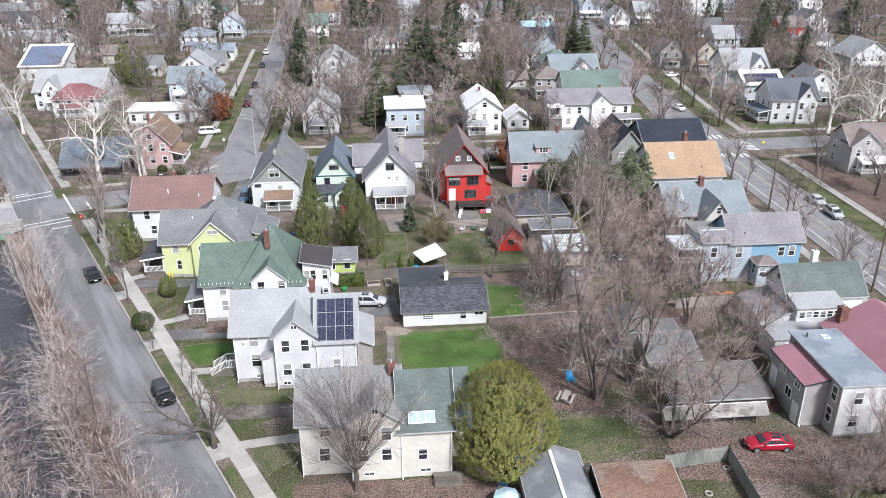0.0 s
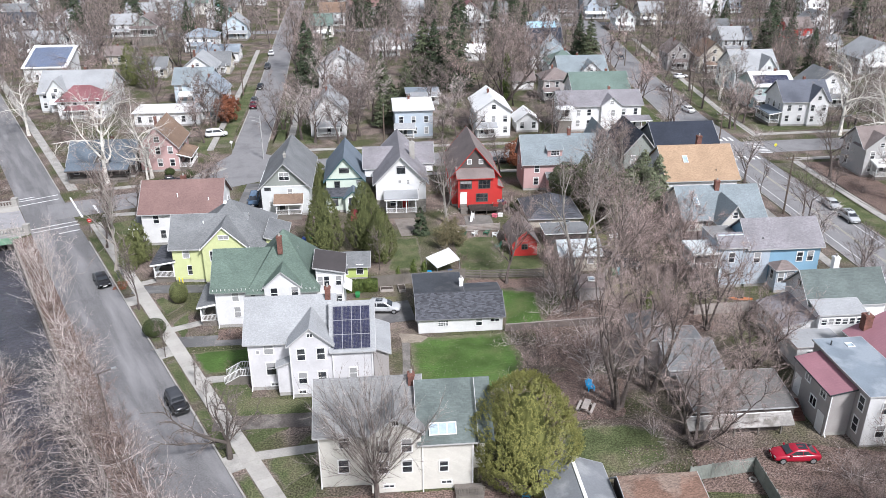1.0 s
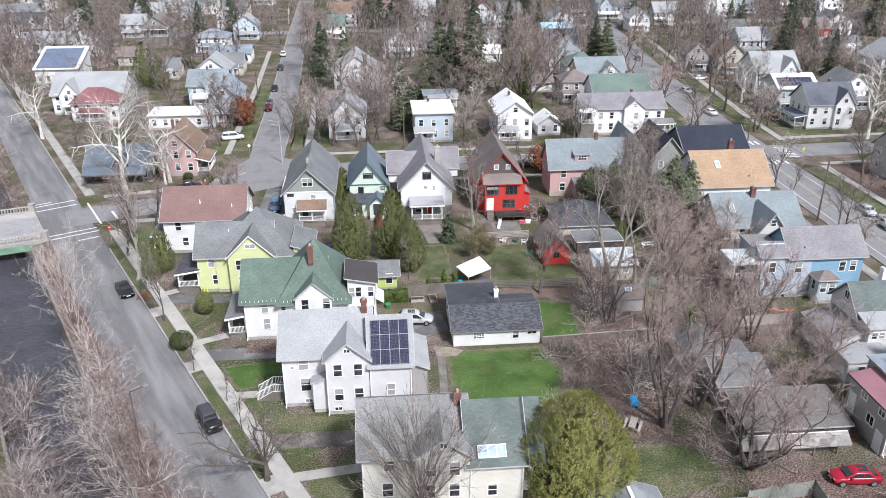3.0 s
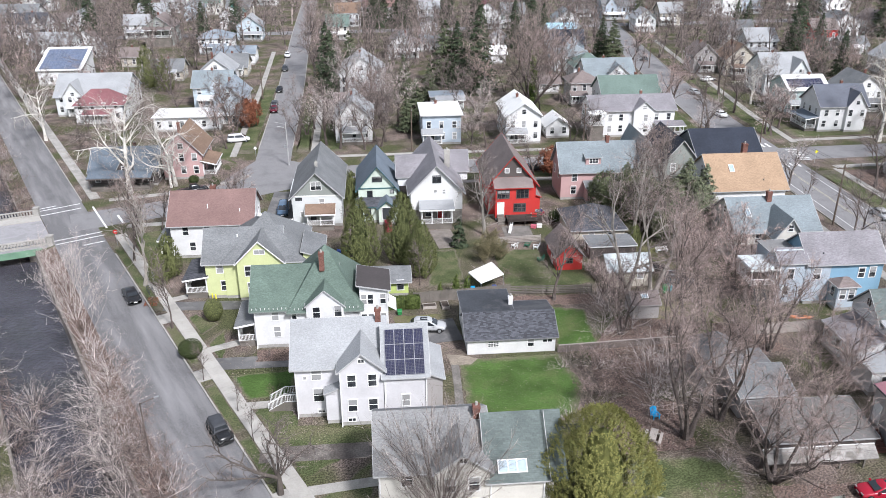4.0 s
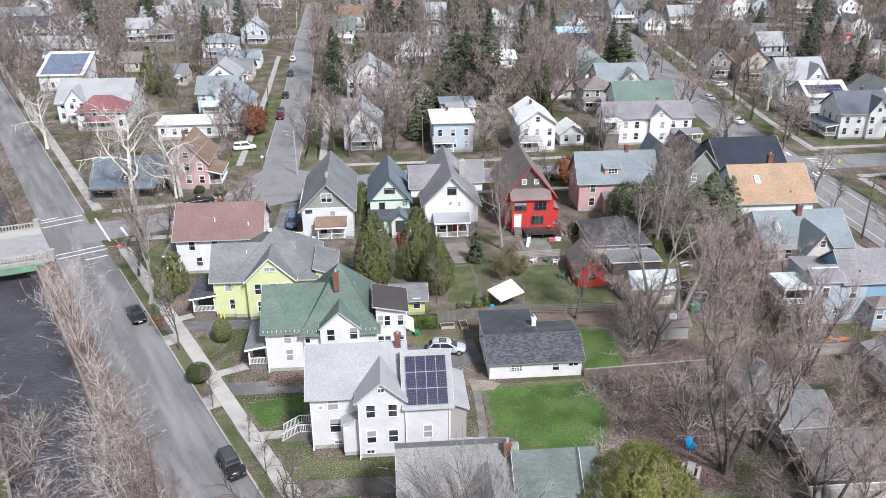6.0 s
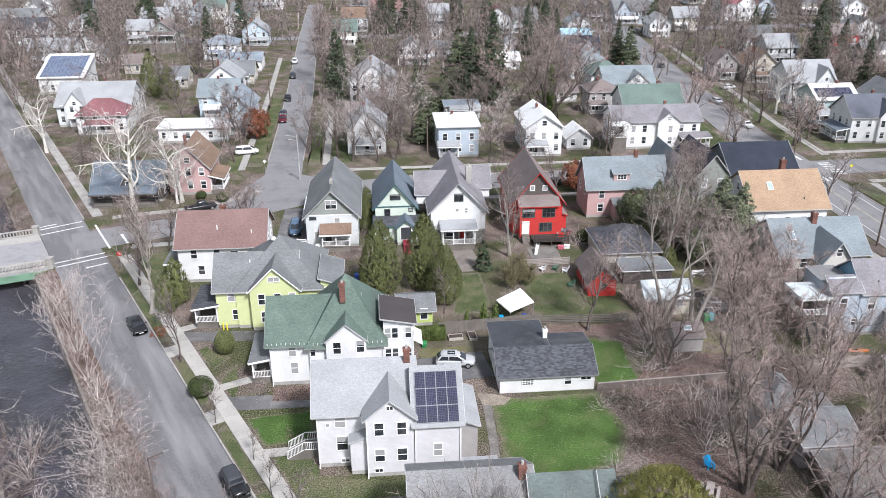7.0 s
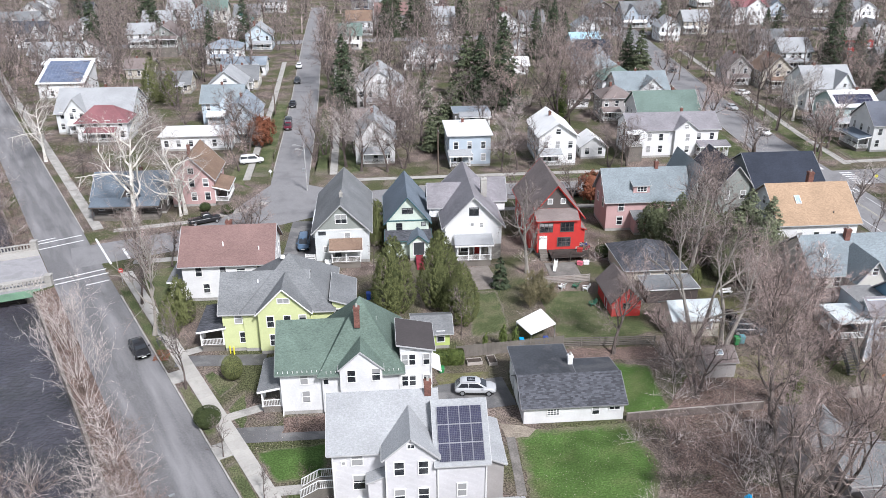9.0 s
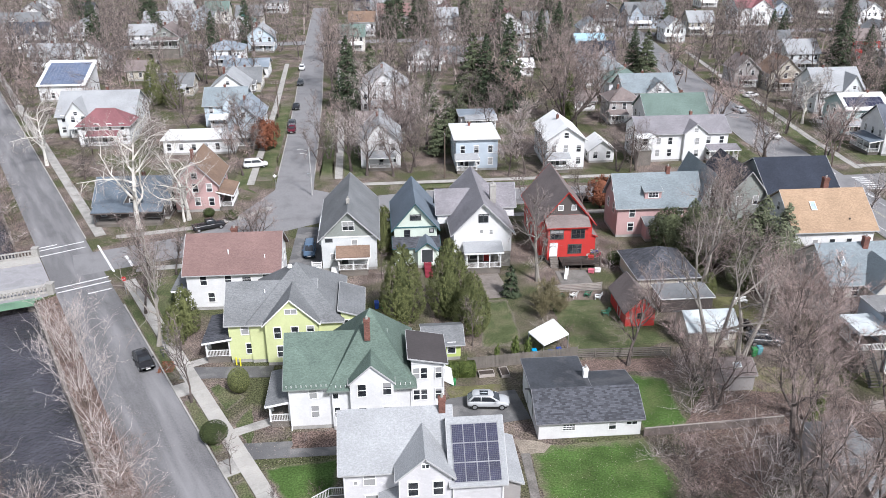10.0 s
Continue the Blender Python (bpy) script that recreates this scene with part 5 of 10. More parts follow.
chimney(H, -0.6, 64.6, 7.6, 9.7, 0.6)
skylight(H, 2.0, 59.95, 5.9, 0.87, 2.5, 1.15, 3)
for x, z in ((-3.35, 5.2), (-1.3, 5.2), (-3.45, 2.9), (-1.3, 2.9)):
    win(H, x, 59.7, z, 0.85, 1.35)
win(H, -2.25, 59.7, 7.7, 0.55, 0.5, bars=(2, 0))
for x, z in ((-6.9, 5.1), (-7.1, 2.3)):
    win(H, x, 60.9, z, 0.9, 1.4)
win(H, 2.05, 59.8, 2.6, 0.75, 1.15)
row_of(H, "W", -9.3, 61.5, 69, 3, 4.6)
row_of(H, "W", -9.3, 61.5, 69, 3, 2.0)
for x in (-3.0, 2.3):
    win(H, x, 59.8 - (0.1 if x < 0 else 0), 0.75, 0.9, 0.3, bars=(2, 0))
bm = bmesh.new()
box(bm, 5.0, 7.6, -5.9, -4.3, 0.0, 0.45)
part("deck", bm, M_WOODF, H)
bm = bmesh.new()
railing(bm, (5.0, -5.9, 0.45), (7.6, -5.9, 0.45), 0.9)
tagged(part("deck_railing", bm, M_WOODF, H), kind="stuff")

downspout(H, -9.2, 60.86, 5.9)
downspout(H, 4.7, 59.76, 5.4)
downspout(H, 0.12, 59.66, 5.4)

# pale grey house with solar panels
H = thing("house", -11, 80, "pale grey clapboard house with roof solar panels", "house")
block(H, -17.75, -8.5, 77.5, 85.5, 6.25, 9.5, "x", W_LILAC, R_GREY)
block(H, -13.05, -8.6, 75.7, 80.0, 6.65, 8.6, "y", W_LILAC, R_GREY, oh=0.3)
block(H, -8.5, -4.2, 75.6, 83.8, 5.85, 9.45, "x", W_LILAC, R_GREY, oh=0.3)
block(H, -4.15, -2.5, 77.0, 83.2, 4.3, 5.2, "x", W_TAUPE, R_GREY, "shed", low="E", oh=0.25)
block(H, -14.6, -13.1, 76.2, 77.45, 3.6, 4.3, "x", W_LILAC, R_GREY, "shed", low="W", oh=0.15)
solar(H, -8.4, 75.5, 5.86, 0.878, 4, 3)
chimney(H, -9.0, 81.2, 8.6, 10.7, 0.6)
for x in (-11.85, -9.75):
    win(H, x, 75.7, 5.45, 0.8, 1.35)
    win(H, x, 75.7, 2.5, 0.85, 1.35)
win(H, -10.8, 75.7, 7.75, 0.55, 0.38, bars=(2, 0))
win(H, -15.5, 77.5, 5.3, 0.95, 1.3)
win(H, -15.4, 77.5, 2.75, 1.0, 1.5)
win(H, -16.7, 77.5, 4.9, 0.3, 0.35, bars=(1, 0))
win(H, -6.4, 75.6, 2.9, 0.75, 1.35)
row_of(H, "W", -17.75, 78.2, 85, 3, 5.0)
row_of(H, "W", -17.75, 78.2, 85, 3, 2.2)
for x in (-12.0, -15.2):
    win(H, x, 75.7 if x > -13 else 77.5, 0.75, 0.7, 0.35, bars=(2, 0))
ox, oy = OFF[H.name]
part("landing", box(bmesh.new(), -19.2 - ox, -17.78 - ox, 78.8 - oy, 80.4 - oy, 0.0, 1.1), M_WOODF, H)
for y in (78.8, 80.4):
    bm = bmesh.new()
    railing(bm, (-20.9 - ox, y - oy, 0.1), (-19.2 - ox, y - oy, 1.1), 0.95)
    railing(bm, (-19.2 - ox, y - oy, 1.1), (-17.8 - ox, y - oy, 1.1), 0.95)
    tagged(part("stair_rail", bm, M_WHITE, H), kind="stuff")
steps(H, 78.85, 80.35, -19.2, 1.1, 6, M_WOODF, "W")
bm = box(bmesh.new(), -3.9 - ox, -1.9 - ox, 73.9 - oy, 76.6 - oy, 0.3, 0.5)
part("deck", bm, M_WOODF, H)
part("downspout", box(bmesh.new(), -8.56 - ox, -8.46 - ox, 75.52 - oy, 75.6 - oy, 0.2, 5.8), M_WHITE, H)
block(H, -4.2, -1.2, 71.6, 74.2, 2.6, 2.7, "x", W_TAUPE, R_GREY, "flat", oh=0.15, found=False)

downspout(H, -17.65, 77.46, 6.1)
downspout(H, -13.0, 75.66, 6.5)
downspout(H, -4.3, 75.56, 5.7)

# white house with the green roof
H = thing("house", -16, 97, "white clapboard house with green shingle roof", "house")
block(H, -23.8, -14.0, 92.1, 101.0, 5.4, 8.9, "x", W_WHITE, R_GREEN, oh=0.45, trim=mat("grey_green_fascia", (0.2, 0.23, 0.21), 0.12, 0.5, 5, 0.6))
block(H, -19.4, -11.2, 91.7, 103.0, 5.5, 11.0, "x", W_WHITE, R_GREEN, "hip", oh=0.45, trim=mat("grey_green_fascia", (0.2, 0.23, 0.21), 0.12, 0.5, 5, 0.6))
block(H, -17.5, -13.1, 91.1, 96.0, 5.9, 7.9, "y", W_WHITE, R_GREEN, oh=0.15)
block(H, -11.2, -7.8, 93.0, 98.2, 6.7, 7.5, "x", W_WHITE, R_FLATBR, "shed", low="E", oh=0.35)
chimney(H, -15.6, 94.9, 8.8, 11.2, 0.6)
porch(H, -26.0, -23.85, 92.6, 98.5, 2.9, R_SLATE, 0.8, (2, 4), "shed", "W", open_sides="SWN")
for x, z in ((-21.3, 4.45), (-21.2, 2.2)):
    win(H, x, 92.1, z, 0.75, 1.35)
for x, z in ((-16.3, 5.1), (-13.75, 5.2), (-16.3, 2.3), (-13.75, 2.3)):
    win(H, x, 91.1, z, 0.8, 1.4)
win(H, -19.0, 91.7, 4.5, 0.5, 1.2)
win(H, -18.9, 91.7, 2.2, 0.5, 1.2)
for x in (-10.7, -9.9, -8.4):
    win(H, x, 93.0, 5.6, 0.62, 1.25)
    win(H, x, 93.0, 3.0, 0.62, 1.25)
row_of(H, "E", -7.7, 93.6, 97.8, 3, 4.9, 0.7, 1.3)
row_of(H, "W", -23.8, 93, 100.5, 3, 4.3)
door(H, -23.8, 95.5, 0.8, "W")
bm = bmesh.new()
for i in range(26):
    x = -23.9 + 0.5 * i + 16
    if -1.7 < x < 3.1:
        continue
    box(bm, x - 0.03, x + 0.03, 91.75 - 97 - (0.35 if i > 9 else 0), 91.8 - 97 - (0.35 if i > 9 else 0), 5.35, 5.6)
tagged(part("snow_guard", bm, M_WHITE, H), kind="stuff")
bm = bmesh.new()
hexa(bm, [(8.2, -4.2, 4.6), (9.2, -4.2, 4.0), (9.2, -1.0, 4.0), (8.2, -1.0, 4.6)], [(8.2, -4.2, 4.7), (9.2, -4.2, 4.1), (9.2, -1.0, 4.1), (8.2, -1.0, 4.7)])
part("canopy", bm, M_WHITE, H)

downspout(H, -23.7, 92.06, 5.3)
downspout(H, -11.3, 91.66, 5.4)
downspout(H, -7.9, 92.96, 6.4)

# yellow-green house
H = thing("house", -24, 110, "pale yellow-green clapboard house with grey roof", "house")
block(H, -32.0, -22.0, 105.8, 113.5, 5.4, 8.7, "x", W_YEL, R_SLATE, oh=0.4)
block(H, -29.5, -18.9, 105.6, 117.0, 5.5, 10.2, "x", W_YEL, R_SLATE, "hip", oh=0.4)
block(H, -27.6, -21.5, 104.8, 110.0, 5.6, 8.6, "y", W_YEL, R_SLATE, oh=0.3, trim=M_WHITE)
block(H, -18.9, -16.4, 106.0, 113.0, 5.4, 6.4, "x", W_YEL, R_SLATE, "shed", low="E", oh=0.3)
porch(H, -34.9, -32.05, 105.9, 112.0, 2.9, R_DARK, 0.9, (2, 4), "shed", "W", open_sides="SWN")
for x, z in ((-30.1, 4.5), (-29.7, 1.9)):
    win(H, x, 105.8, z, 0.8, 1.35)
for x in (-26.2, -24.2, -22.4):
    win(H, x, 104.8, 4.4, 0.75, 1.4)
win(H, -26.0, 104.8, 1.9, 0.75, 1.4)
win(H, -24.5, 104.8, 7.1, 1.3, 0.55, bars=(2, 0))
row_of(H, "S", 106.0, -18.7, -16.6, 3, 4.6, 0.6, 0.9)
pipe_vent(H, -27.8, 108.5, 7.6)
bm = bmesh.new()
bmesh.ops.create_cone(bm, cap_ends=True, segments=12, radius1=0.35, radius2=0.25, depth=0.3, matrix=Matrix.Translation((-24.9 + 24, 111.0 - 110, 10.0)))
part("roof_vent", bm, M_WHITE, H)
row_of(H, "W", -32.0, 106.4, 113, 3, 4.4)

# white house with red-brown roof on the corner
H = thing("house", -33.6, 124.3, "white clapboard corner house with red-brown roof", "house")
block(H, -39.6, -27.6, 119.5, 129.1, 5.5, 9.0, "x", W_WHITE, R_BROWN, oh=0.45)
chimney(H, -33.8, 125.2, 7.6, 9.5, 0.8)
pipe_vent(H, -34.2, 121.6, 7.0, 0.8)
pipe_vent(H, -29.4, 121.0, 6.6, 0.6)
for x, w in ((-37.4, 0.8), (-34.2, 0.8), (-31.8, 1.1), (-29.2, 0.8)):
    win(H, x, 119.5, 4.4, w, 1.3 if w < 1 else 0.6)
for x in (-36.6, -30.5):
    win(H, x, 119.5, 1.9, 0.8, 1.3)
row_of(H, "E", -27.6, 120, 128.6, 3, 4.4)
porch(H, -41.6, -39.65, 120.2, 127.5, 2.8, R_SLATE, 0.6, (2, 4), "flat", "W", open_sides="SWN")

# grey-white front gable
H = thing("house", -18.6, 138, "grey-white gabled house with small back porch", "house")
block(H, -22.6, -14.6, 130.2, 147.0, 5.3, 9.3, "y", W_GREYW, R_SLATE, oh=0.5)
bm = bmesh.new()
hexa(bm, [(-3.85, -7.83, 5.45), (3.85, -7.83, 5.45), (0, -7.83, 9.2)], [(-3.85, -7.76, 5.45), (3.85, -7.76, 5.45), (0, -7.76, 9.2)])
part("gable_panel", bm, W_OLIVE, H, "olive grey shingled gable panel")
beam_m = bmesh.new()
box(beam_m, -4.0, 4.0, -7.86, -7.78, 5.3, 5.5)
part("trim_band", beam_m, M_WHITE, H)
win(H, -18.6, 130.17, 7.1, 1.6, 1.3, bars=(2, 1))
win(H, -17.8, 130.2, 4.2, 0.75, 1.3)
win(H, -21.5, 130.2, 4.9, 0.9, 0.35, bars=(1, 0), frame_m=M_DARKTRIM)
win(H, -20.9, 130.2, 2.3, 0.95, 0.85, bars=(2, 0))
chimney(H, -18.6, 133.5, 8.2, 10.1, 0.45, M_CONC)
porch(H, -20.2, -15.9, 128.2, 130.15, 3.0, R_TANP, 1.0, (3, 2), "shed", "S", high=3.9, open_sides="SWE")
door(H, -19.3, 130.2, 1.0)
steps(H, -21.3, -20.3, 129.6, 1.0, 6, M_WHITE, "S")
row_of(H, "W", -22.6, 132, 146, 4, 4.2)
row_of(H, "W", -22.6, 132, 146, 3, 1.9)
bm = box(bmesh.new(), -4.6, -4.02, -4.0, 2.0, 2.6, 5.0)
part("bay", bm, W_GREYW, H)

# mint front gable with teal roof
H = thing("house", -8.7, 139, "pale mint gabled house with steel blue roof", "house")
block(H, -11.9, -5.5, 133.6, 145.5, 5.1, 8.9, "y", W_MINT, R_STEEL, oh=0.45, trim=M_TEAL)
bm = bmesh.new()
box(bm, -3.25, 3.25, -5.5, -5.38, 5.05, 5.22)
part("trim_band", bm, M_TEAL, H)
win(H, -8.7, 133.6, 6.7, 1.5, 0.75, bars=(2, 0), frame_m=M_DARKTRIM)
win(H, -10.0, 133.6, 4.0, 0.75, 1.3, frame_m=M_DARKTRIM)
win(H, -6.3, 133.6, 4.5, 0.5, 0.5, bars=(1, 0), frame_m=M_DARKTRIM)
block(H, -12.0, -5.4, 131.0, 133.55, 2.8, 3.5, "x", W_MINT, R_DARK, "shed", low="S", oh=0.3, trim=M_TEAL)
block(H, -8.6, -5.9, 130.0, 132.6, 3.0, 4.1, "y", W_MINT, R_STEEL, oh=0.35, trim=M_TEAL)
door(H, -7.2, 130.0, 0.95, material=M_DARKTRIM, w=1.6)
win(H, -10.4, 131.0, 1.9, 0.9, 1.2, frame_m=M_DARKTRIM)
steps(H, -7.7, -6.6, 130.0, 0.95, 12, mat("dark_red_step", (0.22, 0.03, 0.045), 0.2))

# white gable with stone base
H = thing("house", 1, 137, "white gabled house with stone lower storey", "house")
block(H, -3.3, 5.2, 129.6, 146.0, 5.7, 10.1, "y", W_WHITE, R_MAUVE, oh=0.5, found=False, z0=2.5)
part("stone_storey", box(bmesh.new(), -4.25, 4.15, -7.35, 8.9, -0.3, 2.52), W_STONE, H)
block(H, -5.2, 0.5, 136.2, 141.0, 6.3, 9.2, "x", W_WHITE, R_MAUVE, oh=0.3, found=False, z0=4.5)
block(H, 1.0, 7.0, 138.5, 143.0, 6.3, 9.2, "x", W_WHITE, R_MAUVE, oh=0.3, found=False, z0=4.5)
win(H, 1.0, 129.6, 7.8, 1.25, 1.1, bars=(2, 0), frame_m=M_DARKTRIM)
win(H, 0.75, 129.6, 5.75, 0.45, 0.45, bars=(1, 0))
win(H, 2.15, 129.6, 5.65, 0.45, 0.7, bars=(1, 1))
chimney(H, 3.2, 136.0, 7.8, 10.8, 0.9, M_CONC)
porch(H, -1.7, 3.4, 127.2, 129.55, 3.5, R_GREY, 1.0, (4, 2), "shed", "S", high=4.1, open_sides="SWE")
door(H, 1.6, 129.6 + 0.05, 0.95, material=M_REDP)
win(H, -0.4, 129.62, 2.0, 1.1, 1.2)
row_of(H, "W", -3.3, 131, 145, 4, 4.4, 0.7, 1.2)
row_of(H, "E", 5.2, 131, 145, 4, 4.4, 0.7, 1.2)

# red house
M_DECK = mat("dark_deck_wood", (0.06, 0.05, 0.045), 0.25, 0.6, 6, 0.8)
H = thing("house", 13.8, 138, "bright red clapboard house with brown roof", "house")
block(H, 9.9, 17.9, 132.0, 145.0, 5.8, 10.6, "y", W_RED, R_TAUPE, oh=0.5, trim=M_REDP)
block(H, 10.8, 16.8, 130.1, 132.0, 5.6, 7.0, "x", W_RED, R_TAUPE, "shed", low="S", oh=0.3, trim=M_REDP)
bm = bmesh.new()
hexa(bm, [(-3.2, -6.04, 6.6), (3.2, -6.04, 6.6), (0, -6.04, 10.4)], [(-3.2, -5.98, 6.6), (3.2, -5.98, 6.6), (0, -5.98, 10.4)])
part("gable_panel", bm, W_BRN, H, "dark brown gable panel")
for x in (12.9, 14.9):
    win(H, x, 131.96, 8.1, 0.6, 0.7, bars=(1, 0))
for x, z, w in ((12.1, 4.6, 1.9), (15.3, 4.6, 1.9), (14.9, 2.2, 1.9)):
    win(H, x, 130.1, z, w, 1.35, bars=(3, 1), frame_m=W_BRN)
door(H, 11.7, 130.1, 1.1, material=M_WHITE)
steps(H, 11.1, 12.3, 130.1, 1.1, 7, M_WOODF)
ox, oy = OFF[H.name]
part("deck", box(bmesh.new(), 12.5 - ox, 18.2 - ox, 127.2 - oy, 130.05 - oy, 0.85, 0.97), M_DECK, H, "dark wooden deck")
for x in (12.6, 15.3, 18.0):
    part("deck_post", box(bmesh.new(), x - ox, x - ox + 0.12, 127.25 - oy, 127.37 - oy, 0, 1.85), M_DECK, H)
bm = bmesh.new()
railing(bm, (12.6 - ox, 127.3 - oy, 0.97), (18.1 - ox, 127.3 - oy, 0.97), 0.85)
tagged(part("railing", bm, M_DECK, H), kind="stuff")
row_of(H, "W", 9.9, 133, 144, 3, 4.4)
row_of(H, "W", 9.9, 133, 144, 3, 2.0)
block(H, 17.9, 19.0, 133.5, 137.5, 2.6, 3.2, "x", W_RED, R_TAUPE, "shed", low="E", oh=0.2, trim=M_REDP)

# dusty pink house
H = thing("house", 31, 142, "dusty pink house with blue-grey roof", "house")
block(H, 23.8, 37.2, 138.8, 146.0, 5.4, 9.5, "x", W_PINK, R_BLUEG, oh=0.45)
block(H, 36.8, 41.2, 138.4, 150.0, 5.6, 10.4, "y", W_OLIVE, R_BLUEG, oh=0.35)
block(H, 28.2, 30.9, 139.4, 142.5, 7.4, 8.3, "x", W_PINK, R_BLUEG, "shed", low="S", oh=0.2, found=False, z0=6.2)
win(H, 29.6, 139.4, 6.9, 1.5, 0.8, bars=(3, 1))
for x, z in ((26.2, 4.2), (34, 4.3), (26.1, 1.8), (31.5, 1.9)):
    win(H, x, 138.8, z, 0.85, 1.4)
for z in (4.3, 7.4):
    win(H, 38.8, 138.4, z, 0.7, 1.3)
row_of(H, "W", 23.8, 139.4, 145.6, 2, 4.3)
win(H, 23.8, 142.4, 7.3, 0.7, 1.1, "W")
chimney(H, 32.6, 142.4, 8.6, 10.6, 0.6)
block(H, 28.0, 32.5, 136.6, 138.75, 2.7, 3.4, "x", W_PINK, R_SLATE, "shed", low="S", oh=0.25)
row_of(H, "S", 136.6, 28.3, 32.2, 3, 1.8, 0.7, 1.1)

# dark navy roof
H = thing("house", 55, 148, "grey house with dark navy shingle roof", "house")
block(H, 50.0, 62.0, 141.5, 155.0, 5.4, 9.6, "x", W_OLIVE, R_NAVY, oh=0.4)
block(H, 43.6, 50.0, 142.5, 155.0, 5.4, 9.2, "y", W_OLIVE, R_NAVY, oh=0.4)
row_of(H, "W", 43.6, 143, 154.5, 3, 4.2)
row_of(H, "S", 142.5, 44, 49.6, 2, 4.2)
row_of(H, "S", 141.5, 50.6, 61.6, 4, 4.2)

# tan-orange roof
H = thing("house", 52.5, 129.7, "white house with tan-orange shingle roof", "house")
block(H, 45.4, 57.4, 124.0, 135.4, 6.45, 10.6, "x", W_WHITE, R_ORANGE, oh=0.45)
skylight(H, 49.2, 126.6, 8.5, 0.728, 0.85, 1.5)
pipe_vent(H, 54.0, 125.2, 7.1, 0.6, M_DARKTRIM)
chimney(H, 53.0, 131.5, 9.0, 11.8, 0.8)
for z, n in ((4.4, 3), (1.9, 3)):
    row_of(H, "W", 45.4, 124.8, 134.8, n, z)
win(H, 45.4, 129.7, 8.2, 0.8, 1.2, "W")
row_of(H, "S", 124.0, 47.4, 57.6, 4, 4.3)

# cream house with blue-grey roof and front gable
H = thing("house", 50.5, 114, "cream house with blue-grey roof and front gable", "house")
block(H, 42.9, 55.2, 109.2, 118.8, 5.5, 8.9, "x", W_CREAM, R_BLUEG, oh=0.45)
block(H, 47.4, 51.4, 106.6, 112.0, 5.6, 8.3, "y", W_CREAM, R_BLUEG, oh=0.35)
block(H, 42.6, 47.3, 106.9, 109.15, 2.6, 3.3, "x", W_CREAM, R_TAUPE, "shed", low="S", oh=0.25)
chimney(H, 49.0, 113.4, 8.2, 10.0, 0.7)
skylight(H, 45.2, 110.9, 7.0, 0.62, 0.8, 1.5)
win(H, 49.4, 106.6, 6.9, 0.7, 0.9)
win(H, 49.4, 106.6, 3.9, 0.8, 1.3)
row_of(H, "S", 109.2, 43.2, 47.2, 2, 4.4)
row_of(H, "S", 109.2, 51.8, 55.0, 2, 4.2)
row_of(H, "W", 42.9, 110, 118, 3, 4.2)
row_of(H, "W", 42.9, 110, 118, 3, 1.8)
win(H, 42.9, 114, 7.2, 0.7, 1.0, "W")

# blue house with a roof balcony cut into its west end
H = thing("house", 50, 100.5, "mid-blue clapboard house with mauve grey roof", "house")
block(H, 47.4, 57.6, 97.0, 103.8, 6.0, 8.8, "x", W_BLUE, R_MAUVE, oh=0.4)
# left end in paler W_GREYB: light on the blue wall put into its colour
block(H, 43.4, 47.0, 97.0, 98.6, 6.0, 7.4, "x", W_GREYB, R_MAUVE, "shed", low="S", oh=0.3)
block(H, 43.4, 47.0, 98.95, 103.8, 6.3, 6.35, "x", W_GREYB, R_GREY2, "flat", oh=0.1)
part("pale_wall", box(bmesh.new(), 47.0 - 50, 50.4 - 50, 96.93 - 100.5, 97.0 - 100.5, 0.5, 5.8), W_GREYB, H)
for x, z, w, h in ((45.0, 4.6, 0.8, 1.4), (48.6, 4.5, 0.85, 1.5), (44.6, 2.2, 0.8, 1.0), (46.8, 2.0, 0.6, 0.8)):
    win(H, x, 96.93 if x > 46.9 else 97.0, z, w, h)
row_of(H, "S", 97.0, 54, 57, 2, 4.4)
row_of(H, "W", 43.4, 97.6, 103.4, 2, 4.2)
porch(H, 39.8, 43.3, 97.2, 101.0, 5.4, R_METW, 3.0, (2, 3), "flat", "W", open_sides="SWN")
ox, oy = OFF[H.name]
for k in range(12):
    part("stair_tread", box(bmesh.new(), 40.0 - ox, 41.2 - ox, 97.0 - 0.27 * k - oy, 97.25 - 0.27 * k - oy, 2.76 - 0.24 * k, 2.82 - 0.24 * k), M_WOODF, H)
for x in (40.0, 41.2):
    bm = bmesh.new()
    railing(bm, (x - ox, 97.1 - oy, 2.9), (x - ox, 93.9 - oy, 0.1), 0.9)
    tagged(part("stair_rail", bm, M_DARKTRIM, H), kind="stuff")
block(H, 50.6, 53.2, 94.8, 96.95, 3.6, 4.3, "x", W_GREYB, R_TAUPE, "hip", oh=0.3)
row_of(H, "S", 94.8, 50.7, 53.1, 2, 2.4, 0.75, 1.3)
win(H, 50.6, 95.9, 2.4, 0.75, 1.3, "W")
pipe_vent(H, 49.5, 97.9, 6.6, 0.5, M_DARKTRIM)
downspout(H, 43.5, 96.95, 5.8)

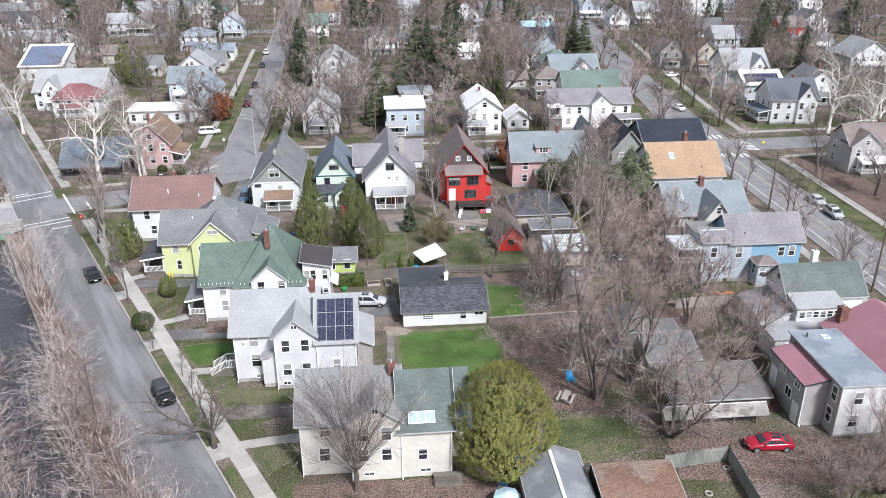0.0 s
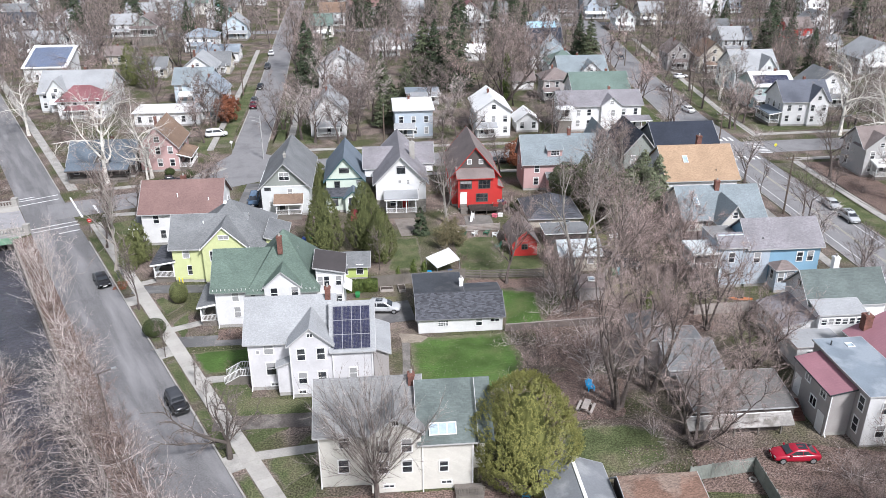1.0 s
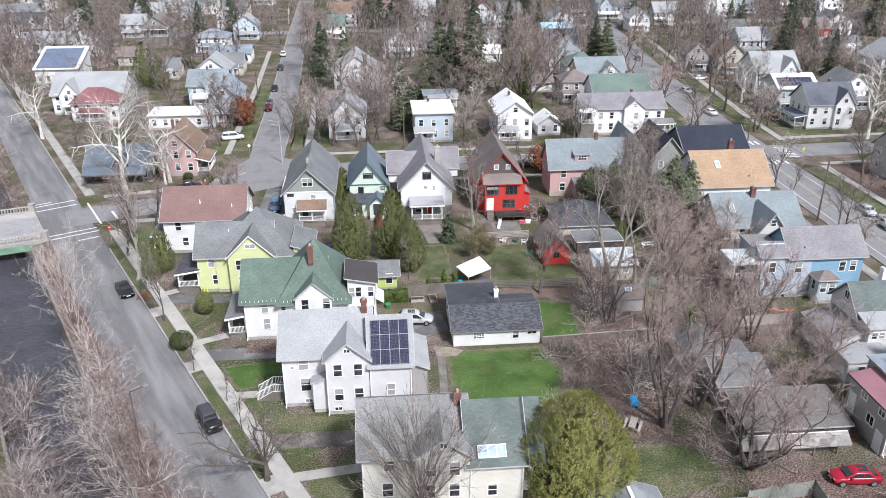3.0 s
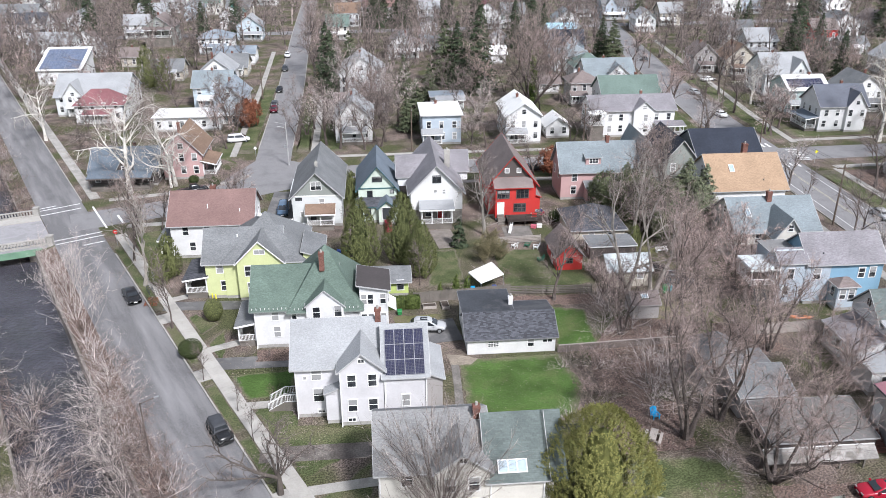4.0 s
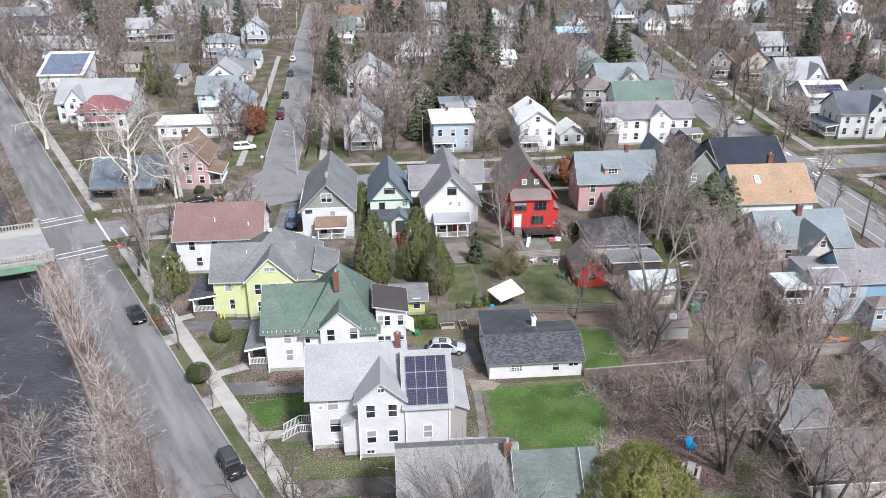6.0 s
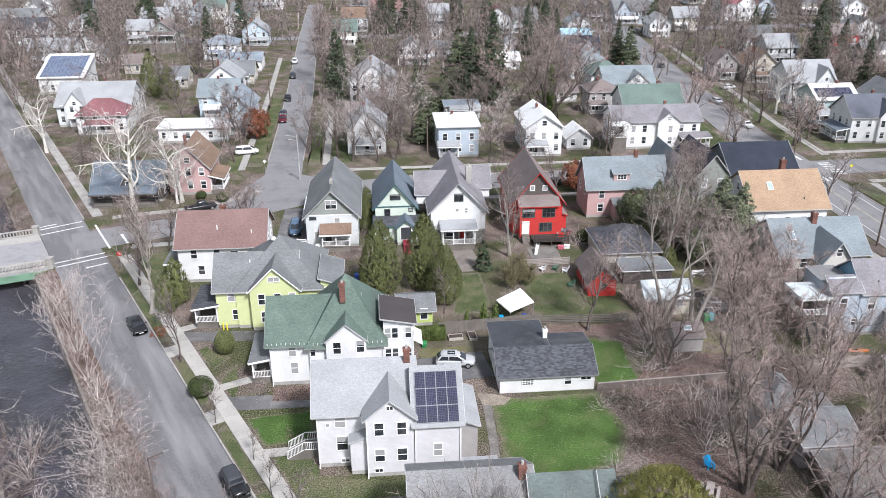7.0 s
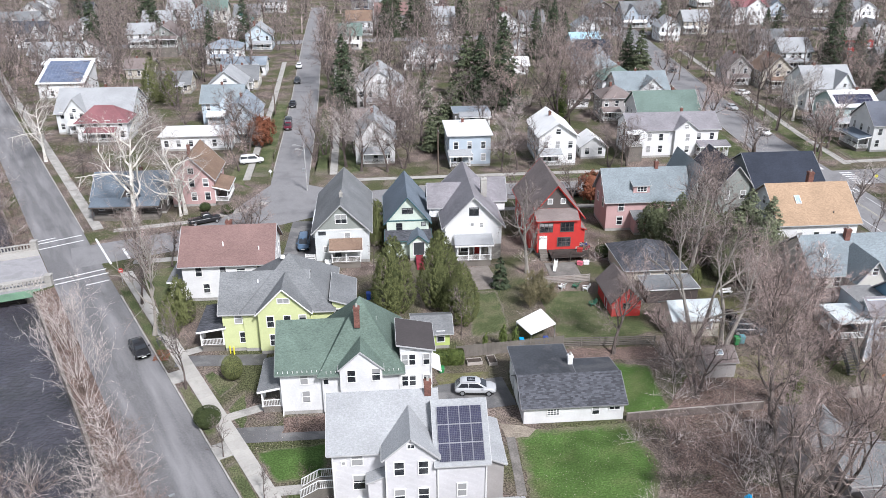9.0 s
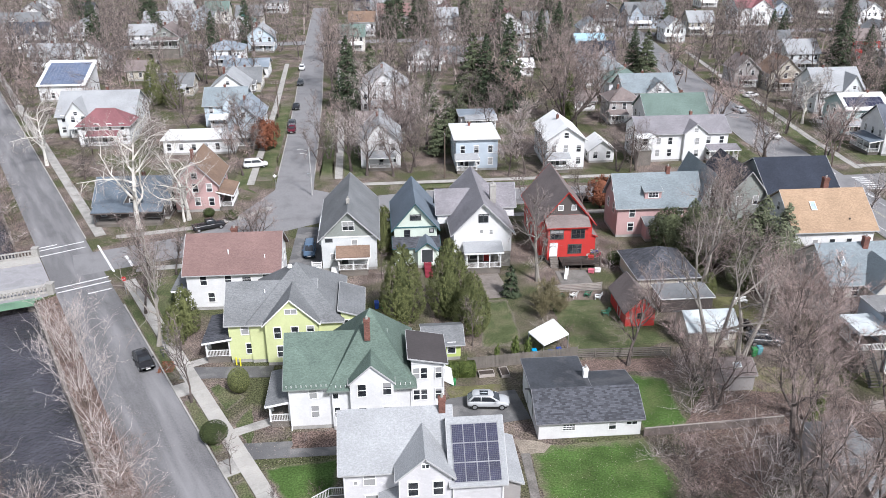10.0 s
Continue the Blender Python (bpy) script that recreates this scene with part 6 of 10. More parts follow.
# white house with the long sunroom
H = thing("house", 52, 84, "white house with long sunroom and grey roof", "house")
block(H, 48.2, 57.8, 82.0, 88.0, 5.3, 8.2, "x", W_WHITE, R_GREENG, oh=0.4)
block(H, 48.2, 53.8, 79.6, 81.98, 4.9, 5.6, "x", W_WHITE, R_GREY, "shed", low="S", oh=0.2)
block(H, 44.6, 48.18, 80.4, 87.0, 3.0, 4.2, "x", W_WHITE, R_MAUVE, "shed", low="W", oh=0.3)
block(H, 44.0, 49.5, 76.0, 79.55, 3.0, 3.1, "x", W_WHITE, R_GREY, "flat", oh=0.2)
row_of(H, "S", 79.6, 48.4, 53.6, 6, 4.05, 0.62, 0.75)
win(H, 48.2, 80.8, 3.4, 0.7, 0.9, "W")
win(H, 48.2, 85.0, 6.6, 0.8, 0.9, "W", bars=(2, 0))
row_of(H, "W", 44.6, 81, 86.5, 3, 1.9)
win(H, 45.6, 76.0, 1.7, 0.8, 1.4)
chimney(H, 53.0, 86.2, 7.2, 9.4, 0.7, M_WHITE)
block(H, 53.6, 60.5, 78.6, 81.98, 2.8, 3.3, "x", W_WHITE, R_WHITE, "shed", low="S", oh=0.2)

# taupe house with flat blue-grey roof and pink metal lean-to
H = thing("house", 46, 68, "taupe house with flat metal and pink roofs", "house")
block(H, 43.5, 48.6, 61.9, 72.4, 6.0, 6.05, "x", W_TAUPE, R_METB, "flat", oh=0.2)
block(H, 40.9, 43.45, 64.0, 70.9, 4.9, 5.5, "y", W_TAUPE, R_METP, "shed", low="W", oh=0.2, trim=M_DARKTRIM)
block(H, 48.65, 60.0, 63.0, 75.0, 5.4, 8.2, "y", W_TAUPE, R_METP, oh=0.3)
# white sheet over the taupe south wall: its sunlit brightness put into colour
part("white_front", box(bmesh.new(), 43.52 - 46, 48.58 - 46, 61.84 - 68, 61.9 - 68, 0.3, 5.9), W_WHITE, H)
win(H, 45.4, 61.84, 4.6, 0.85, 1.3)
win(H, 45.3, 61.84, 1.9, 0.85, 1.3)
win(H, 43.5, 62.9, 4.6, 0.8, 1.5, "W")
win(H, 43.5, 63.1, 2.0, 0.8, 1.6, "W")
for y in (65.2, 68.2):
    win(H, 40.9, y, 4.3, 0.9, 0.75, "W", bars=(2, 0))
win(H, 40.9, 66.6, 2.5, 1.1, 1.0, "W", bars=(2, 0))
door(H, 40.9, 64.9, 0.1, "W", M_WHITE)
door(H, 40.9, 69.9, 1.3, "W", M_WHITE)
pipe_vent(H, 44.6, 71.2, 6.1, 0.6, M_DARKTRIM)
downspout(H, 41.0, 63.96, 4.9)
chimney(H, 50.2, 74.2, 5.0, 8.0, 0.9)
skylight(H, 46.6, 70.6, 6.14, 0.0, 0.8, 0.8)
bm = bmesh.new()
prof = [(66.6 - 68 + 2.24, 0.0)] + [q for i in range(6, -1, -1) for q in ((66.6 - 68 + 0.32 * (i + 1), 0.19 * (i + 1)), (66.6 - 68 + 0.32 * i, 0.19 * (i + 1)))] + [(66.6 - 68, 0.0)]
hexa(bm, [(39.3 - 46, a, b) for a, b in prof], [(40.55 - 46, a, b) for a, b in prof])
part("steps", bm, mat("red_brown_step", (0.12, 0.06, 0.05), 0.2), H)

# ---- garages and sheds ----
G = thing("garage", 6.5, 92, "white garage with dark grey shingle roof", "garage")
block(G, 1.4, 12.0, 88.3, 94.2, 2.1, 3.9, "x", W_WHITE, R_DARK, oh=0.3, found=False, rb=91.4, trim=mat("grey_fascia", (0.2, 0.2, 0.21), 0.12, 0.5, 5, 0.6))
block(G, 1.4, 7.2, 91.5, 97.6, 3.55, 3.7, "x", W_WHITE, R_FLATDK, "shed", low="N", oh=0.3, trim=mat("grey_fascia", (0.2, 0.2, 0.21), 0.12, 0.5, 5, 0.6))
block(G, 7.3, 12.0, 91.5, 95.4, 2.9, 3.75, "x", W_WHITE, R_FLATDK, "shed", low="N", oh=0.3, trim=mat("grey_fascia", (0.2, 0.2, 0.21), 0.12, 0.5, 5, 0.6))
win(G, 4.5, 88.3, 1.35, 1.2, 0.7, bars=(4, 2))
win(G, 9.0, 88.3, 1.35, 0.7, 1.0)
win(G, 11.0, 88.3, 1.5, 1.1, 0.35, bars=(2, 0))
chimney(G, 7.3, 93.6, 3.4, 4.9, 0.5, M_WHITE)
for y in (93.0, 95.9):
    bm = box(bmesh.new(), 1.36 - 6.5, 1.4 - 6.5, y - 92 - 1.2, y - 92 + 1.2, 0.0, 2.2)
    for k in range(4):
        box(bm, 1.33 - 6.5, 1.36 - 6.5, y - 92 - 1.1, y - 92 + 1.1, 0.08 + 0.53 * k, 0.5 + 0.53 * k)
    part("garage_door", bm, M_WHITE, G)

G = thing("shed", 18.8, 113.5, "red garden shed with brown shingle roof", "shed")
block(G, 16.9, 20.7, 110.2, 117.0, 2.3, 4.3, "y", W_RED, R_TAUPE, oh=0.35, found=False, trim=W_BRN)
win(G, 18.8, 110.2, 1.5, 0.8, 0.7, bars=(2, 1), frame_m=W_BRN)
door(G, 16.9, 113.0, 0.05, "W", M_REDP)

G = thing("shed", 26, 106.5, "tan cottage shed with pale metal roof", "shed")
block(G, 23.0, 28.8, 104.2, 109.0, 2.5, 3.9, "x", W_TAN, R_METW, oh=0.35, found=False)
win(G, 24.6, 104.2, 1.6, 0.8, 0.8, bars=(1, 0))
win(G, 27.4, 104.2, 1.6, 0.8, 0.8, bars=(1, 0))
G = thing("shed", 26, 115.4, "low dark brown shed with white-edged flat roof", "shed")
block(G, 22.7, 29.6, 113.4, 117.4, 2.0, 2.1, "x", W_BRN, R_SLATE, "flat", oh=0.2, found=False, trim=M_WHITE)
row_of(G, "W", 22.7, 113.6, 117.2, 2, 1.1, 0.7, 0.9)
G = thing("garage", 25.5, 123, "tan garage with dark hipped shingle roof", "garage")
block(G, 21.2, 29.4, 118.6, 127.6, 2.7, 5.0, "y", W_TAN, R_DARK, "hip", oh=0.4)
for x in (24.2, 27.2):
    win(G, x, 118.6, 1.6, 0.8, 0.9)
G = thing("shed", 25.3, 96.8, "small weathered shed with skylight", "shed")
block(G, 23.6, 27.0, 95.0, 98.6, 2.0, 3.0, "x", W_TAUPE, R_TAUPE, oh=0.2, found=False, trim=W_TAUPE)
skylight(G, 25.2, 95.6, 2.6, 0.55, 0.9, 0.7)
G = thing("barn", 31, 78, "grey barn with blue-grey roof", "barn")
M_CORR = mat("corrugated_metal", (0.33, 0.31, 0.31), 0.2, 0.5, 5, 0.6, lines=(0, 0.22), bump=0.05, alt=(0.2, 0.17, 0.15), ascale=0.6)
block(G, 26.1, 30.2, 77.2, 83.0, 4.3, 6.0, "y", M_CORR, R_SLATE, "hip", oh=0.2, found=False)
block(G, 28.2, 34.0, 73.4, 77.15, 2.5, 3.9, "x", M_CORR, R_SLATE, "shed", low="S", oh=0.2, found=False)
block(G, 30.3, 33.4, 77.6, 81.0, 3.4, 3.45, "x", M_CORR, R_SLATE, "flat", oh=0.1, found=False)
G = thing("shed", 33, 71.5, "low grey flat-roofed shed", "shed")
block(G, 28.8, 39.4, 67.1, 72.6, 1.5, 2.4, "x", W_BRN, mat("weathered_flat_roof", (0.155, 0.148, 0.145), 0.25, 0.4, 5, 0.9, grain=0.25, alt=(0.16, 0.15, 0.14), ascale=0.5), "shed", low="S", oh=0.2, found=False)
G = thing("carport", 32, 64.3, "long low open shelter with pale roof", "carport")
ox, oy = OFF[G.name]
CX0, CX1, CY0, CY1 = 27.1, 38.2, 64.6, 65.7
bm = bmesh.new()
rf = [(CX0, CY0, 1.05), (CX1, CY0, 1.05), (CX1, CY1, 1.85), (CX0, CY1, 1.85)]
hexa(bm, [(x - ox, y - oy, z) for x, y, z in rf], [(x - ox, y - oy, z + 0.1) for x, y, z in rf])
bmr = bmesh.new()
beam(bmr, (CX0 - ox, CY1 - oy + 0.06, 1.92), (CX1 - ox, CY1 - oy + 0.06, 1.92), 0.1, 0.18)
part("ridge_board", bmr, M_WHITE, G)
part("roof", bm, mat("dirty_grey_roofing", (0.3, 0.285, 0.27), 0.3, 0.6, 4, 0.85, alt=(0.18, 0.165, 0.15), ascale=0.7), G)
for x in (27.0, 29.5, 32.0, 34.5, 36.9):
    part("post", box(bmesh.new(), x - ox - 0.07, x - ox + 0.07, CY0 + 0.1 - oy, CY0 + 0.24 - oy, 0, 1.1), M_WOODF, G)
part("back_wall", box(bmesh.new(), 26.8 - ox, 37.0 - ox, CY1 - 0.3 - oy, CY1 - 0.15 - oy, 0, 1.75), W_BRN, G)
G = thing("shed", 13.8, 54, "grey shed with low metal roof", "shed")
block(G, 10.9, 16.3, 46, 58.7, 2.4, 3.4, "y", W_TAUPE, mat("dull_grey_metal", (0.19, 0.2, 0.215), 0.15, 0.3, 5, 0.5, alt=(0.28, 0.29, 0.3), ascale=0.4), oh=0.3, found=False)
part("ridge_cap", box(bmesh.new(), -0.36, -0.06, -8.2, 4.9, 3.5, 3.62), M_WHITE, G)
G = thing("shed", 20.6, 53, "shed with rusty brown shingle roof", "shed")
block(G, 17.2, 23.8, 47, 57.0, 2.3, 3.6, "x", W_BRN, R_RUST, oh=0.3, found=False, rb=55.6)

# ---- houses farther off ----
FOOT = []
R_RED = shingle("dull_red", (0.25, 0.11, 0.12), 0.12, 0.2)
R_TEAL = shingle("teal", (0.1, 0.27, 0.24), 0.12, 0.2)
R_SKY = mat("pale_blue_metal", (0.33, 0.52, 0.62), 0.1, 0.4, 5, 0.5)
R_PGREEN = shingle("grey_green", (0.15, 0.205, 0.18), 0.12, 0.25)
W_LBLUE = siding("light_blue", (0.5, 0.58, 0.64))
W_TEALG = siding("teal_grey", (0.33, 0.43, 0.42))


def row_house(x, y, w, d, eave, ridge, axis, wallm, roofm, label, kind="gable", front=None, stoop=True, floors=None, vents=1):
    """A simpler house whose south wall stands at y: volume, windows, porch, chimney."""
    H = thing("house", x, y + d / 2, label, "house", "houses of the neighbourhood")
    FAR[0] = y > 200
    FOOT.append((x - w / 2, x + w / 2, y, y + d))
    x0, x1 = x - w / 2, x + w / 2
    block(H, x0, x1, y, y + d, eave, ridge, axis, wallm, roofm, kind, oh=0.45)
    if front:
        fx, fw = front
        block(H, x + fx - fw / 2, x + fx + fw / 2, y - 0.7, y + d * 0.45, eave + 0.1, eave + (ridge - eave) * 0.8, "y", wallm, roofm, oh=0.3)
        win(H, x + fx, y - 0.7, eave + 0.7, 0.8, 0.8)
    rng = random.Random(int(x * 7 + y * 13))
    levels = floors or ((1.9, 4.4) if eave > 4.5 else (1.7,))
    n = max(2, int(w / 2.4))
    for z in levels:
        for i in range(n):
            xx = x0 + w * (i + 0.5) / n + rng.uniform(-0.15, 0.15)
            yy = y - 0.7 if front and abs(xx - x - front[0]) < front[1] / 2 - 0.3 else y
            if front and abs(abs(xx - x - front[0]) - front[1] / 2) < 0.55:
                continue
            win(H, xx, yy, z, 0.85, 1.4)
        side, fx = ("W", x0) if x > 5 else ("E", x1)
        row_of(H, side, fx, y + 0.5, y + d - 0.5, max(2, int(d / 3)), z, 0.85, 1.4)
    if axis == "y" and kind == "gable" and ridge - eave > 2.4:
        win(H, x, y, eave + (ridge - eave) * 0.35, 0.9, 1.0)
    if stoop:
        pw = w * rng.uniform(0.45, 0.9)
        px = x + (w - pw) / 2 * rng.choice((-1, 1, 0))
        top = 2.9 if eave > 4 else eave - 0.3
        dy = 0.75 if front else 0.05
        porch(H, px - pw / 2, px + pw / 2, y - 2.0 - dy, y - dy, top, rng.choice((roofm, R_GREY, R_WHITE)), 0.7, (max(2, int(pw / 2.2)), 2), "shed", "S", high=top + 0.6)
        door(H, px, y - (0.7 if front and abs(px - x - front[0]) < front[1] / 2 else 0), 0.7)
    if vents:
        zr = ridge if kind != "flat" else eave
        chimney(H, x + rng.uniform(-0.2, 0.2) * w, y + d * rng.uniform(0.5, 0.62), zr - 1.2, zr + 0.7, 0.5)
    return H


H = row_house(-56, 153.5, 12, 9, 3.0, 6.3, "x", W_BRN, R_STEEL, "dark bungalow with blue-grey roof and deep porch", front=(0.5, 3.2), stoop=False)
porch(H, -61.5, -50.5, 150.6, 152.75, 2.6, R_STEEL, 0.6, (4, 2), "shed", "S", rail=False, high=3.3, post_m=W_BRN)
H = row_house(-45.7, 156.5, 7.4, 10, 5.2, 9.2, "y", W_PINK, R_TANP, "pink house with brown gable and white porch", stoop=False)
porch(H, -42.0, -39.7, 156.6, 163.0, 2.9, R_TANP, 0.8, (2, 3), "shed", "E", high=3.7, open_sides="SEN")
H = row_house(-52, 191, 15, 8, 3.2, 3.3, "x", W_WHITE, R_WHITE, "low white flat-roofed building", "flat", vents=0, stoop=False)
row_house(-43, 196, 7, 12, 6, 9.2, "y", W_LBLUE, R_METB, "light blue house with pale metal roof")
row_house(-49.8, 212, 9.5, 10, 5.5, 8.6, "x", W_LBLUE, R_BLUEG, "light blue house with grey roof", front=(1.5, 3.6))
row_house(-78, 207, 17, 13, 5, 9.2, "x", W_GREYW, R_GREY, "large grey house with light grey roof", front=(-4, 5))
row_house(-74, 199, 11, 7, 4.8, 7.6, "x", W_WHITE, R_RED, "white house with dull red hipped roof", "hip", vents=0)
H = row_house(-98, 243, 12, 12, 4.2, 8.6, "x", W_WHITE, R_WHITE, "white house with roof solar panels", "shed", stoop=False, vents=0)
# these cells are paler blue: sky reflection painted into the base colour
solar(H, -103.6, 243.2, 4.5, 0.341, 11, 7, cell=mat("sky_tinted_solar_cell", (0.13, 0.17, 0.26), 0.2, 0.5, 3, 0.3))
row_house(-100, 285, 5.4, 5, 2.5, 4.6, "y", W_WHITE, R_GREY, "small white gabled outbuilding", stoop=False, vents=0)
H = row_house(-85, 306, 10, 12, 6.5, 10.2, "y", W_OLIVE, R_TAUPE, "grey-brown house with two-storey porch", stoop=False)
porch(H, -89.5, -80.5, 303.6, 306, 6.0, R_TAUPE, 3.2, (4, 2), "shed", "S", high=6.6)
row_house(-62, 287, 11, 9, 5.5, 7.6, "x", W_WHITE, R_METB, "white house with pale blue hipped roof", "hip")
row_house(-70, 246, 11, 8, 3, 5.6, "x", W_TAN, R_SLATE, "low tan house with slate grey roof")
row_house(-152, 351, 16, 12, 5.5, 9, "x", W_WHITE, R_SLATE, "white house with slate roof and gable", front=(0, 5))
row_house(-138, 325, 14, 10, 5.5, 9, "x", W_WHITE, R_DARK, "white house with dark roof", front=(4, 4))
row_house(-124, 341, 9, 9, 5, 8, "y", W_WHITE, R_SLATE, "white house with dark gable roof")
row_house(-114, 281, 13, 10, 5.5, 8.4, "x", W_GREYW, R_GREY, "pale grey house with grey roof", front=(-2, 4))
row_house(-65, 341, 9, 10, 6, 9.2, "y", W_WHITE, R_TEAL, "white house with teal roof")
row_house(-53, 268, 13, 9, 3.5, 5.2, "x", W_WHITE, R_METB, "long low white house with metal roof")
row_house(-51, 250, 9, 9, 3, 6, "x", W_TAN, R_SLATE, "low tan house with grey roof")
row_house(-52, 231, 9, 10, 5.5, 9, "y", W_WHITE, R_GREY, "white gabled house beside the street")
row_house(-18.7, 340, 10, 10, 6, 9.2, "x", W_WHITE, R_TANP, "white house with brown roof")
row_house(-6, 357, 13, 10, 6, 10, "x", W_TAUPE, R_BROWN, "brown house with red-brown roof")
row_house(-12, 222, 12, 14, 6, 10.2, "y", W_WHITE, R_GREY, "large white house with light grey roof", front=(2.4, 4.6))
row_house(-12, 203, 13, 7, 2.8, 4.6, "x", W_BRN, R_TAUPE, "long low brown garage", stoop=False, vents=0)
row_house(-13.5, 178, 8, 12, 5.5, 9.2, "y", W_WHITE, R_GREY, "white gabled house behind bare trees")
row_house(13, 322, 6, 6, 3, 5.2, "y", W_WHITE, R_GREY, "white gabled garage far off", stoop=False, vents=0)
row_house(1, 272, 10, 9, 5.2, 8, "y", W_WHITE, R_SLATE, "white house with grey gable roof")
row_house(12, 285, 9, 8, 3.2, 5, "x", W_WHITE, R_BLUEG, "low white house with blue-grey roof", stoop=False)
H = row_house(5.6, 174.8, 8.4, 11.5, 6.5, 7.5, "y", W_GREYB, R_WHITE, "grey-blue house with white low roof", "hip")
row_house(9.5, 205, 8, 6, 3.2, 3.3, "x", W_WHITE, R_METB, "low house with flat blue-grey roof and deck", "flat", vents=0)
row_house(23.3, 173.6, 7.6, 13, 6.2, 8.8, "y", W_WHITE, R_WHITE, "white house with white gable roof and porch")
row_house(31.8, 177.5, 5.2, 6, 2.7, 4.6, "y", W_WHITE, R_WHITE, "small white garage with white roof", stoop=False, vents=0)
H = row_house(48.6, 177, 18.8, 9, 6, 8.4, "x", W_WHITE, R_MAUVE, "long white house with porches and grey roof", front=(2.2, 4.6), stoop=False)
porch(H, 38.2, 41.4, 174.6, 176.9, 6.0, R_WHITE, 3.2, (2, 2), "flat", "S")
porch(H, 53.5, 59.6, 174.6, 176.9, 2.9, R_MAUVE, 0.7, (4, 2), "shed", "S")
row_house(53, 193, 14, 10, 5.6, 9.2, "x", W_WHITE, R_PGREEN, "white house with grey-green roof")
row_house(45, 206.5, 7.4, 7.5, 5.8, 8.0, "x", W_TAUPE, R_TAUPE, "taupe house with brown hipped roof", "hip")
row_house(54.2, 215.5, 13, 11, 5.6, 9.0, "x", W_WHITE, R_BLUEG, "white house with blue-grey roof and gable", front=(2, 6))
row_house(52.5, 230, 9.5, 9, 5.2, 8.0, "x", W_WHITE, R_PGREEN, "white house with green hipped roof", "hip")
row_house(51.5, 246, 11, 9, 5.2, 7.6, "x", W_WHITE, R_BLUEG, "white house with grey hipped roof", "hip")
row_house(54, 263, 10, 9, 5.6, 9.4, "x", W_GREYB, R_NAVY, "grey-blue house with navy roof and white gable", front=(1.0, 5))
row_house(57, 285, 9.5, 9, 5.5, 8.2, "x", W_LBLUE, R_SKY, "house with pale blue metal roof")
row_house(36.5, 293, 6, 6, 3, 5, "y", W_WHITE, R_GREY, "white garage between trees", stoop=False, vents=0)
row_house(30, 262, 7, 7, 3, 5, "x", W_WHITE, R_WHITE, "low white house behind conifers", stoop=False)
row_house(95, 349, 13, 12, 6, 10, "x", W_GREYB, R_SLATE, "grey-blue house with slate gables", front=(-3, 5))
row_house(143, 352, 15, 12, 7.6, 11.4, "x", W_WHITE, R_RED, "tall white house with dull red roof and gable", front=(2.5, 8), stoop=False, floors=(1.9, 5.0))
row_house(90.5, 241, 7, 8, 5.5, 8.6, "y", W_TAUPE, R_TAUPE, "taupe house under bare trees")
row_house(99.5, 236, 9, 9, 5.2, 9.2, "y", W_TAN, R_TANP, "tan house with brown gable and white eaves")
row_house(36.5, 329, 11, 10, 6, 10.5, "y", W_WHITE, R_RED, "white house with dull red gable roof")
row_house(47.5, 331, 9, 9, 6, 9.6, "x", W_OLIVE, R_SLATE, "grey-olive house with slate roof")
row_house(38.6, 219.5, 5.6, 6, 2.8, 4.6, "x", W_WHITE, R_TAUPE, "low white cottage behind bare trees", stoop=False)
row_house(158, 359, 9, 9, 5.6, 9, "y", W_GREYB, R_STEEL, "grey-blue gabled house far off")
row_house(82, 357, 9, 12, 7, 10, "y", W_BRN, R_SLATE, "dark grey house with white corner boards", floors=(1.9, 4.8))
row_house(96.5, 316, 8, 8, 5.4, 8.8, "y", W_GREYW, R_GREY, "pale gabled house beside the main road")
row_house(-131, 347, 9, 8, 3.4, 6.2, "x", W_TAN, R_TAUPE, "low tan house with brown roof")
row_house(-97, 321, 9, 9, 5.4, 8.4, "x", W_WHITE, R_GREY, "white house behind tall bare trees")
row_house(-98, 350, 11, 9, 5.6, 9, "x", W_GREYW, R_GREY, "grey-roofed house with pale walls")
row_house(-17, 405, 13, 10, 6, 10, "x", W_TAUPE, R_NAVY, "large house with navy roof far off")
row_house(193, 350, 11, 10, 5.6, 9, "y", W_WHITE, R_GREY, "pale house with grey gable roof")
row_house(120, 283, 9, 8, 5.4, 8.6, "x", W_WHITE, R_SLATE, "white house among tall bare trees")
row_house(112, 330, 10, 9, 5.5, 9, "x", W_TAN, R_GREY, "tan house with light grey roof")
row_house(66, 318, 9, 9, 5.5, 8.8, "y", W_WHITE, R_BLUEG, "white house with blue-grey gable")
row_house(15, 352, 9, 9, 5.5, 8.8, "x", W_WHITE, R_GREY, "white house with light grey roof")
row_house(-112, 309, 7, 7, 3, 5.2, "y", W_WHITE, R_TAUPE, "small white garage with brown roof", stoop=False)
row_house(-84, 268, 8, 7, 3.2, 5.4, "x", W_TAN, R_TAUPE, "low tan garage with brown roof", stoop=False)
row_house(-30 - 24, 312, 9, 9, 5.6, 9, "y", W_LBLUE, R_GREY, "light blue gabled house")
row_house(101, 211, 12, 12, 6, 10.4, "x", W_GREYW, R_GREY, "pale grey house with light grey roof", front=(3, 5))
H = row_house(97, 192, 10, 10, 6, 8.6, "x", W_TEALG, R_WHITE, "teal-grey house with roof solar panels")
solar(H, 92.3, 192.6, 6.35, 0.52, 9, 2)
H = row_house(97.2, 176.5, 11, 9, 6, 9.8, "x", W_WHITE, shingle("dark_slate", (0.135, 0.145, 0.175), 0.12, 0.25), "white corner house with dark slate roof", front=(2.6, 4.2), stoop=False)
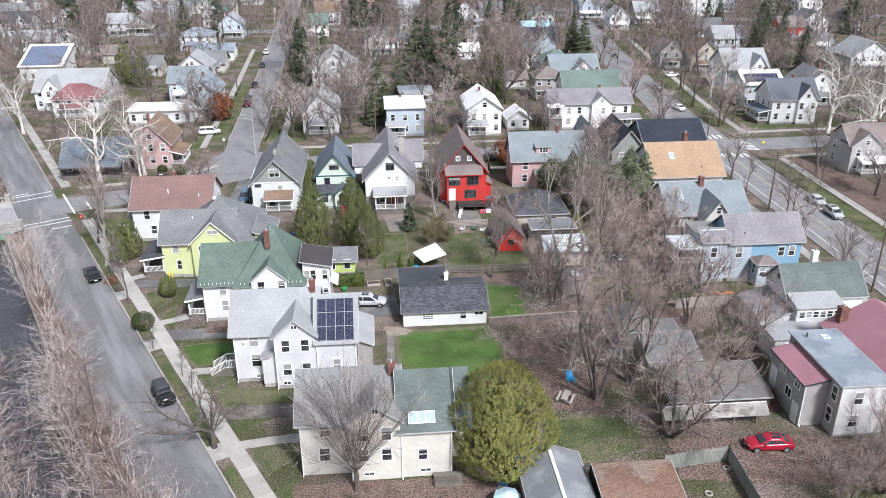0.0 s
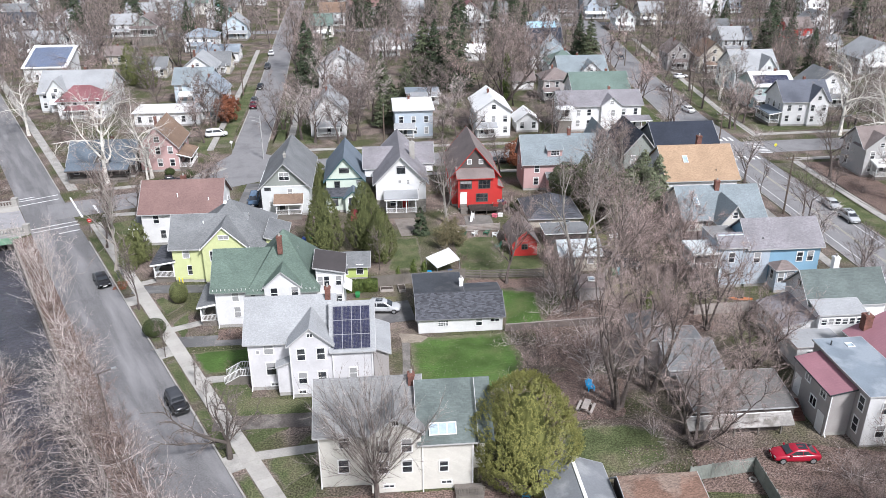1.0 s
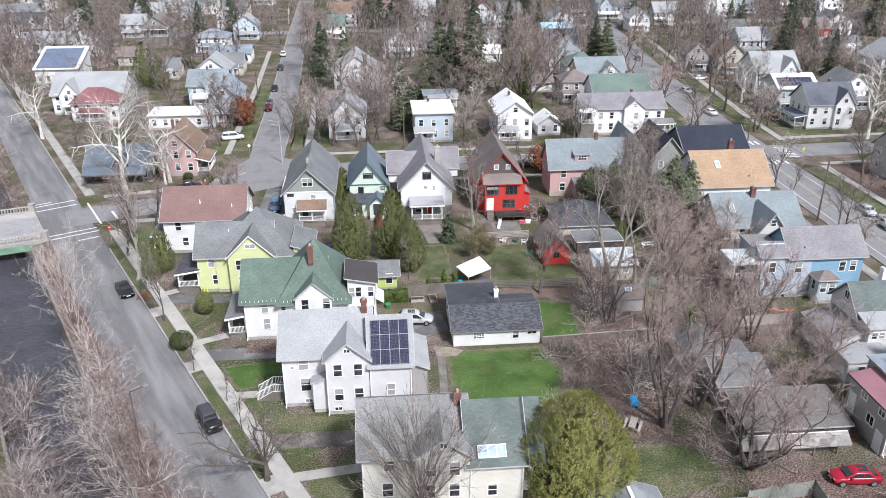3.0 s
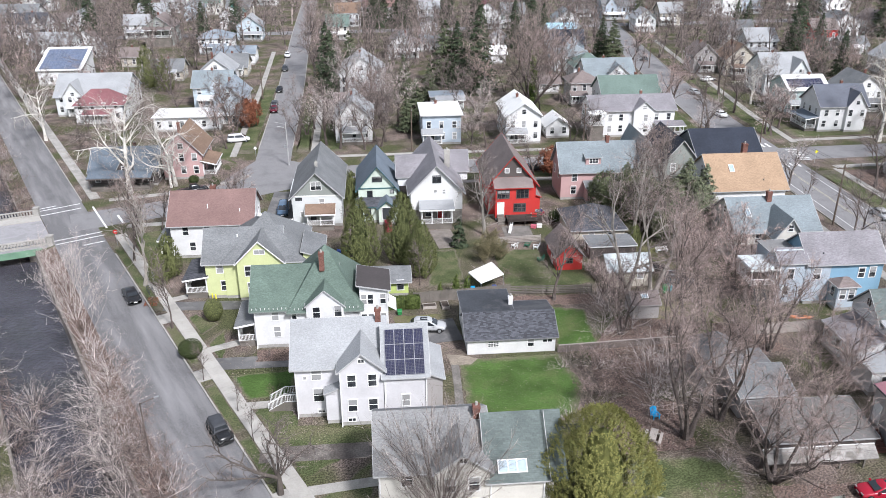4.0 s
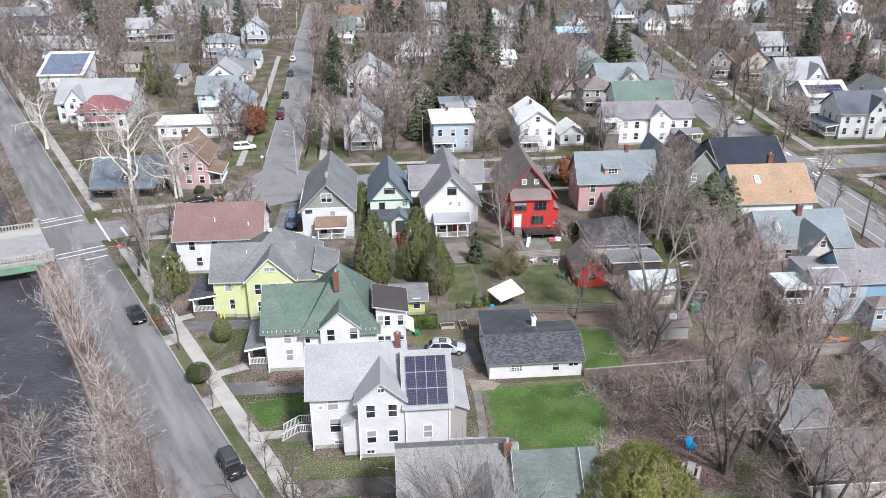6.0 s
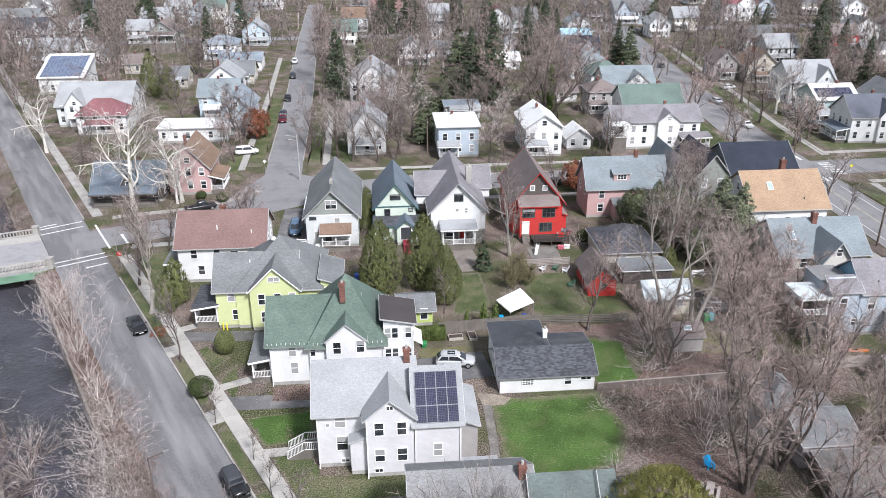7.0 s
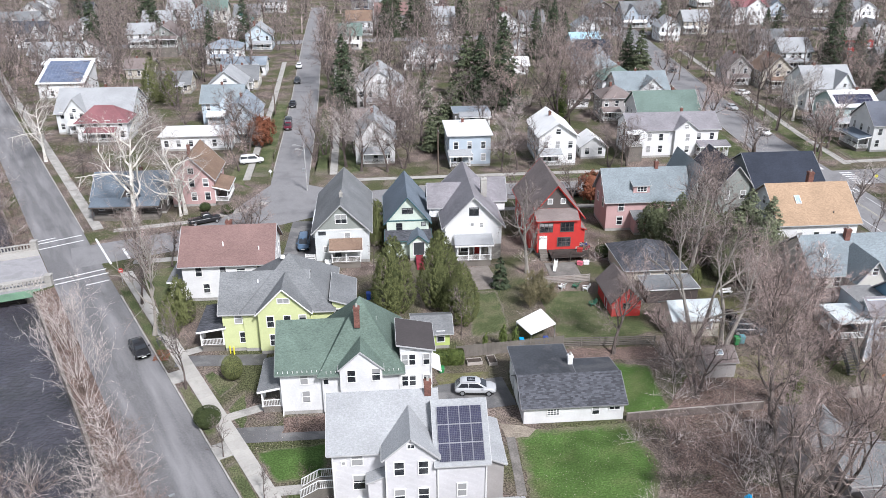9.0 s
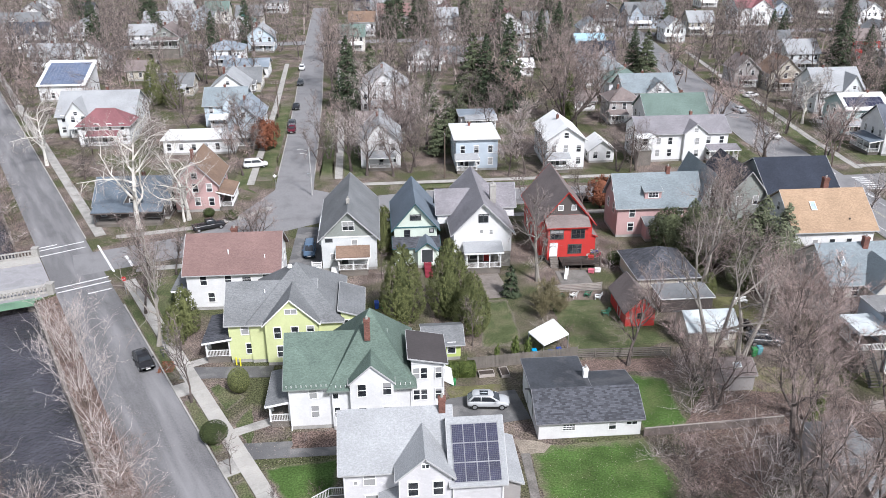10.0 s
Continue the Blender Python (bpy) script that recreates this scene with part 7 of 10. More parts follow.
porch(H, 89.0, 91.4, 177.0, 184.0, 2.9, R_STEEL, 0.7, (2, 4), "shed", "W", open_sides="SWN")
row_house(148, 278, 9, 9, 6.5, 9.4, "x", W_RED, R_TAUPE, "red house with white windows")
row_house(150, 262, 9, 7, 3.5, 6, "x", W_OLIVE, R_SLATE, "grey house with covered porch")
row_house(97.5, 140.6, 15, 7.5, 5.6, 8.8, "x", siding("mid_grey", (0.4, 0.395, 0.39)), R_TAUPE, "mid-grey house behind a large sycamore", front=(-4.6, 6.0))
row_house(148, 229, 13, 12, 5, 9.4, "y", W_GREYW, R_GREY, "pale house with large gable roof")
row_house(112, 192, 9, 10, 5.6, 9, "y", W_WHITE, R_SLATE, "white house behind bare trees")
row_house(118, 262, 10, 10, 5.6, 9, "x", W_GREYW, R_GREY, "pale grey house far along the road")
_rng = random.Random(11)
_cols = [(W_WHITE, R_GREY, "white house with grey roof"), (W_WHITE, R_SLATE, "white house with slate roof"), (W_GREYW, R_TAUPE, "pale grey house with brown roof"), (W_TAN, R_SLATE, "tan house with slate roof"), (W_LBLUE, R_BLUEG, "light blue house with grey roof"), (W_WHITE, R_BROWN, "white house with red-brown roof"), (W_TAUPE, R_DARK, "taupe house with dark roof"), (W_CREAM, R_PGREEN, "cream house with green roof")]
for gx in range(-215, 216, 19):
    for gy in (300, 312, 365, 385, 408):
        if _rng.random() > 0.3:
            continue
        x, y = gx + _rng.uniform(-4, 4), gy + _rng.uniform(-4, 4)
        w, d = _rng.uniform(8, 11), _rng.uniform(8.5, 11)
        if any(a - 4 < x + w / 2 and x - w / 2 < b + 4 and c - 4 < y + d and y < e + 4 for a, b, c, e in FOOT):
            continue
        if abs(x + 36) < 14 or abs(x - 86 - (y - 320) * 0.11) < 14 or abs(x + 125 + (y - 260) * 0.53) < 16 or abs(x + 142 + (y - 260) * 0.53) < 16:
            continue
        wm, rm2, lb = _rng.choice(_cols)
        row_house(x, y, w, d, 5.4, 8.8, _rng.choice("xy"), wm, rm2, lb + " far up the street", stoop=_rng.random() < 0.5)
row_house(-7.0, 104.2, 4.2, 4.6, 2.3, 3.3, "x", siding("lime", (0.5, 0.6, 0.2)), R_SLATE, "small lime-green garage with grey roof", stoop=False, vents=0)

# ---- trees and shrubs ----
def far_from_roads(x, y, gap=1.5):
    p = Vector((x, y))
    for line, half in ((LEFT, 3.6), (CROSS, 4.1), (MID, 3.6), (RIGHT, 4.8)):
        for a, b in zip(line, line[1:]):
            a, b = Vector(a[:2]), Vector(b[:2])
            t = max(0, min(1, (p - a).dot(b - a) / (b - a).length_squared))
            if (a + (b - a) * t - p).length < half + gap:
                return False
    return True


BIG = [(-10, 5.2, 59, 70), (-18.2, -2, 75.2, 86), (-26, -6.2, 91, 103.5), (-35, -16, 104.4, 117.5), (-42, -27, 119, 129.6), (-23, -14, 128, 147.5), (-12.5, -5, 129.5, 146), (-5.5, 7.2, 127, 146.5), (9.5, 19, 129.5, 145.5), (23.4, 41.5, 136.4, 150.5), (43, 62.5, 141, 155.5), (46, 59, 123.5, 136), (43.5, 58, 106, 120), (39, 58, 94.5, 104), (44, 60.5, 76, 88.5), (40, 60, 62, 75), (1, 12.5, 88, 98), (16.5, 21, 110, 117.3), (22.5, 29.3, 103.8, 109.5), (22, 30, 113, 118), (21, 29.6, 118.3, 128), (26.5, 38.6, 62.8, 82.3), (10.6, 24, 46, 59)]


def clear(x, y, gap=1.0):
    return far_from_roads(x, y, 0.8) and all(not (a - gap < x < b + gap and c - gap < y < d + gap) for a, b, c, d in FOOT + BIG)


N_BIG = "bare deciduous trees"
big = [bare_tree(101, 20, 0.75, (10, 7, 7, 7), 0.3, 3, 0.016, 0.06, 0.028, 0.2), bare_tree(102, 14, 1.0, (20, 7, 7, 7), 0.2, 6, 0.015, 0.04, 0.038, 0.6), bare_tree(103, 20, 0.8, (9, 7, 7, 7), 0.3, 1, 0.016, thick=0.018)]
red = [bare_tree(111, 12, 0.8, (9, 6, 6, 6), 0.2, 3, 0.018, 0.08, fine=False), bare_tree(112, 12, 0.9, (8, 7, 6, 6), 0.2, 2, 0.018, 0.08, fine=False)]
mids = [bare_tree(121, 15, 1.0, (7, 7, 7, 6), 0.3, 1, 0.02, fine=False), bare_tree(122, 15, 0.9, (8, 7, 7, 6), 0.25, 1, 0.02, fine=False), bare_tree(123, 15, 1.0, (8, 8, 6, 6), 0.3, 2, 0.02, fine=False)]
fars = [bare_tree(131, 16, 1.0, (7, 6, 6, 5), 0.28, 1, 0.03, fine=False, coarse=True), bare_tree(132, 16, 0.9, (7, 6, 6, 5), 0.28, 1, 0.03, fine=False, coarse=True), bare_tree(133, 16, 1.0, (8, 6, 6, 5), 0.25, 2, 0.03, fine=False, coarse=True)]
shrubs = [brush(141, 5.4, 20, 1.2, 7, 6, 0.036), brush(142, 4.6, 20, 1.25, 8, 7, 0.027), brush(143, 5.4, 18, 1.35, 7, 6, 0.036)]
birch = bare_tree(151, 12, 0.6, (21, 4, 3, 4), 0.35, 7, 0.012, 0.06, 0.0095, 0.55)
syc = bare_tree(161, 19, 1.4, (11, 7, 6, 5), 0.25, 1, 0.018, 0.0, 0.021, fine=False)
gnarl = limb_tree(181, 1.7, 0.22, ((172, 38, 6.0, 0.15), (25, 14, 5.6, 0.14), (5, 72, 2.8, 0.09), (188, 84, 5.6, 0.1), (95, 36, 5.0, 0.11), (250, 40, 3.6, 0.08), (60, 55, 4.2, 0.08)))
young = bare_tree(191, 7, 0.7, (6, 5, 4, 3), 0.3, 1, 0.014, 0.1, 0.012)
low = [bare_tree(195, 15, 1.0, (6, 5, 4, 2), 0.28, 1, 0.075, fine=False, coarse=True), bare_tree(196, 15, 0.9, (6, 5, 4, 2), 0.28, 1, 0.075, fine=False, coarse=True), bare_tree(197, 15, 1.0, (6, 5, 4, 2), 0.25, 2, 0.075, fine=False, coarse=True)]

M_BARKM = mat("mottled_bark", (0.165, 0.135, 0.122), 0.35, 0.8, 7, 0.95, bump=0.03, bscale=9, grain=0.45, alt=(0.085, 0.07, 0.062), ascale=1.1, aedge=(0.45, 0.62))
P_BIG = [plant("bare_tree", m, (M_BARKM, M_TWIGD), x, y, "tall leafless tree with grey-brown bark", "tree", N_BIG, a, s) for m, x, y, a, s in ((big[0], 21.7, 70.8, 100, 0.98), (big[1], 27.5, 63.7, 80, 1.0), (big[2], 26.2, 84.6, 200, 0.95))]
for i, x, y, a, s in ((2, 30.2, 87.8, 300, 0.72), (1, 39.3, 76.8, 20, 0.9), (0, 26.3, 73.4, 250, 0.85), (0, 21.0, 91.5, 60, 0.58), (2, -45.4, 119.2, 80, 0.55), (2, -47.5, 127.5, 30, 0.6), (2, -44.0, 131.0, 100, 0.42), (1, -34.0, 142.6, 20, 0.6), (1, 43.8, 53.8, 60, 0.62), (1, 47.6, 57.6, 200, 0.6), (1, 40.0, 52.5, 300, 0.5), (0, 37.6, 86.0, 100, 0.66), (0, 41.6, 91.0, 75, 0.55), (2, 35.8, 133.0, 10, 0.74), (1, 33.5, 123.5, 140, 0.74), (2, 42.5, 137.0, 240, 0.7), (2, 14.6, 101.2, 130, 0.62), (1, 31.6, 208.2, 120, 1.75), (1, -9.7, 200.0, 30, 0.95), (2, -26.3, 247.9, 200, 1.1)):
    replant(P_BIG[i], x, y, a, s)
P_RED = [plant("bare_tree", m, (M_BARK, M_TWIGR), x, y, "leafless reddish-brown tree of a dense thicket", "tree", "thicket trees", a, s) for m, x, y, a, s in ((red[0], 34.5, 104.5, 0, 0.8), (red[1], 38.0, 109.5, 60, 0.9))]
_r = random.Random(5)
for x0, x1, y0, y1, k in ((18.2, 23.4, 90.5, 100, 2), (35.6, 42.0, 92.5, 107.5, 5), (36.0, 42.4, 107.5, 121, 4), (14, 26, 77, 86, 4)):
    n = 0
    while n < k:
        x, y = _r.uniform(x0, x1), _r.uniform(y0, y1)
        if clear(x, y, 0.4):
            replant(P_RED[n % 2], x, y, _r.uniform(0, 360), _r.uniform(0.6, 0.92) if x > 30 else _r.uniform(0.55, 0.7) if y > 90 else _r.uniform(0.24, 0.36))
            n += 1
M_PALEB = mat("pale_grey_bark", (0.3, 0.275, 0.245), 0.25, 0.6, 5, 0.95, bump=0.02)
pale = [bare_tree(105, 20, 0.75, (6, 7, 6, 5), 0.4, 2, 0.02, 0.04, 0.026, 0.2), bare_tree(106, 18, 0.9, (7, 7, 7, 5), 0.3, 1, 0.02)]
P_PA = plant("bare_tree", pale[0], (M_PALEB, M_TWIG), 24.6, 101.4, "tall pale-barked leafless tree with two trunks", "tree", N_BIG, 100, 0.98)
replant(P_PA, 28.2, 101.2, 10, 0.9)
P_PB = plant("bare_tree", pale[1], (M_PALEB, M_TWIG), 31.8, 121.8, "wide pale leafless tree before evergreens", "tree", N_BIG, 40, 0.85)
replant(P_PB, 38.5, 128.5, 160, 0.8)
replant(P_PB, 8.3, 124.3, 250, 0.78)
slim = bare_tree(107, 17, 0.55, (9, 5, 5, 4), 0.35, 1, 0.013, 0.06, 0.015)
plant("bare_tree", slim, (M_PALEB, M_TWIG), -41.7, 110.6, "tall slim pale-barked street tree without leaves", "tree", N_BIG, 200, 1.05)
P_SH = [plant("bare_shrub", m, (mt, mt), *su(s, u)[:2], "leafless twiggy shrub on the river bank", "shrub", "river bank shrubs", a, 1.0, -0.3) for m, mt, s, u, a in ((shrubs[0], M_TWIG, 20, -8.6, 0), (shrubs[1], M_TWIGB, 24, -8.2, 90), (shrubs[2], M_TWIGP, 28, -9.2, 30))]
for i in range(42):
    s = -24 + 1.4 * i + _r.uniform(-0.6, 0.6)
    x, y, _ = su(s, _r.uniform(-9.6, -7.0))
    replant(P_SH[(1, 2, 1, 0)[i % 4] if s > 0 else (0, 2, 1)[i % 3]], x, y, _r.uniform(0, 360), _r.uniform(0.45, 1.15) * (1.1 if s < 22 else 0.85), -0.3)
for i in range(30):
    s = -24 + 1.9 * i + _r.uniform(-1, 1)
    x, y, _ = su(s, _r.uniform(-12.4, -10.2))
    replant(P_SH[(0, 2)[i % 2]], x, y, _r.uniform(0, 360), _r.uniform(0.85, 1.35), -2.2)
for i in range(40):
    s = -26 + 1.3 * i + _r.uniform(-1, 1)
    x, y, _ = su(s, _r.uniform(-19.2, -14.8) if s < 14 else _r.uniform(-19.2, -17.6))
    replant(P_SH[(0, 2)[i % 2]], x, y, _r.uniform(0, 360), _r.uniform(0.8, 1.3), -2.7)
for i in range(15):
    x, y, _ = su(15 + 1.8 * i + _r.uniform(-0.6, 0.6), _r.uniform(-19.0, -15.4))
    replant(P_SH[(0, 2, 1)[i % 3]], x, y, _r.uniform(0, 360), _r.uniform(0.8, 1.2), -2.7)
for i in range(7):
    x, y, _ = su(20 + 2.4 * i + _r.uniform(-0.6, 0.6), _r.uniform(-11.4, -9.6))
    replant(P_SH[2], x, y, _r.uniform(0, 360), _r.uniform(0.9, 1.25), -1.2)
for i in range(19):
    x, y, _ = su(14 + 1.5 * i + _r.uniform(-0.7, 0.7), _r.uniform(-8.0, -6.6))
    replant(P_SH[(1, 1, 2)[i % 3] if i < 16 else 1], x, y, _r.uniform(0, 360), _r.uniform(0.45, 0.75), -0.1)
for i in range(44):
    s = -16 + 2.6 * i + _r.uniform(-1, 1)
    x, y, _ = su(s, _r.uniform(-25, -19.8))
    replant(P_SH[i % 3], x, y, _r.uniform(0, 360), _r.uniform(0.8, 1.35), -0.8)
for i in range(30):
    x, y, _ = su(34 + 1.45 * i + _r.uniform(-0.5, 0.5), _r.uniform(-9.5, -7.4))
    replant(P_SH[1], x, y, _r.uniform(0, 360), _r.uniform(0.14, 0.3), -0.3)
for s, u, k in ((39.5, -8.8, 1.05), (42.5, -8.2, 0.9), (36.0, -7.8, 0.95), (33.0, -8.9, 1.1)):
    x, y, _ = su(s, u)
    replant(P_SH[2], x, y, 40 * s, k, -0.3)
for i in range(34):
    x, y, _ = su(97 + 5.2 * i + _r.uniform(-1, 1), _r.uniform(-9.6, -7.9))
    replant(P_SH[(1, 2, 1)[i % 3]], x, y, _r.uniform(0, 360), _r.uniform(0.6, 1.0), -0.3)
for i in range(30):
    x, y, _ = su(98 + 2.6 * i + _r.uniform(-1, 1), _r.uniform(-12.0, -8.2))
    replant(P_SH[(1, 0, 1)[i % 3]], x, y, _r.uniform(0, 360), _r.uniform(0.6, 1.0), -0.4)
for i in range(18):
    x, y, _ = su(99 + 3.4 * i + _r.uniform(-1, 1), _r.uniform(3.4, 7.0))
    if clear(x, y, 0.3):
        replant(P_SH[(1, 0)[i % 2]], x, y, _r.uniform(0, 360), _r.uniform(0.4, 0.75))
for i in range(10):
    x, y, _ = su(-15 + 1.9 * i + _r.uniform(-0.5, 0.5), _r.uniform(-8.2, -6.6))
    replant(P_SH[(1, 2, 1)[i % 3]], x, y, _r.uniform(0, 360), _r.uniform(1.2, 1.55), -0.3)
for x, y, s in ((13.4, 73.2, 0.7), (15.3, 77.5, 0.75), (14.6, 81.5, 0.8), (16, 84.5, 0.8), (-22.2, 90.0, 0.35), (-25.5, 96.6, 0.4), (7.8, 116.1, 0.6), (6.6, 109.5, 0.6), (43.5, 59.4, 0.8), (46.5, 60.2, 0.7), (40.5, 57.5, 0.9), (44.5, 55.8, 1.0), (48.5, 57.8, 1.0), (36, 56, 0.6), (-19.4, 76.2, 0.4), (-20.6, 82.4, 0.4), (-13, 128, 0.5), (8.6, 128.2, 0.6), (-39.5, 109.4, 0.5), (30.8, 128.5, 0.7), (22.3, 133.8, 0.6), (19.5, 127.5, 0.7), (12.3, 84.6, 0.55), (10.5, 74.6, 0.6), (-8.2, 60.2, 0.25), (-40.6, 118.4, 0.5), (-16.2, 77.6, 0.3), (-14.4, 77.9, 0.28), (-12.6, 77.4, 0.32), (-11.2, 77.0, 0.3), (-10.2, 77.9, 0.25), (-17.6, 78.4, 0.28), (-24.6, 90.6, 0.36), (-24.9, 93.4, 0.42)):
    replant(P_SH[_r.randrange(3)], x, y, _r.uniform(0, 360), s)
M_PALEST = mat("pale_pinkish_bark", (0.49, 0.43, 0.4), 0.2, 0.8, 3, 0.9)
for x, y, s in ((8.6, 108.4, 0.5), (9.4, 109.6, 0.45), (86.0, 133.6, 0.6), (88.2, 137.6, 0.65), (90.0, 138.2, 0.6), (92.6, 133.0, 0.5), (89.6, 129.0, 0.6), (87.4, 125.6, 0.5), (93.6, 126.4, 0.6), (97.0, 134.0, 0.6), (101.0, 134.6, 0.55), (90.8, 120.6, 0.6)):
    replant(P_SH[1], x, y, 70 * x, s)
for x, y, s in ((85.5, 131.5, 0.5), (86.5, 136.0, 0.6), (87.2, 141.5, 0.6), (88.2, 146.0, 0.5), (91.5, 137.6, 0.5), (95.5, 137.4, 0.55), (99.5, 137.8, 0.5)):
    replant(P_SH[0], x, y, 50 * x, s)
for x, y, s, k in ((21.2, 80.2, 1.15, 2), (22.8, 77.2, 1.2, 2), (23.8, 82.6, 1.1, 2), (20.2, 76.4, 0.95, 2), (24.8, 79.4, 1.15, 2), (22.2, 85.2, 1.0, 2), (25.6, 76.2, 1.0, 2), (19.2, 82.8, 0.7, 1), (17.6, 78.6, 0.55, 1), (27.0, 82.2, 1.0, 2), (28.4, 85.8, 1.0, 2), (18.8, 91.4, 0.8, 2), (19.8, 94.6, 0.95, 2), (21.6, 97.6, 0.9, 2), (22.6, 92.6, 1.0, 2), (20.4, 99.6, 0.8, 2), (23.4, 95.2, 0.8, 1), (24.0, 65.6, 0.7, 2), (29.8, 66.0, 0.7, 0)):
    replant(P_SH[k], x, y, 57 * x, s)
P_B = plant("birch_tree", birch, (M_PALEST, M_TWIGP), *su(52, -8.8)[:2], "leaning pale birch clump on the bank", "tree", "bank birches", 0, 0.95, -0.3)
for s, u, a, k in ((59, -8.4, 70, 0.9), (45, -8.9, 160, 0.8)):
    x, y, _ = su(s, u)
    replant(P_B, x, y, a, k, -0.3)
P_S = plant("sycamore_tree", syc, (M_SYC, mat("sycamore_twig", (0.4, 0.36, 0.33), 0.3, 0.7, 4, 0.95, island=(0.4, 1.4))), -54.1, 149.6, "spreading white-barked sycamore without leaves", "tree", "sycamores", 40, 1.18)
for x, y, a, k in ((-46.6, 152.8, 150, 0.9), (-47.2, 152.0, 60, 0.6), (101.5, 168.2, 200, 1.18), (101, 149, 40, 1.1), (88.0, 203, 10, 0.75), (-82, 186, 70, 0.85), (112, 168.6, 320, 1.1)):
    replant(P_S, x, y, a, k)
vase = fan_tree(171, 12.8, 3.2, 52, 0.04, 0.9)
plant("bare_tree", vase, (M_BARK, mat("dark_grey_twig", (0.34, 0.3, 0.275), 0.35, 0.7, 4, 0.95, island=(0.4, 1.6))), -4.2, 58.4, "dense fan-shaped leafless tree before a cream house", "tree", N_BIG, 20, 1.0)
plant("bare_tree", gnarl, (mat("dark_bark", (0.1, 0.085, 0.075), 0.25, 0.6, 6, 0.95), M_TWIG), -18.4, 65.9, "gnarled wide-limbed street tree without leaves", "tree", N_BIG, 0, 1.2)
P_Y = plant("young_tree", young, (M_BARK, M_TWIG), -35.2, 98.0, "thin young street tree without leaves", "tree", "young street trees", 0, 1.55)
for x, y, a, k in ((-29.0, 85.6, 60, 0.75), (-24.2, 79.2, 160, 0.6), (-3.2, 107.2, 20, 1.0), (-21.9, 74.0, 222, 0.7), (-14.0, 127.0, 222, 0.7), (66.0, 132, 80, 1.2), (65.2, 98, 80, 1.2), (80.0, 112, 80, 1.2), (79.4, 131, 10, 1.2)):
    replant(P_Y, x, y, a, k)
P_M = [plant("bare_tree", m, (M_BARK, mt), x, y, "leafless grey-brown street tree", "tree", N_BIG, a, s) for m, mt, x, y, a, s in ((mids[0], M_TWIG, -20.5, 188.0, 0, 0.8), (mids[1], M_TWIGP, 66.2, 139.0, 60, 0.75), (mids[2], M_TWIG, 65.6, 116.0, 60, 0.85))]
for i, x, y, a, k in ((1, -19.5, 176.5, 20, 0.9), (2, -17.8, 184, 50, 0.9), (0, -6.6, 178, 120, 0.85), (1, -3.6, 190, 200, 1.0), (2, -8.6, 189, 20, 0.95), (0, 14.8, 171.6, 60, 0.75), (1, 15.0, 182, 60, 0.9), (2, 33.5, 171.5, 90, 0.8), (0, 65.0, 174, 20, 1.0), (1, 84.5, 180.5, 100, 0.9), (2, 80.0, 195, 50, 1.0), (0, 84.0, 214, 150, 1.05), (1, 79.2, 176, 10, 0.8), (2, 12.5, 148.2, 0, 0.7), (0, 20.8, 148.5, 40, 0.65), (1, 61.0, 104, 10, 0.7), (2, 62.0, 92, 80, 0.75), (0, 83.6, 140, 10, 0.9), (1, 88.5, 128, 50, 0.9), (2, 96, 122, 10, 1.0), (0, 104, 131, 70, 1.0), (1, 92.6, 112, 150, 0.9), (2, -26.0, 181, 30, 0.7), (0, -40.8, 185, 30, 0.8), (1, -16.4, 173.5, 200, 0.85), (0, -11.2, 172.6, 70, 0.8), (2, -7.8, 174.5, 300, 0.9), (1, -15.5, 214.5, 20, 1.05), (0, -9.0, 213.0, 160, 1.0), (2, -4.6, 216.0, 60, 0.95), (1, 11.5, 170.8, 110, 0.7), (0, 18.2, 170.2, 10, 0.75), (2, 37.4, 172.0, 220, 0.75), (1, 62.5, 170.5, 100, 0.7)):
    replant(P_M[i], x, y, a, k)
P_F = [plant("bare_tree", m, (M_BARK, mt), x, y, "leafless tree among far houses", "tree", "far bare trees", a, s) for m, mt, x, y, a, s in ((fars[0], M_TWIG, 38, 225, 0, 1.0), (fars[1], M_TWIGR, 68, 243, 60, 1.0), (fars[2], M_TWIG, -64, 228, 60, 1.0))]
n = 0
WOODS = []
for k in range(9800):
    if n >= 720:
        break
    y = 172 + 262 * _r.random() ** 1.1
    half = 0.62 * y + 20
    x = _r.uniform(-half, half) + 4
    if not clear(x, y, 0.6):
        continue
    if y < 196 and -5 < x < 60 or y < 245 and _r.random() < (0.72 if x < -35 else 0.4):
        continue
    a, sc = _r.uniform(0, 360), _r.uniform(0.65, 1.15) * (0.8 if y < 230 else 1.05)
    if y > 240:
        WOODS.append((n % 3, x, y, a, sc))
    else:
        replant(P_F[n % 3], x, y, a, sc)
    n += 1


def woods(items):
    """Far trees that nobody could count, joined."""
    src = []
    for m in low:
        vs, fs = [], []
        for me in m:
            k = len(vs)
            vs += [tuple(v.co) for v in me.vertices]
            fs += [tuple(k + i for i in p.vertices) for p in me.polygons]
        src.append((np.array(vs), fs))
    V, F, k = [], [], 0
    for i, x, y, a, sc in items:
        vs, fs = src[i]
        c, s_ = math.cos(radians(a)), math.sin(radians(a))
        V.append(np.stack([x + sc * (vs[:, 0] * c - vs[:, 1] * s_), y + sc * (vs[:, 0] * s_ + vs[:, 1] * c), sc * vs[:, 2]], 1))
        F.extend(tuple(k + j for j in f) for f in fs)
        k += len(vs)
    me = bpy.data.meshes.new("woods")
    me.from_pydata(np.concatenate(V).tolist(), [], F)
    return me


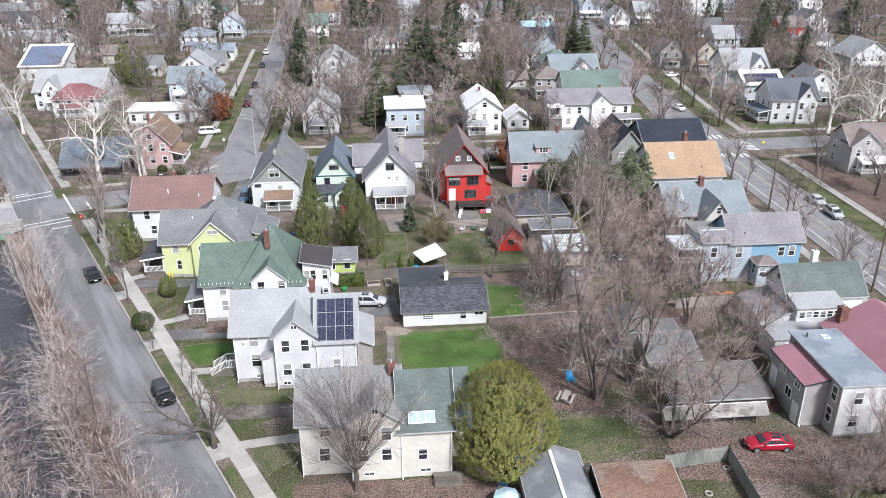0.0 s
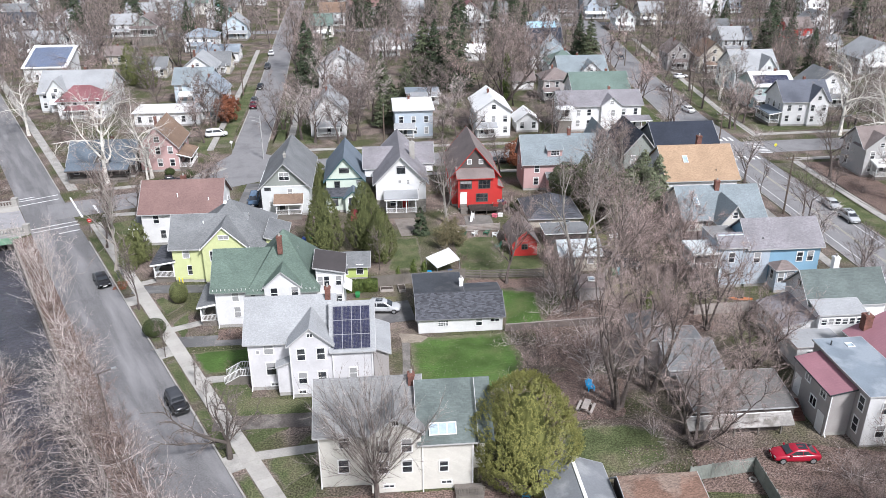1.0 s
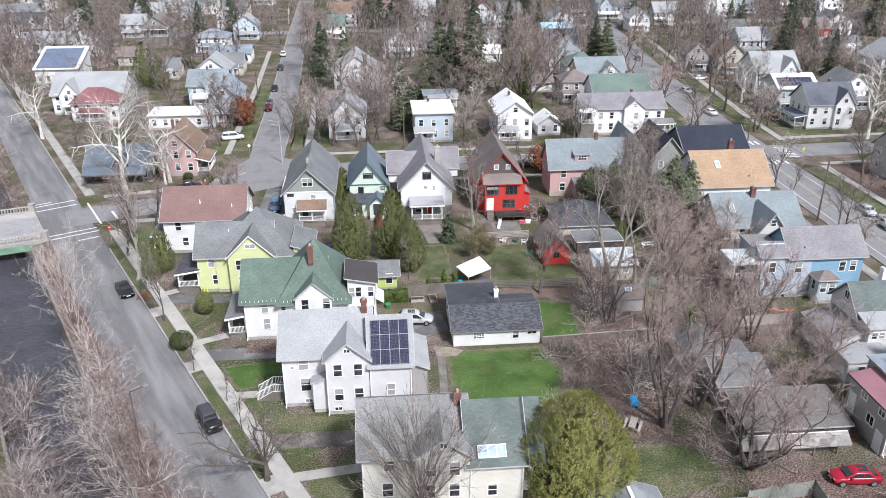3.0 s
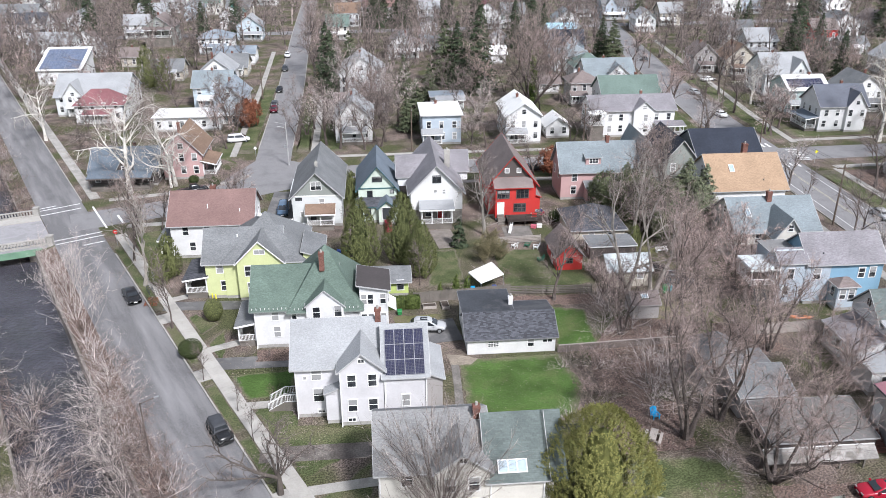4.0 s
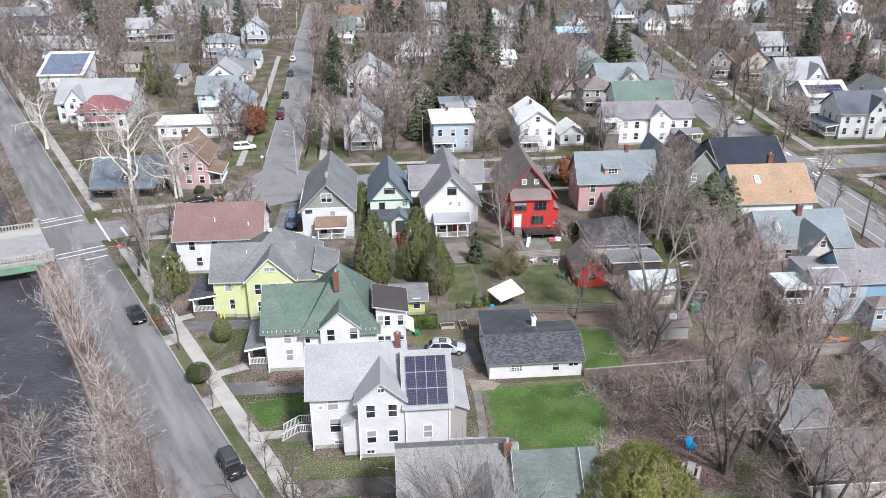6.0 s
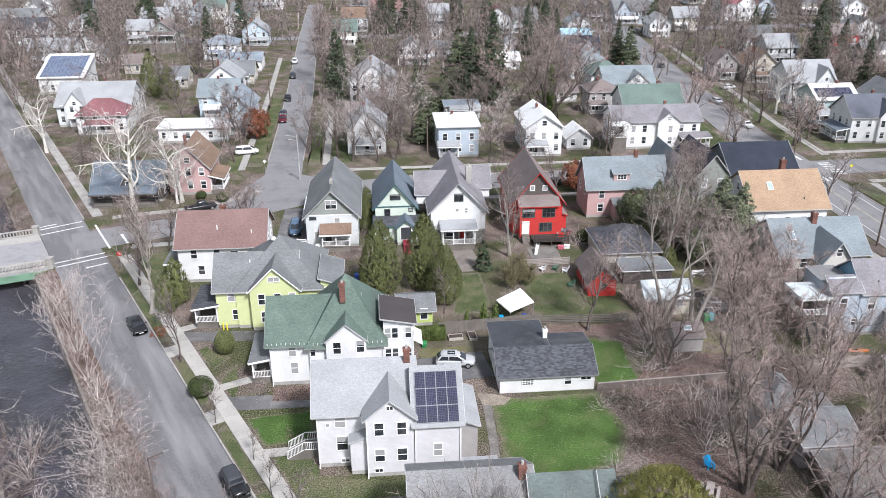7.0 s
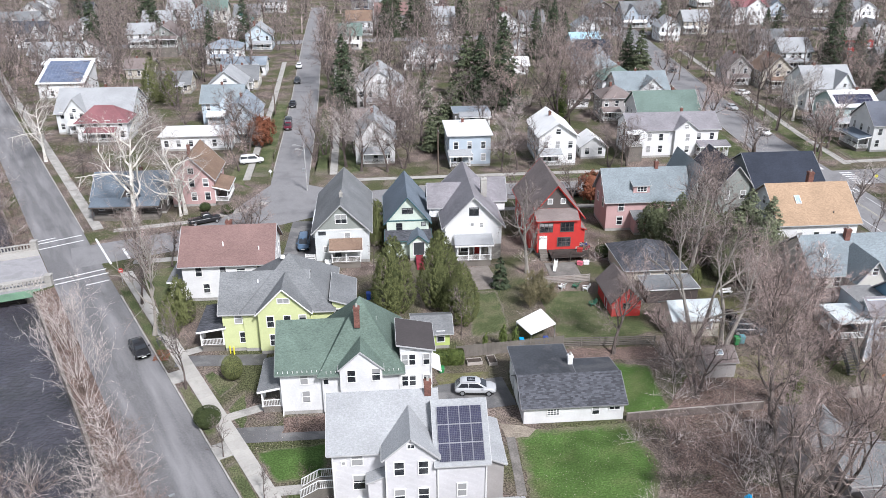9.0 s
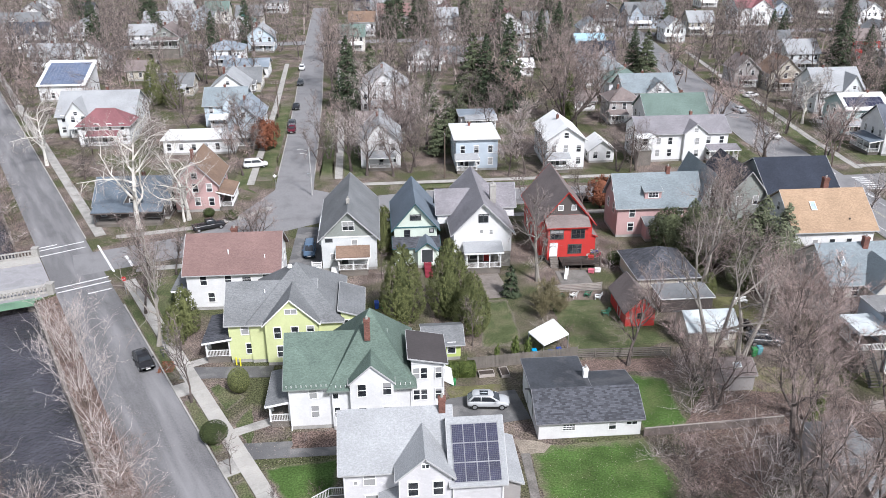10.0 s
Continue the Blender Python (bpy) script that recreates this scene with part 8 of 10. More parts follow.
solo("far_woods", woods(WOODS), M_TWIG, "leafless grey-brown trees between the farthest houses", "trees", "stuff")
for i in range(46):
    x, y, _ = su(_r.uniform(-5, 230), _r.uniform(-60, -24))
    replant(P_F[i % 3], x, y, _r.uniform(0, 360), _r.uniform(0.55, 0.95))
for i in range(26):
    x, y, _ = su(_r.uniform(100, 320), _r.choice((1.2, 5.6, 9)))
    if all(not (a - 1 < x < b + 1 and c - 1 < y < d + 1) for a, b, c, d in FOOT):
        replant(P_F[i % 3], x, y, _r.uniform(0, 360), _r.uniform(0.5, 0.8))

# tone range includes painted highlights on fronds and dark gaps between sprays
F_YEL = foliage_mat("yellow_green_foliage", (0.055, 0.066, 0.02), (0.29, 0.285, 0.095))
F_ARB = foliage_mat("olive_green_foliage", (0.036, 0.047, 0.018), (0.16, 0.172, 0.07))
F_DARK = foliage_mat("dark_green_needles", (0.016, 0.027, 0.016), (0.062, 0.08, 0.044))
F_PINE = foliage_mat("grey_green_needles", (0.03, 0.042, 0.024), (0.1, 0.115, 0.065))
F_RUST = foliage_mat("rusty_leaves", (0.09, 0.035, 0.02), (0.24, 0.09, 0.05))
F_HEDGE = foliage_mat("hedge_leaves", (0.03, 0.05, 0.013), (0.11, 0.14, 0.04))
plant("evergreen_tree", frond_tree(201, 11.4, 4.7, 3600, 36, 0.06, 0.5, 0.3, 2.3, 0.62, 0.15, 0.08, 1.9), (M_BARK, F_YEL), 9.6, 60.3, "huge rounded yellow-green evergreen beside a house", "tree", "evergreen trees")
P_A = plant("evergreen_tree", frond_tree(202, 10.6, 2.8, 1300, 20, 0.08, 0.5, 0.22, 1.6, 0.8, 0.1, 0.05, 2.2), (M_BARK, F_ARB), -11.4, 114.6, "tall conical olive-green arborvitae", "tree", "evergreen trees")
replant(P_A, -5.2, 115.4, 120, 1.02)
replant(P_A, -2.8, 110.6, 210, 0.8)
P_A2 = plant("evergreen_tree", frond_tree(204, 10.6, 2.8, 420, 16, 0.15, 0.8, 0.22, 1.6, 0.8, 0.1, 0.05, 2.2), (M_BARK, F_ARB), -38.8, 113.6, "tall conical olive-green arborvitae", "tree", "evergreen trees", 50, 0.62)
replant(P_A2, -39.6, 111.0, 150, 0.5)
replant(P_A2, 30.6, 117.2, 150, 0.36)
replant(P_A2, -13.3, 136.5, 0, 0.5)
replant(P_A2, -13.4, 141.5, 80, 0.55)
replant(P_A2, -72, 238, 30, 1.1)
replant(P_A2, -66.5, 233, 70, 0.9)
replant(P_A2, 123, 243, 20, 0.75)
replant(P_A2, 121, 247, 50, 0.7)
plant("ivy_growth", evergreen(219, 12.5, 1.25, 130, 30, 0.22, 0.5, 0.3, 1.6, 0.7), (M_BARK, F_HEDGE), 31.6, 208.2, "dark green ivy climbing a tall bare tree", "ivy", "ivy growths")
plant("ivy_growth", evergreen(218, 5.4, 0.55, 70, 26, 0.13, 0.3, 0.3, 1.6, 0.7), (M_BARK, F_HEDGE), 30.2, 87.8, "dark green ivy climbing a bare tree trunk", "ivy", "ivy growths")
P_R = plant("clipped_bush", clipped(203, 1.4, 2.2, 7000, 0.06), (M_BARK, foliage_mat("dark_hedge_leaves", (0.022, 0.034, 0.012), (0.06, 0.075, 0.028))), -31.4, 90.9, "round clipped dark green bush at the kerb", "bush", "clipped bushes", 0, 1.0)
for x, y, s in ((-39.2, 152.2, 0.8), (-43.4, 154.0, 0.7), (20.8, 128.8, 0.9), (36.4, 134.4, 1.2)):
    replant(P_R, x, y, 40 * x, s)
plant("clipped_bush", clipped(206, 1.2, 3.0, 6500, 0.07), (M_BARK, F_ARB), -30.2, 99.6, "egg-shaped olive-green bush beside a driveway", "bush", "clipped bushes")
P_C = plant("column_shrub", evergreen(205, 3.2, 0.42, 60, 24, 0.1, 0.14), (M_BARK, F_HEDGE), 1.6, 103.9, "slim columnar green shrub by the fence", "bush", "column shrubs")
replant(P_C, 3.1, 103.8, 50, 0.9)
replant(P_C, -0.6, 103.7, 50, 0.7)
s1 = spruce(211, 23, 5.6, 32, 14, 0.44, 0.04, 0.3, 20)
P_P = plant("spruce_tree", s1, (M_BARK, F_DARK), 19.8, 224, "tall dark green spruce", "tree", "conifers")
for x, y, a, k in ((14.5, 229.5, 70, 0.8), (-21.2, 224, 20, 0.84), (119, 244, 100, 0.8), (125, 241, 10, 0.75), (-20.5, 232, 200, 0.7), (-5.9, 343, 0, 1.05), (2.6, 342, 50, 1.0), (40.9, 290, 40, 0.72), (47.7, 294, 80, 0.8), (53, 300, 10, 0.6), (124, 297, 50, 0.62), (131, 303, 150, 0.6), (127, 258, 20, 0.95), (-107, 372, 60, 0.95), (-112, 318, 10, 0.85), (-60, 322, 10, 0.8), (182, 300, 10, 0.9), (-135, 372, 200, 0.9), (60, 372, 20, 0.9), (100, 378, 20, 0.9), (-8, 338, 90, 0.9), (22, 345, 0, 0.8), (-150, 300, 0, 0.8), (-68, 300, 30, 0.7), (128, 232, 60, 0.6), (30, 312, 60, 0.9), (-94, 330, 60, 0.8), (170, 330, 20, 0.9), (66, 268, 130, 0.6)):
    replant(P_P, x, y, a, k)
s2 = spruce(212, 18, 5.0, 24, 12, 0.42, 0.12, 0.08, 28)
P_Q = plant("pine_tree", s2, (M_BARK, F_PINE), 11.4, 233, "grey-green pine with open crown", "tree", "conifers")
for x, y, a, k in ((-15.6, 240, 0, 0.8), (5.5, 214.5, 0, 0.55), (-0.8, 222, 120, 0.6), (130, 225, 0, 0.5), (-1.5, 185.5, 0, 0.5), (1.0, 192.5, 100, 0.6), (68, 262, 0, 0.75), (98, 330, 0, 0.8)):
    replant(P_Q, x, y, a, k)
s3 = spruce(215, 11, 3.4, 28, 15, 0.2, 0.12, 0.08, 30)
P_N = plant("pine_tree", s3, (M_BARK, foliage_mat("pale_green_needles", (0.06, 0.075, 0.042), (0.17, 0.185, 0.115))), 42.9, 122.2, "loose grey-green pine before a tan roof", "tree", "conifers", 20, 1.05)
for x, y, a, k in ((40.4, 118.4, 80, 0.95), (33.0, 131.0, 80, 0.85), (36.0, 128.6, 0, 0.8), (38.4, 122.5, 200, 0.85), (42.0, 127.0, 80, 1.0)):
    replant(P_N, x, y, a, k)
plant("spruce_tree", spruce(213, 4.6, 1.3, 14, 8, 0.22), (M_BARK, F_DARK), 3.6, 120.0, "small young spruce in a back yard", "tree", "conifers")
rb_ = evergreen(214, 6.5, 2.8, 110, 40, 0.2, 0.6, 0.5, 2.2, 0.6, 0.8)
P_X = plant("copper_tree", rb_, (M_BARK, F_RUST), -38.4, 193.2, "small tree with rusty brown leaves", "tree", "rusty leaved trees", 0, 1.0)
replant(P_X, 24.8, 152.0, 90, 0.85)
M_TANT = mat("tan_twig", (0.2, 0.175, 0.1), 0.3, 0.7, 4, 0.95, island=(0.5, 1.5))
tanb = bare_tree(216, 4.4, 0.75, (27, 6, 6, 6), 0.08, 9, 0.016, 0.1, 0.012, 0.4, False)
P_T = plant("ornamental_bush", tanb, (M_TANT, M_TANT), 8.0, 116.2, "large tan dormant bush in a back yard", "bush", "dormant bushes")
replant(P_T, 6.9, 113.6, 100, 0.9)
replant(P_T, 9.2, 114.4, 200, 0.85)
yew = evergreen(217, 8.5, 3.6, 420, 24, 0.18, 0.6, 0.45, 2.2, 0.6)
P_E = plant("evergreen_tree", yew, (M_BARK, foliage_mat("dark_olive_foliage", (0.028, 0.036, 0.02), (0.12, 0.135, 0.07))), 33.8, 128.4, "broad dark olive evergreen in a thicket", "tree", "evergreen trees")
replant(P_E, 38.6, 125.6, 60, 0.9)
replant(P_E, 30.2, 131.6, 160, 0.85)
replant(P_E, 42.0, 129.6, 220, 0.8)
replant(P_E, 36.2, 119.6, 20, 0.62)

# ---- cars ----
def loft(bm, rings):
    vs = [[bm.verts.new(p) for p in r] for r in rings]
    k = len(vs[0])
    for a, b in zip(vs, vs[1:]):
        for i in range(k):
            j = (i + 1) % k
            bm.faces.new((a[i], a[j], b[j], b[i]))
    bm.faces.new(vs[0][::-1])
    bm.faces.new(vs[-1])


CAR = {
    "sedan": dict(body=[(-2.3, 0.72, 0.38, 0.78), (-2.15, 0.86, 0.26, 0.93), (-1.5, 0.9, 0.22, 1.0), (-0.2, 0.91, 0.2, 0.97), (1.0, 0.9, 0.22, 0.95), (1.8, 0.86, 0.24, 0.84), (2.2, 0.76, 0.3, 0.7), (2.33, 0.6, 0.38, 0.6)], cab=(-1.85, 1.25, -0.95, 0.3, 0.95, 1.42)),
    "suv": dict(body=[(-2.3, 0.74, 0.46, 0.86), (-2.18, 0.88, 0.34, 0.98), (-1.4, 0.92, 0.28, 1.0), (0.0, 0.92, 0.26, 0.98), (1.0, 0.91, 0.28, 0.98), (1.75, 0.87, 0.3, 0.92), (2.18, 0.78, 0.36, 0.76), (2.32, 0.6, 0.42, 0.64)], cab=(-2.22, 1.3, -1.6, 0.25, 0.97, 1.6)),
    "van": dict(body=[(-2.45, 0.8, 0.42, 1.0), (-2.35, 0.95, 0.3, 1.12), (-1.4, 0.98, 0.26, 1.12), (0.4, 0.98, 0.26, 1.08), (1.4, 0.95, 0.28, 1.02), (2.1, 0.86, 0.32, 0.88), (2.45, 0.68, 0.4, 0.7)], cab=(-2.38, 1.7, -2.2, 0.75, 1.05, 1.78)),
    "jeep": dict(body=[(-1.95, 0.72, 0.5, 1.02), (-1.85, 0.8, 0.42, 1.12), (-0.8, 0.82, 0.4, 1.12), (0.55, 0.82, 0.4, 1.1), (0.65, 0.72, 0.4, 1.12), (1.7, 0.68, 0.42, 1.06), (1.82, 0.62, 0.5, 0.98), (1.86, 0.58, 0.55, 0.9)], cab=(-1.88, 0.66, -1.74, 0.42, 1.08, 1.72)),
    "pickup": dict(body=[(-2.7, 0.85, 0.45, 1.0), (-2.6, 0.95, 0.38, 1.05), (-0.6, 0.95, 0.34, 1.05), (0.9, 0.95, 0.34, 1.07), (2.0, 0.92, 0.36, 1.02), (2.55, 0.82, 0.42, 0.86), (2.65, 0.7, 0.46, 0.7)], cab=(-0.6, 1.35, -0.45, 0.75, 1.05, 1.75)),
}
CARMESH = {}


def car(x, y, yaw, colour, label, kind="sedan", z=0.05):
    H = thing("car", x, y, label, "car", "parked cars", yaw, False)
    H.location.z = z
    c = CAR[kind]
    paint_m = mat("car_paint_" + colour[0], colour[1], 0.05, 0.5, 3, 0.22, spec=0.5)
    if kind not in CARMESH:
        bm = bmesh.new()
        B = c["body"]
        xs = [B[0][0] + (B[-1][0] - B[0][0]) * i / 26 for i in range(27)]
        rows_ = [(X, *(float(np.interp(X, [q[0] for q in B], [q[k] for q in B])) for k in (1, 2, 3))) for X in xs]
        loft(bm, [[(X, -w * 0.86, a), (X, w * 0.86, a), (X, w * 0.97, a + 0.12), (X, w, a + 0.3), (X, w * 0.985, b - 0.2), (X, w * 0.93, b - 0.06), (X, w * 0.8, b), (X, 0, b + 0.03), (X, -w * 0.8, b), (X, -w * 0.93, b - 0.06), (X, -w * 0.985, b - 0.2), (X, -w, a + 0.3), (X, -w * 0.97, a + 0.12)] for X, w, a, b in rows_])
        b0, b1, r0, r1, zb, zt = c["cab"]
        rf = bmesh.new()
        w0, w1 = 0.8, 0.62
        cab = []
        for i in range(13):
            t = i / 12
            X = b0 + (b1 - b0) * t
            up = min(1.0, (X - b0) / (r0 - b0), (b1 - X) / (b1 - r1))
            z = zb - 0.06 + (zt - zb + 0.02) * up + 0.05 * math.sin(math.pi * t) * up
            w = w0 + (w1 - w0) * up
            cab.append([(X, -w0, zb - 0.08), (X, w0, zb - 0.08), (X, w + 0.02, z - 0.05), (X, w * 0.86, z), (X, 0, z + 0.03 * up), (X, -w * 0.86, z), (X, -w - 0.02, z - 0.05)])
        loft(rf, cab)
        panes = []

        def pane(*p):
            v = [Vector(q) for q in p]
            m_ = (v[1] - v[0]).cross(v[2] - v[0]).normalized()
            if m_.dot(sum(v, Vector()) / 4 - Vector(((b0 + b1) / 2, 0, zb))) < 0:
                m_ = -m_
            g = bmesh.new()
            hexa(g, [q + m_ * 0.006 for q in v], [q + m_ * 0.03 for q in v])
            panes.append(mesh_of(g, "window"))

        def at(X, f, side):
            up = min(1.0, (X - b0) / (r0 - b0), (b1 - X) / (b1 - r1))
            hi_ = zb - 0.06 + (zt - zb + 0.02) * up - 0.05
            z = zb + (hi_ - zb) * f
            return (X, side * (w0 + ((w1 - w0) * up + 0.02) * (z - zb + 0.08) / (hi_ - zb + 0.08)), z)
        mid = (r0 + r1) / 2 - 0.1
        for sd in (-1, 1):
            pane(at(r1 - 0.03, 0.9, sd), at(b1 - 0.32, 0.1, sd), at(mid + 0.06, 0.1, sd), at(mid + 0.06, 0.9, sd))
            pane(at(mid - 0.06, 0.9, sd), at(mid - 0.06, 0.1, sd), at(max(b0 + 0.25, r0 - 0.35), 0.1, sd), at(r0 + 0.06, 0.9, sd))
        hz = zt - zb
        pane((b1 - 0.1, -w0 + 0.12, zb + 0.08), (b1 - 0.1, w0 - 0.12, zb + 0.08), (r1 + 0.05, w1 - 0.06, zt - 0.1), (r1 + 0.05, -w1 + 0.06, zt - 0.1))
        pane((b0 + 0.07, -w0 + 0.14, zb + 0.1), (b0 + 0.07, w0 - 0.14, zb + 0.1), (r0 - 0.03, w1 - 0.08, zt - 0.1), (r0 - 0.03, -w1 + 0.08, zt - 0.1))
        wh = bmesh.new()
        bmesh.ops.create_cone(wh, cap_ends=True, segments=18, radius1=0.34, radius2=0.34, depth=0.24, matrix=Matrix.Rotation(radians(90), 4, "X"))
        ri = bmesh.new()
        bmesh.ops.create_cone(ri, cap_ends=True, segments=12, radius1=0.23, radius2=0.21, depth=0.27, matrix=Matrix.Rotation(radians(90), 4, "X"))
        la = box(bmesh.new(), -0.09, 0.05, -0.15, 0.15, -0.05, 0.05)
        CARMESH[kind] = [mesh_of(v, nm) for v, nm in ((bm, "body"), (bmesh.new(), "none"), (rf, "roof"), (wh, "tyre"), (ri, "rim"), (la, "lamp"))]
        CARMESH[kind][1] = panes
        for me in (CARMESH[kind][0], CARMESH[kind][2]):
            me.polygons.foreach_set("use_smooth", [True] * len(me.polygons))
    bo, gl, ro, ty, rim, lamp = CARMESH[kind]

    def own(me, m_=None):
        k = (kind, me.name, colour[0])
        if k not in CARMESH:
            m2 = me.copy()
            m2.materials.clear()
            m2.materials.append(m_ or paint_m)
            CARMESH[k] = m2
        return CARMESH[k]
    part("body", own(bo), paint_m, H)
    part("roof", own(ro, mat("grey_soft_top", (0.05, 0.053, 0.06), 0.15, 0.8, 5, 0.7) if kind == "jeep" else None), paint_m, H)
    if kind == "jeep":
        t = part("spare_wheel", ty, M_RUBBER, H, at=(-2.05, 0.05, 1.0), yaw=90)
        part("rim", rim, M_METAL, t)
        for wx in (-1.1, 1.02):
            for sy in (-1, 1):
                bm = bmesh.new()
                y0, y1 = sorted((sy * 0.62, sy * 0.95))
                hexa(bm, [(wx - 0.52, y0, 0.62), (wx + 0.52, y0, 0.62), (wx + 0.52, y1, 0.62), (wx - 0.52, y1, 0.62)], [(wx - 0.34, y0, 0.92), (wx + 0.34, y0, 0.92), (wx + 0.34, y1, 0.88), (wx - 0.34, y1, 0.88)])
                part("fender", bm, M_RUBBER, H)
        for bx in (-2.0, 1.98):
            part("bumper", box(bmesh.new(), bx - 0.08, bx + 0.08, -0.75, 0.75, 0.48, 0.66), M_RUBBER, H)
    else:
        if kind == "suv":
            for sy in (-1, 1):
                part("roof_rail", box(bmesh.new(), -1.5, 0.2, sy * 0.58 - 0.025, sy * 0.58 + 0.025, c["cab"][5] - 0.02, c["cab"][5] + 0.05), M_METAL, H)
                part("sill", box(bmesh.new(), -2.0, 2.0, sy * 0.9 - 0.03, sy * 0.9 + 0.03, 0.26, 0.42), M_RUBBER, H)
        if kind == "suv" or colour[0] == "red":
            part("sunroof", box(bmesh.new(), -0.95, -0.05, -0.4, 0.4, c["cab"][5] - 0.05, c["cab"][5] + 0.036), M_CARGLASS, H)
        for bx in (c["body"][0][0] + 0.02, c["body"][-1][0] - 0.02):
            part("number_plate", box(bmesh.new(), bx - 0.03, bx + 0.03, -0.26, 0.26, 0.46, 0.58), M_WHITE, H, "plain white number plate")
        for sy in (-1, 1):
            part("door_mirror", box(bmesh.new(), c["cab"][1] - 0.55, c["cab"][1] - 0.4, sy * 0.98 - 0.1, sy * 0.98 + 0.1, c["cab"][4] - 0.02, c["cab"][4] + 0.13), paint_m, H)
    for me in gl:
        part("window", me, M_CARGLASS, H)
    L = c["body"]
    for wx in (L[0][0] + 0.85, L[-1][0] - 0.85):
        for wy in (-0.8, 0.8):
            t = part("wheel", ty, M_RUBBER, H, at=(wx, wy, 0.33))
            part("rim", rim, M_METAL, t)
    for wy in (-0.55, 0.55):
        part("headlight", lamp, M_METAL, H, at=(L[-2][0] + 0.02, wy, 0.66))
        zz = L[1][3] - 0.2
        t = lamp.copy() if ("tail", kind) not in CARMESH else CARMESH[("tail", kind)]
        if ("tail", kind) not in CARMESH:
            t.materials.clear()
            CARMESH[("tail", kind)] = t
        part("tail_light", t, mat("tail_light_red", (0.3, 0.02, 0.02), 0.1, 1, 3, 0.3), H, at=(L[1][0] - 0.02, wy, zz))
    return H


C_W, C_B, C_R, C_S, C_N, C_D = ("white", (0.7, 0.7, 0.7)), ("black", (0.018, 0.018, 0.02)), ("red", (0.32, 0.012, 0.03)), ("silver", (0.42, 0.43, 0.44)), ("blue", (0.08, 0.13, 0.2)), ("dark_grey", (0.06, 0.065, 0.07))
car(-2.9, 94.6, -6, C_S, "silver estate car parked behind a house", "suv")
car(-25.3, 74.9, -62, C_B, "black off-road car with dark soft top at the kerb", "jeep")
car(-42.4, 106.5, -62, C_B, "black saloon parked at the kerb", "sedan")
car(36.4, 60.9, 176, C_R, "red coupe parked on bare ground", "sedan", 0.02)
car(-25.0, 136.8, -88, C_N, "grey-blue minivan in a driveway", "van")
car(-42.4, 148.3, 24, C_B, "black pickup parked at the kerb", "pickup")
for x, y, c, k, a in ((75.9, 125.4, C_S, "sedan", -92), (75.6, 119.2, C_S, "suv", -92), (75.3, 191.8, C_W, "sedan", -82), (-34.0, 207.0, ("maroon", (0.1, 0.01, 0.02)), "suv", -88), (-34.9, 229.0, C_B, "sedan", -88), (-36.1, 257.5, C_D, "suv", -88), (-37.4, 280.0, C_W, "suv", -88), (-34.5, 212.4, C_D, "sedan", -88), (-32.4, 322.0, C_D, "sedan", 0), (77.6, 215, C_S, "sedan", -80), (87.5, 230.5, C_W, "sedan", 20), (93.5, 203.0, C_W, "van", 40), (30.6, 101.0 + 7.4, C_B, "sedan", 10), (32.8, 104.6, C_D, "suv", -8), (-39.0, 181.0, C_W, "van", 10), (22.4, 155.6, C_D, "sedan", 2), (70.2, 150.5 - 60, C_D, "suv", 90), (79.0, 262, C_D, "sedan", 76), (109.5, 164.4, C_W, "van", 2)):
    car(x, y, a, c, {"white": "white", "maroon": "dark red", "black": "black", "red": "red", "silver": "silver", "blue": "blue", "dark_grey": "dark grey"}[c[0]] + " " + {"sedan": "saloon car", "suv": "estate car", "van": "van", "pickup": "pickup"}[k] + " parked by the road", k)


# ---- fences, yard things, street furniture ----
M_FPALE = mat("pale_fence_wood", (0.4, 0.36, 0.33), 0.2, 0.6, 6, 0.9, rnd=0.15)
M_FGREEN = mat("grey_green_fence", (0.27, 0.29, 0.26), 0.2, 0.6, 6, 0.9, rnd=0.15)


def fence(pts, h, label, style="board", material=None):
    x, y = pts[0]
    F = thing("fence", x, y, label, "fence", "yard fences", absolute=True)
    material = material or M_WOODF
    for p, q in zip(pts, pts[1:]):
        n = max(1, round(math.dist(p, q) / 2.4))
        for i in range(n + 1):
            a = (p[0] + (q[0] - p[0]) * i / n - x, p[1] + (q[1] - p[1]) * i / n - y)
            part("post", box(bmesh.new(), a[0] - 0.06, a[0] + 0.06, a[1] - 0.06, a[1] + 0.06, -0.1, h + 0.08), material, F)
            if i == n:
                break
            b = (p[0] + (q[0] - p[0]) * (i + 1) / n - x, p[1] + (q[1] - p[1]) * (i + 1) / n - y)
            bm = bmesh.new()
            if style == "capped":
                rail = bmesh.new()
                beam(rail, (*a, h + 0.05), (*b, h + 0.05), 0.16, 0.06)
                part("rail", rail, M_FPALE, F)
            if style != "slat":
                m = 14
                for k in range(m):
                    t0, t1 = (k + 0.06) / m, (k + 0.94) / m
                    hh = h * random.uniform(0.96, 1.02)
                    u, v = (a[0] + (b[0] - a[0]) * t0, a[1] + (b[1] - a[1]) * t0), (a[0] + (b[0] - a[0]) * t1, a[1] + (b[1] - a[1]) * t1)
                    beam(bm, (*u, hh / 2), (*v, hh / 2), 0.03, hh)
                beam(bm, (*a, h * 0.8), (*b, h * 0.8), 0.07, 0.09)
            else:
                for k in range(5):
                    z = h * (0.15 + 0.2 * k)
                    beam(bm, (*a, z), (*b, z), 0.03, h * 0.13)
            tagged(part("panel", bm, material, F), kind="stuff")
    return F


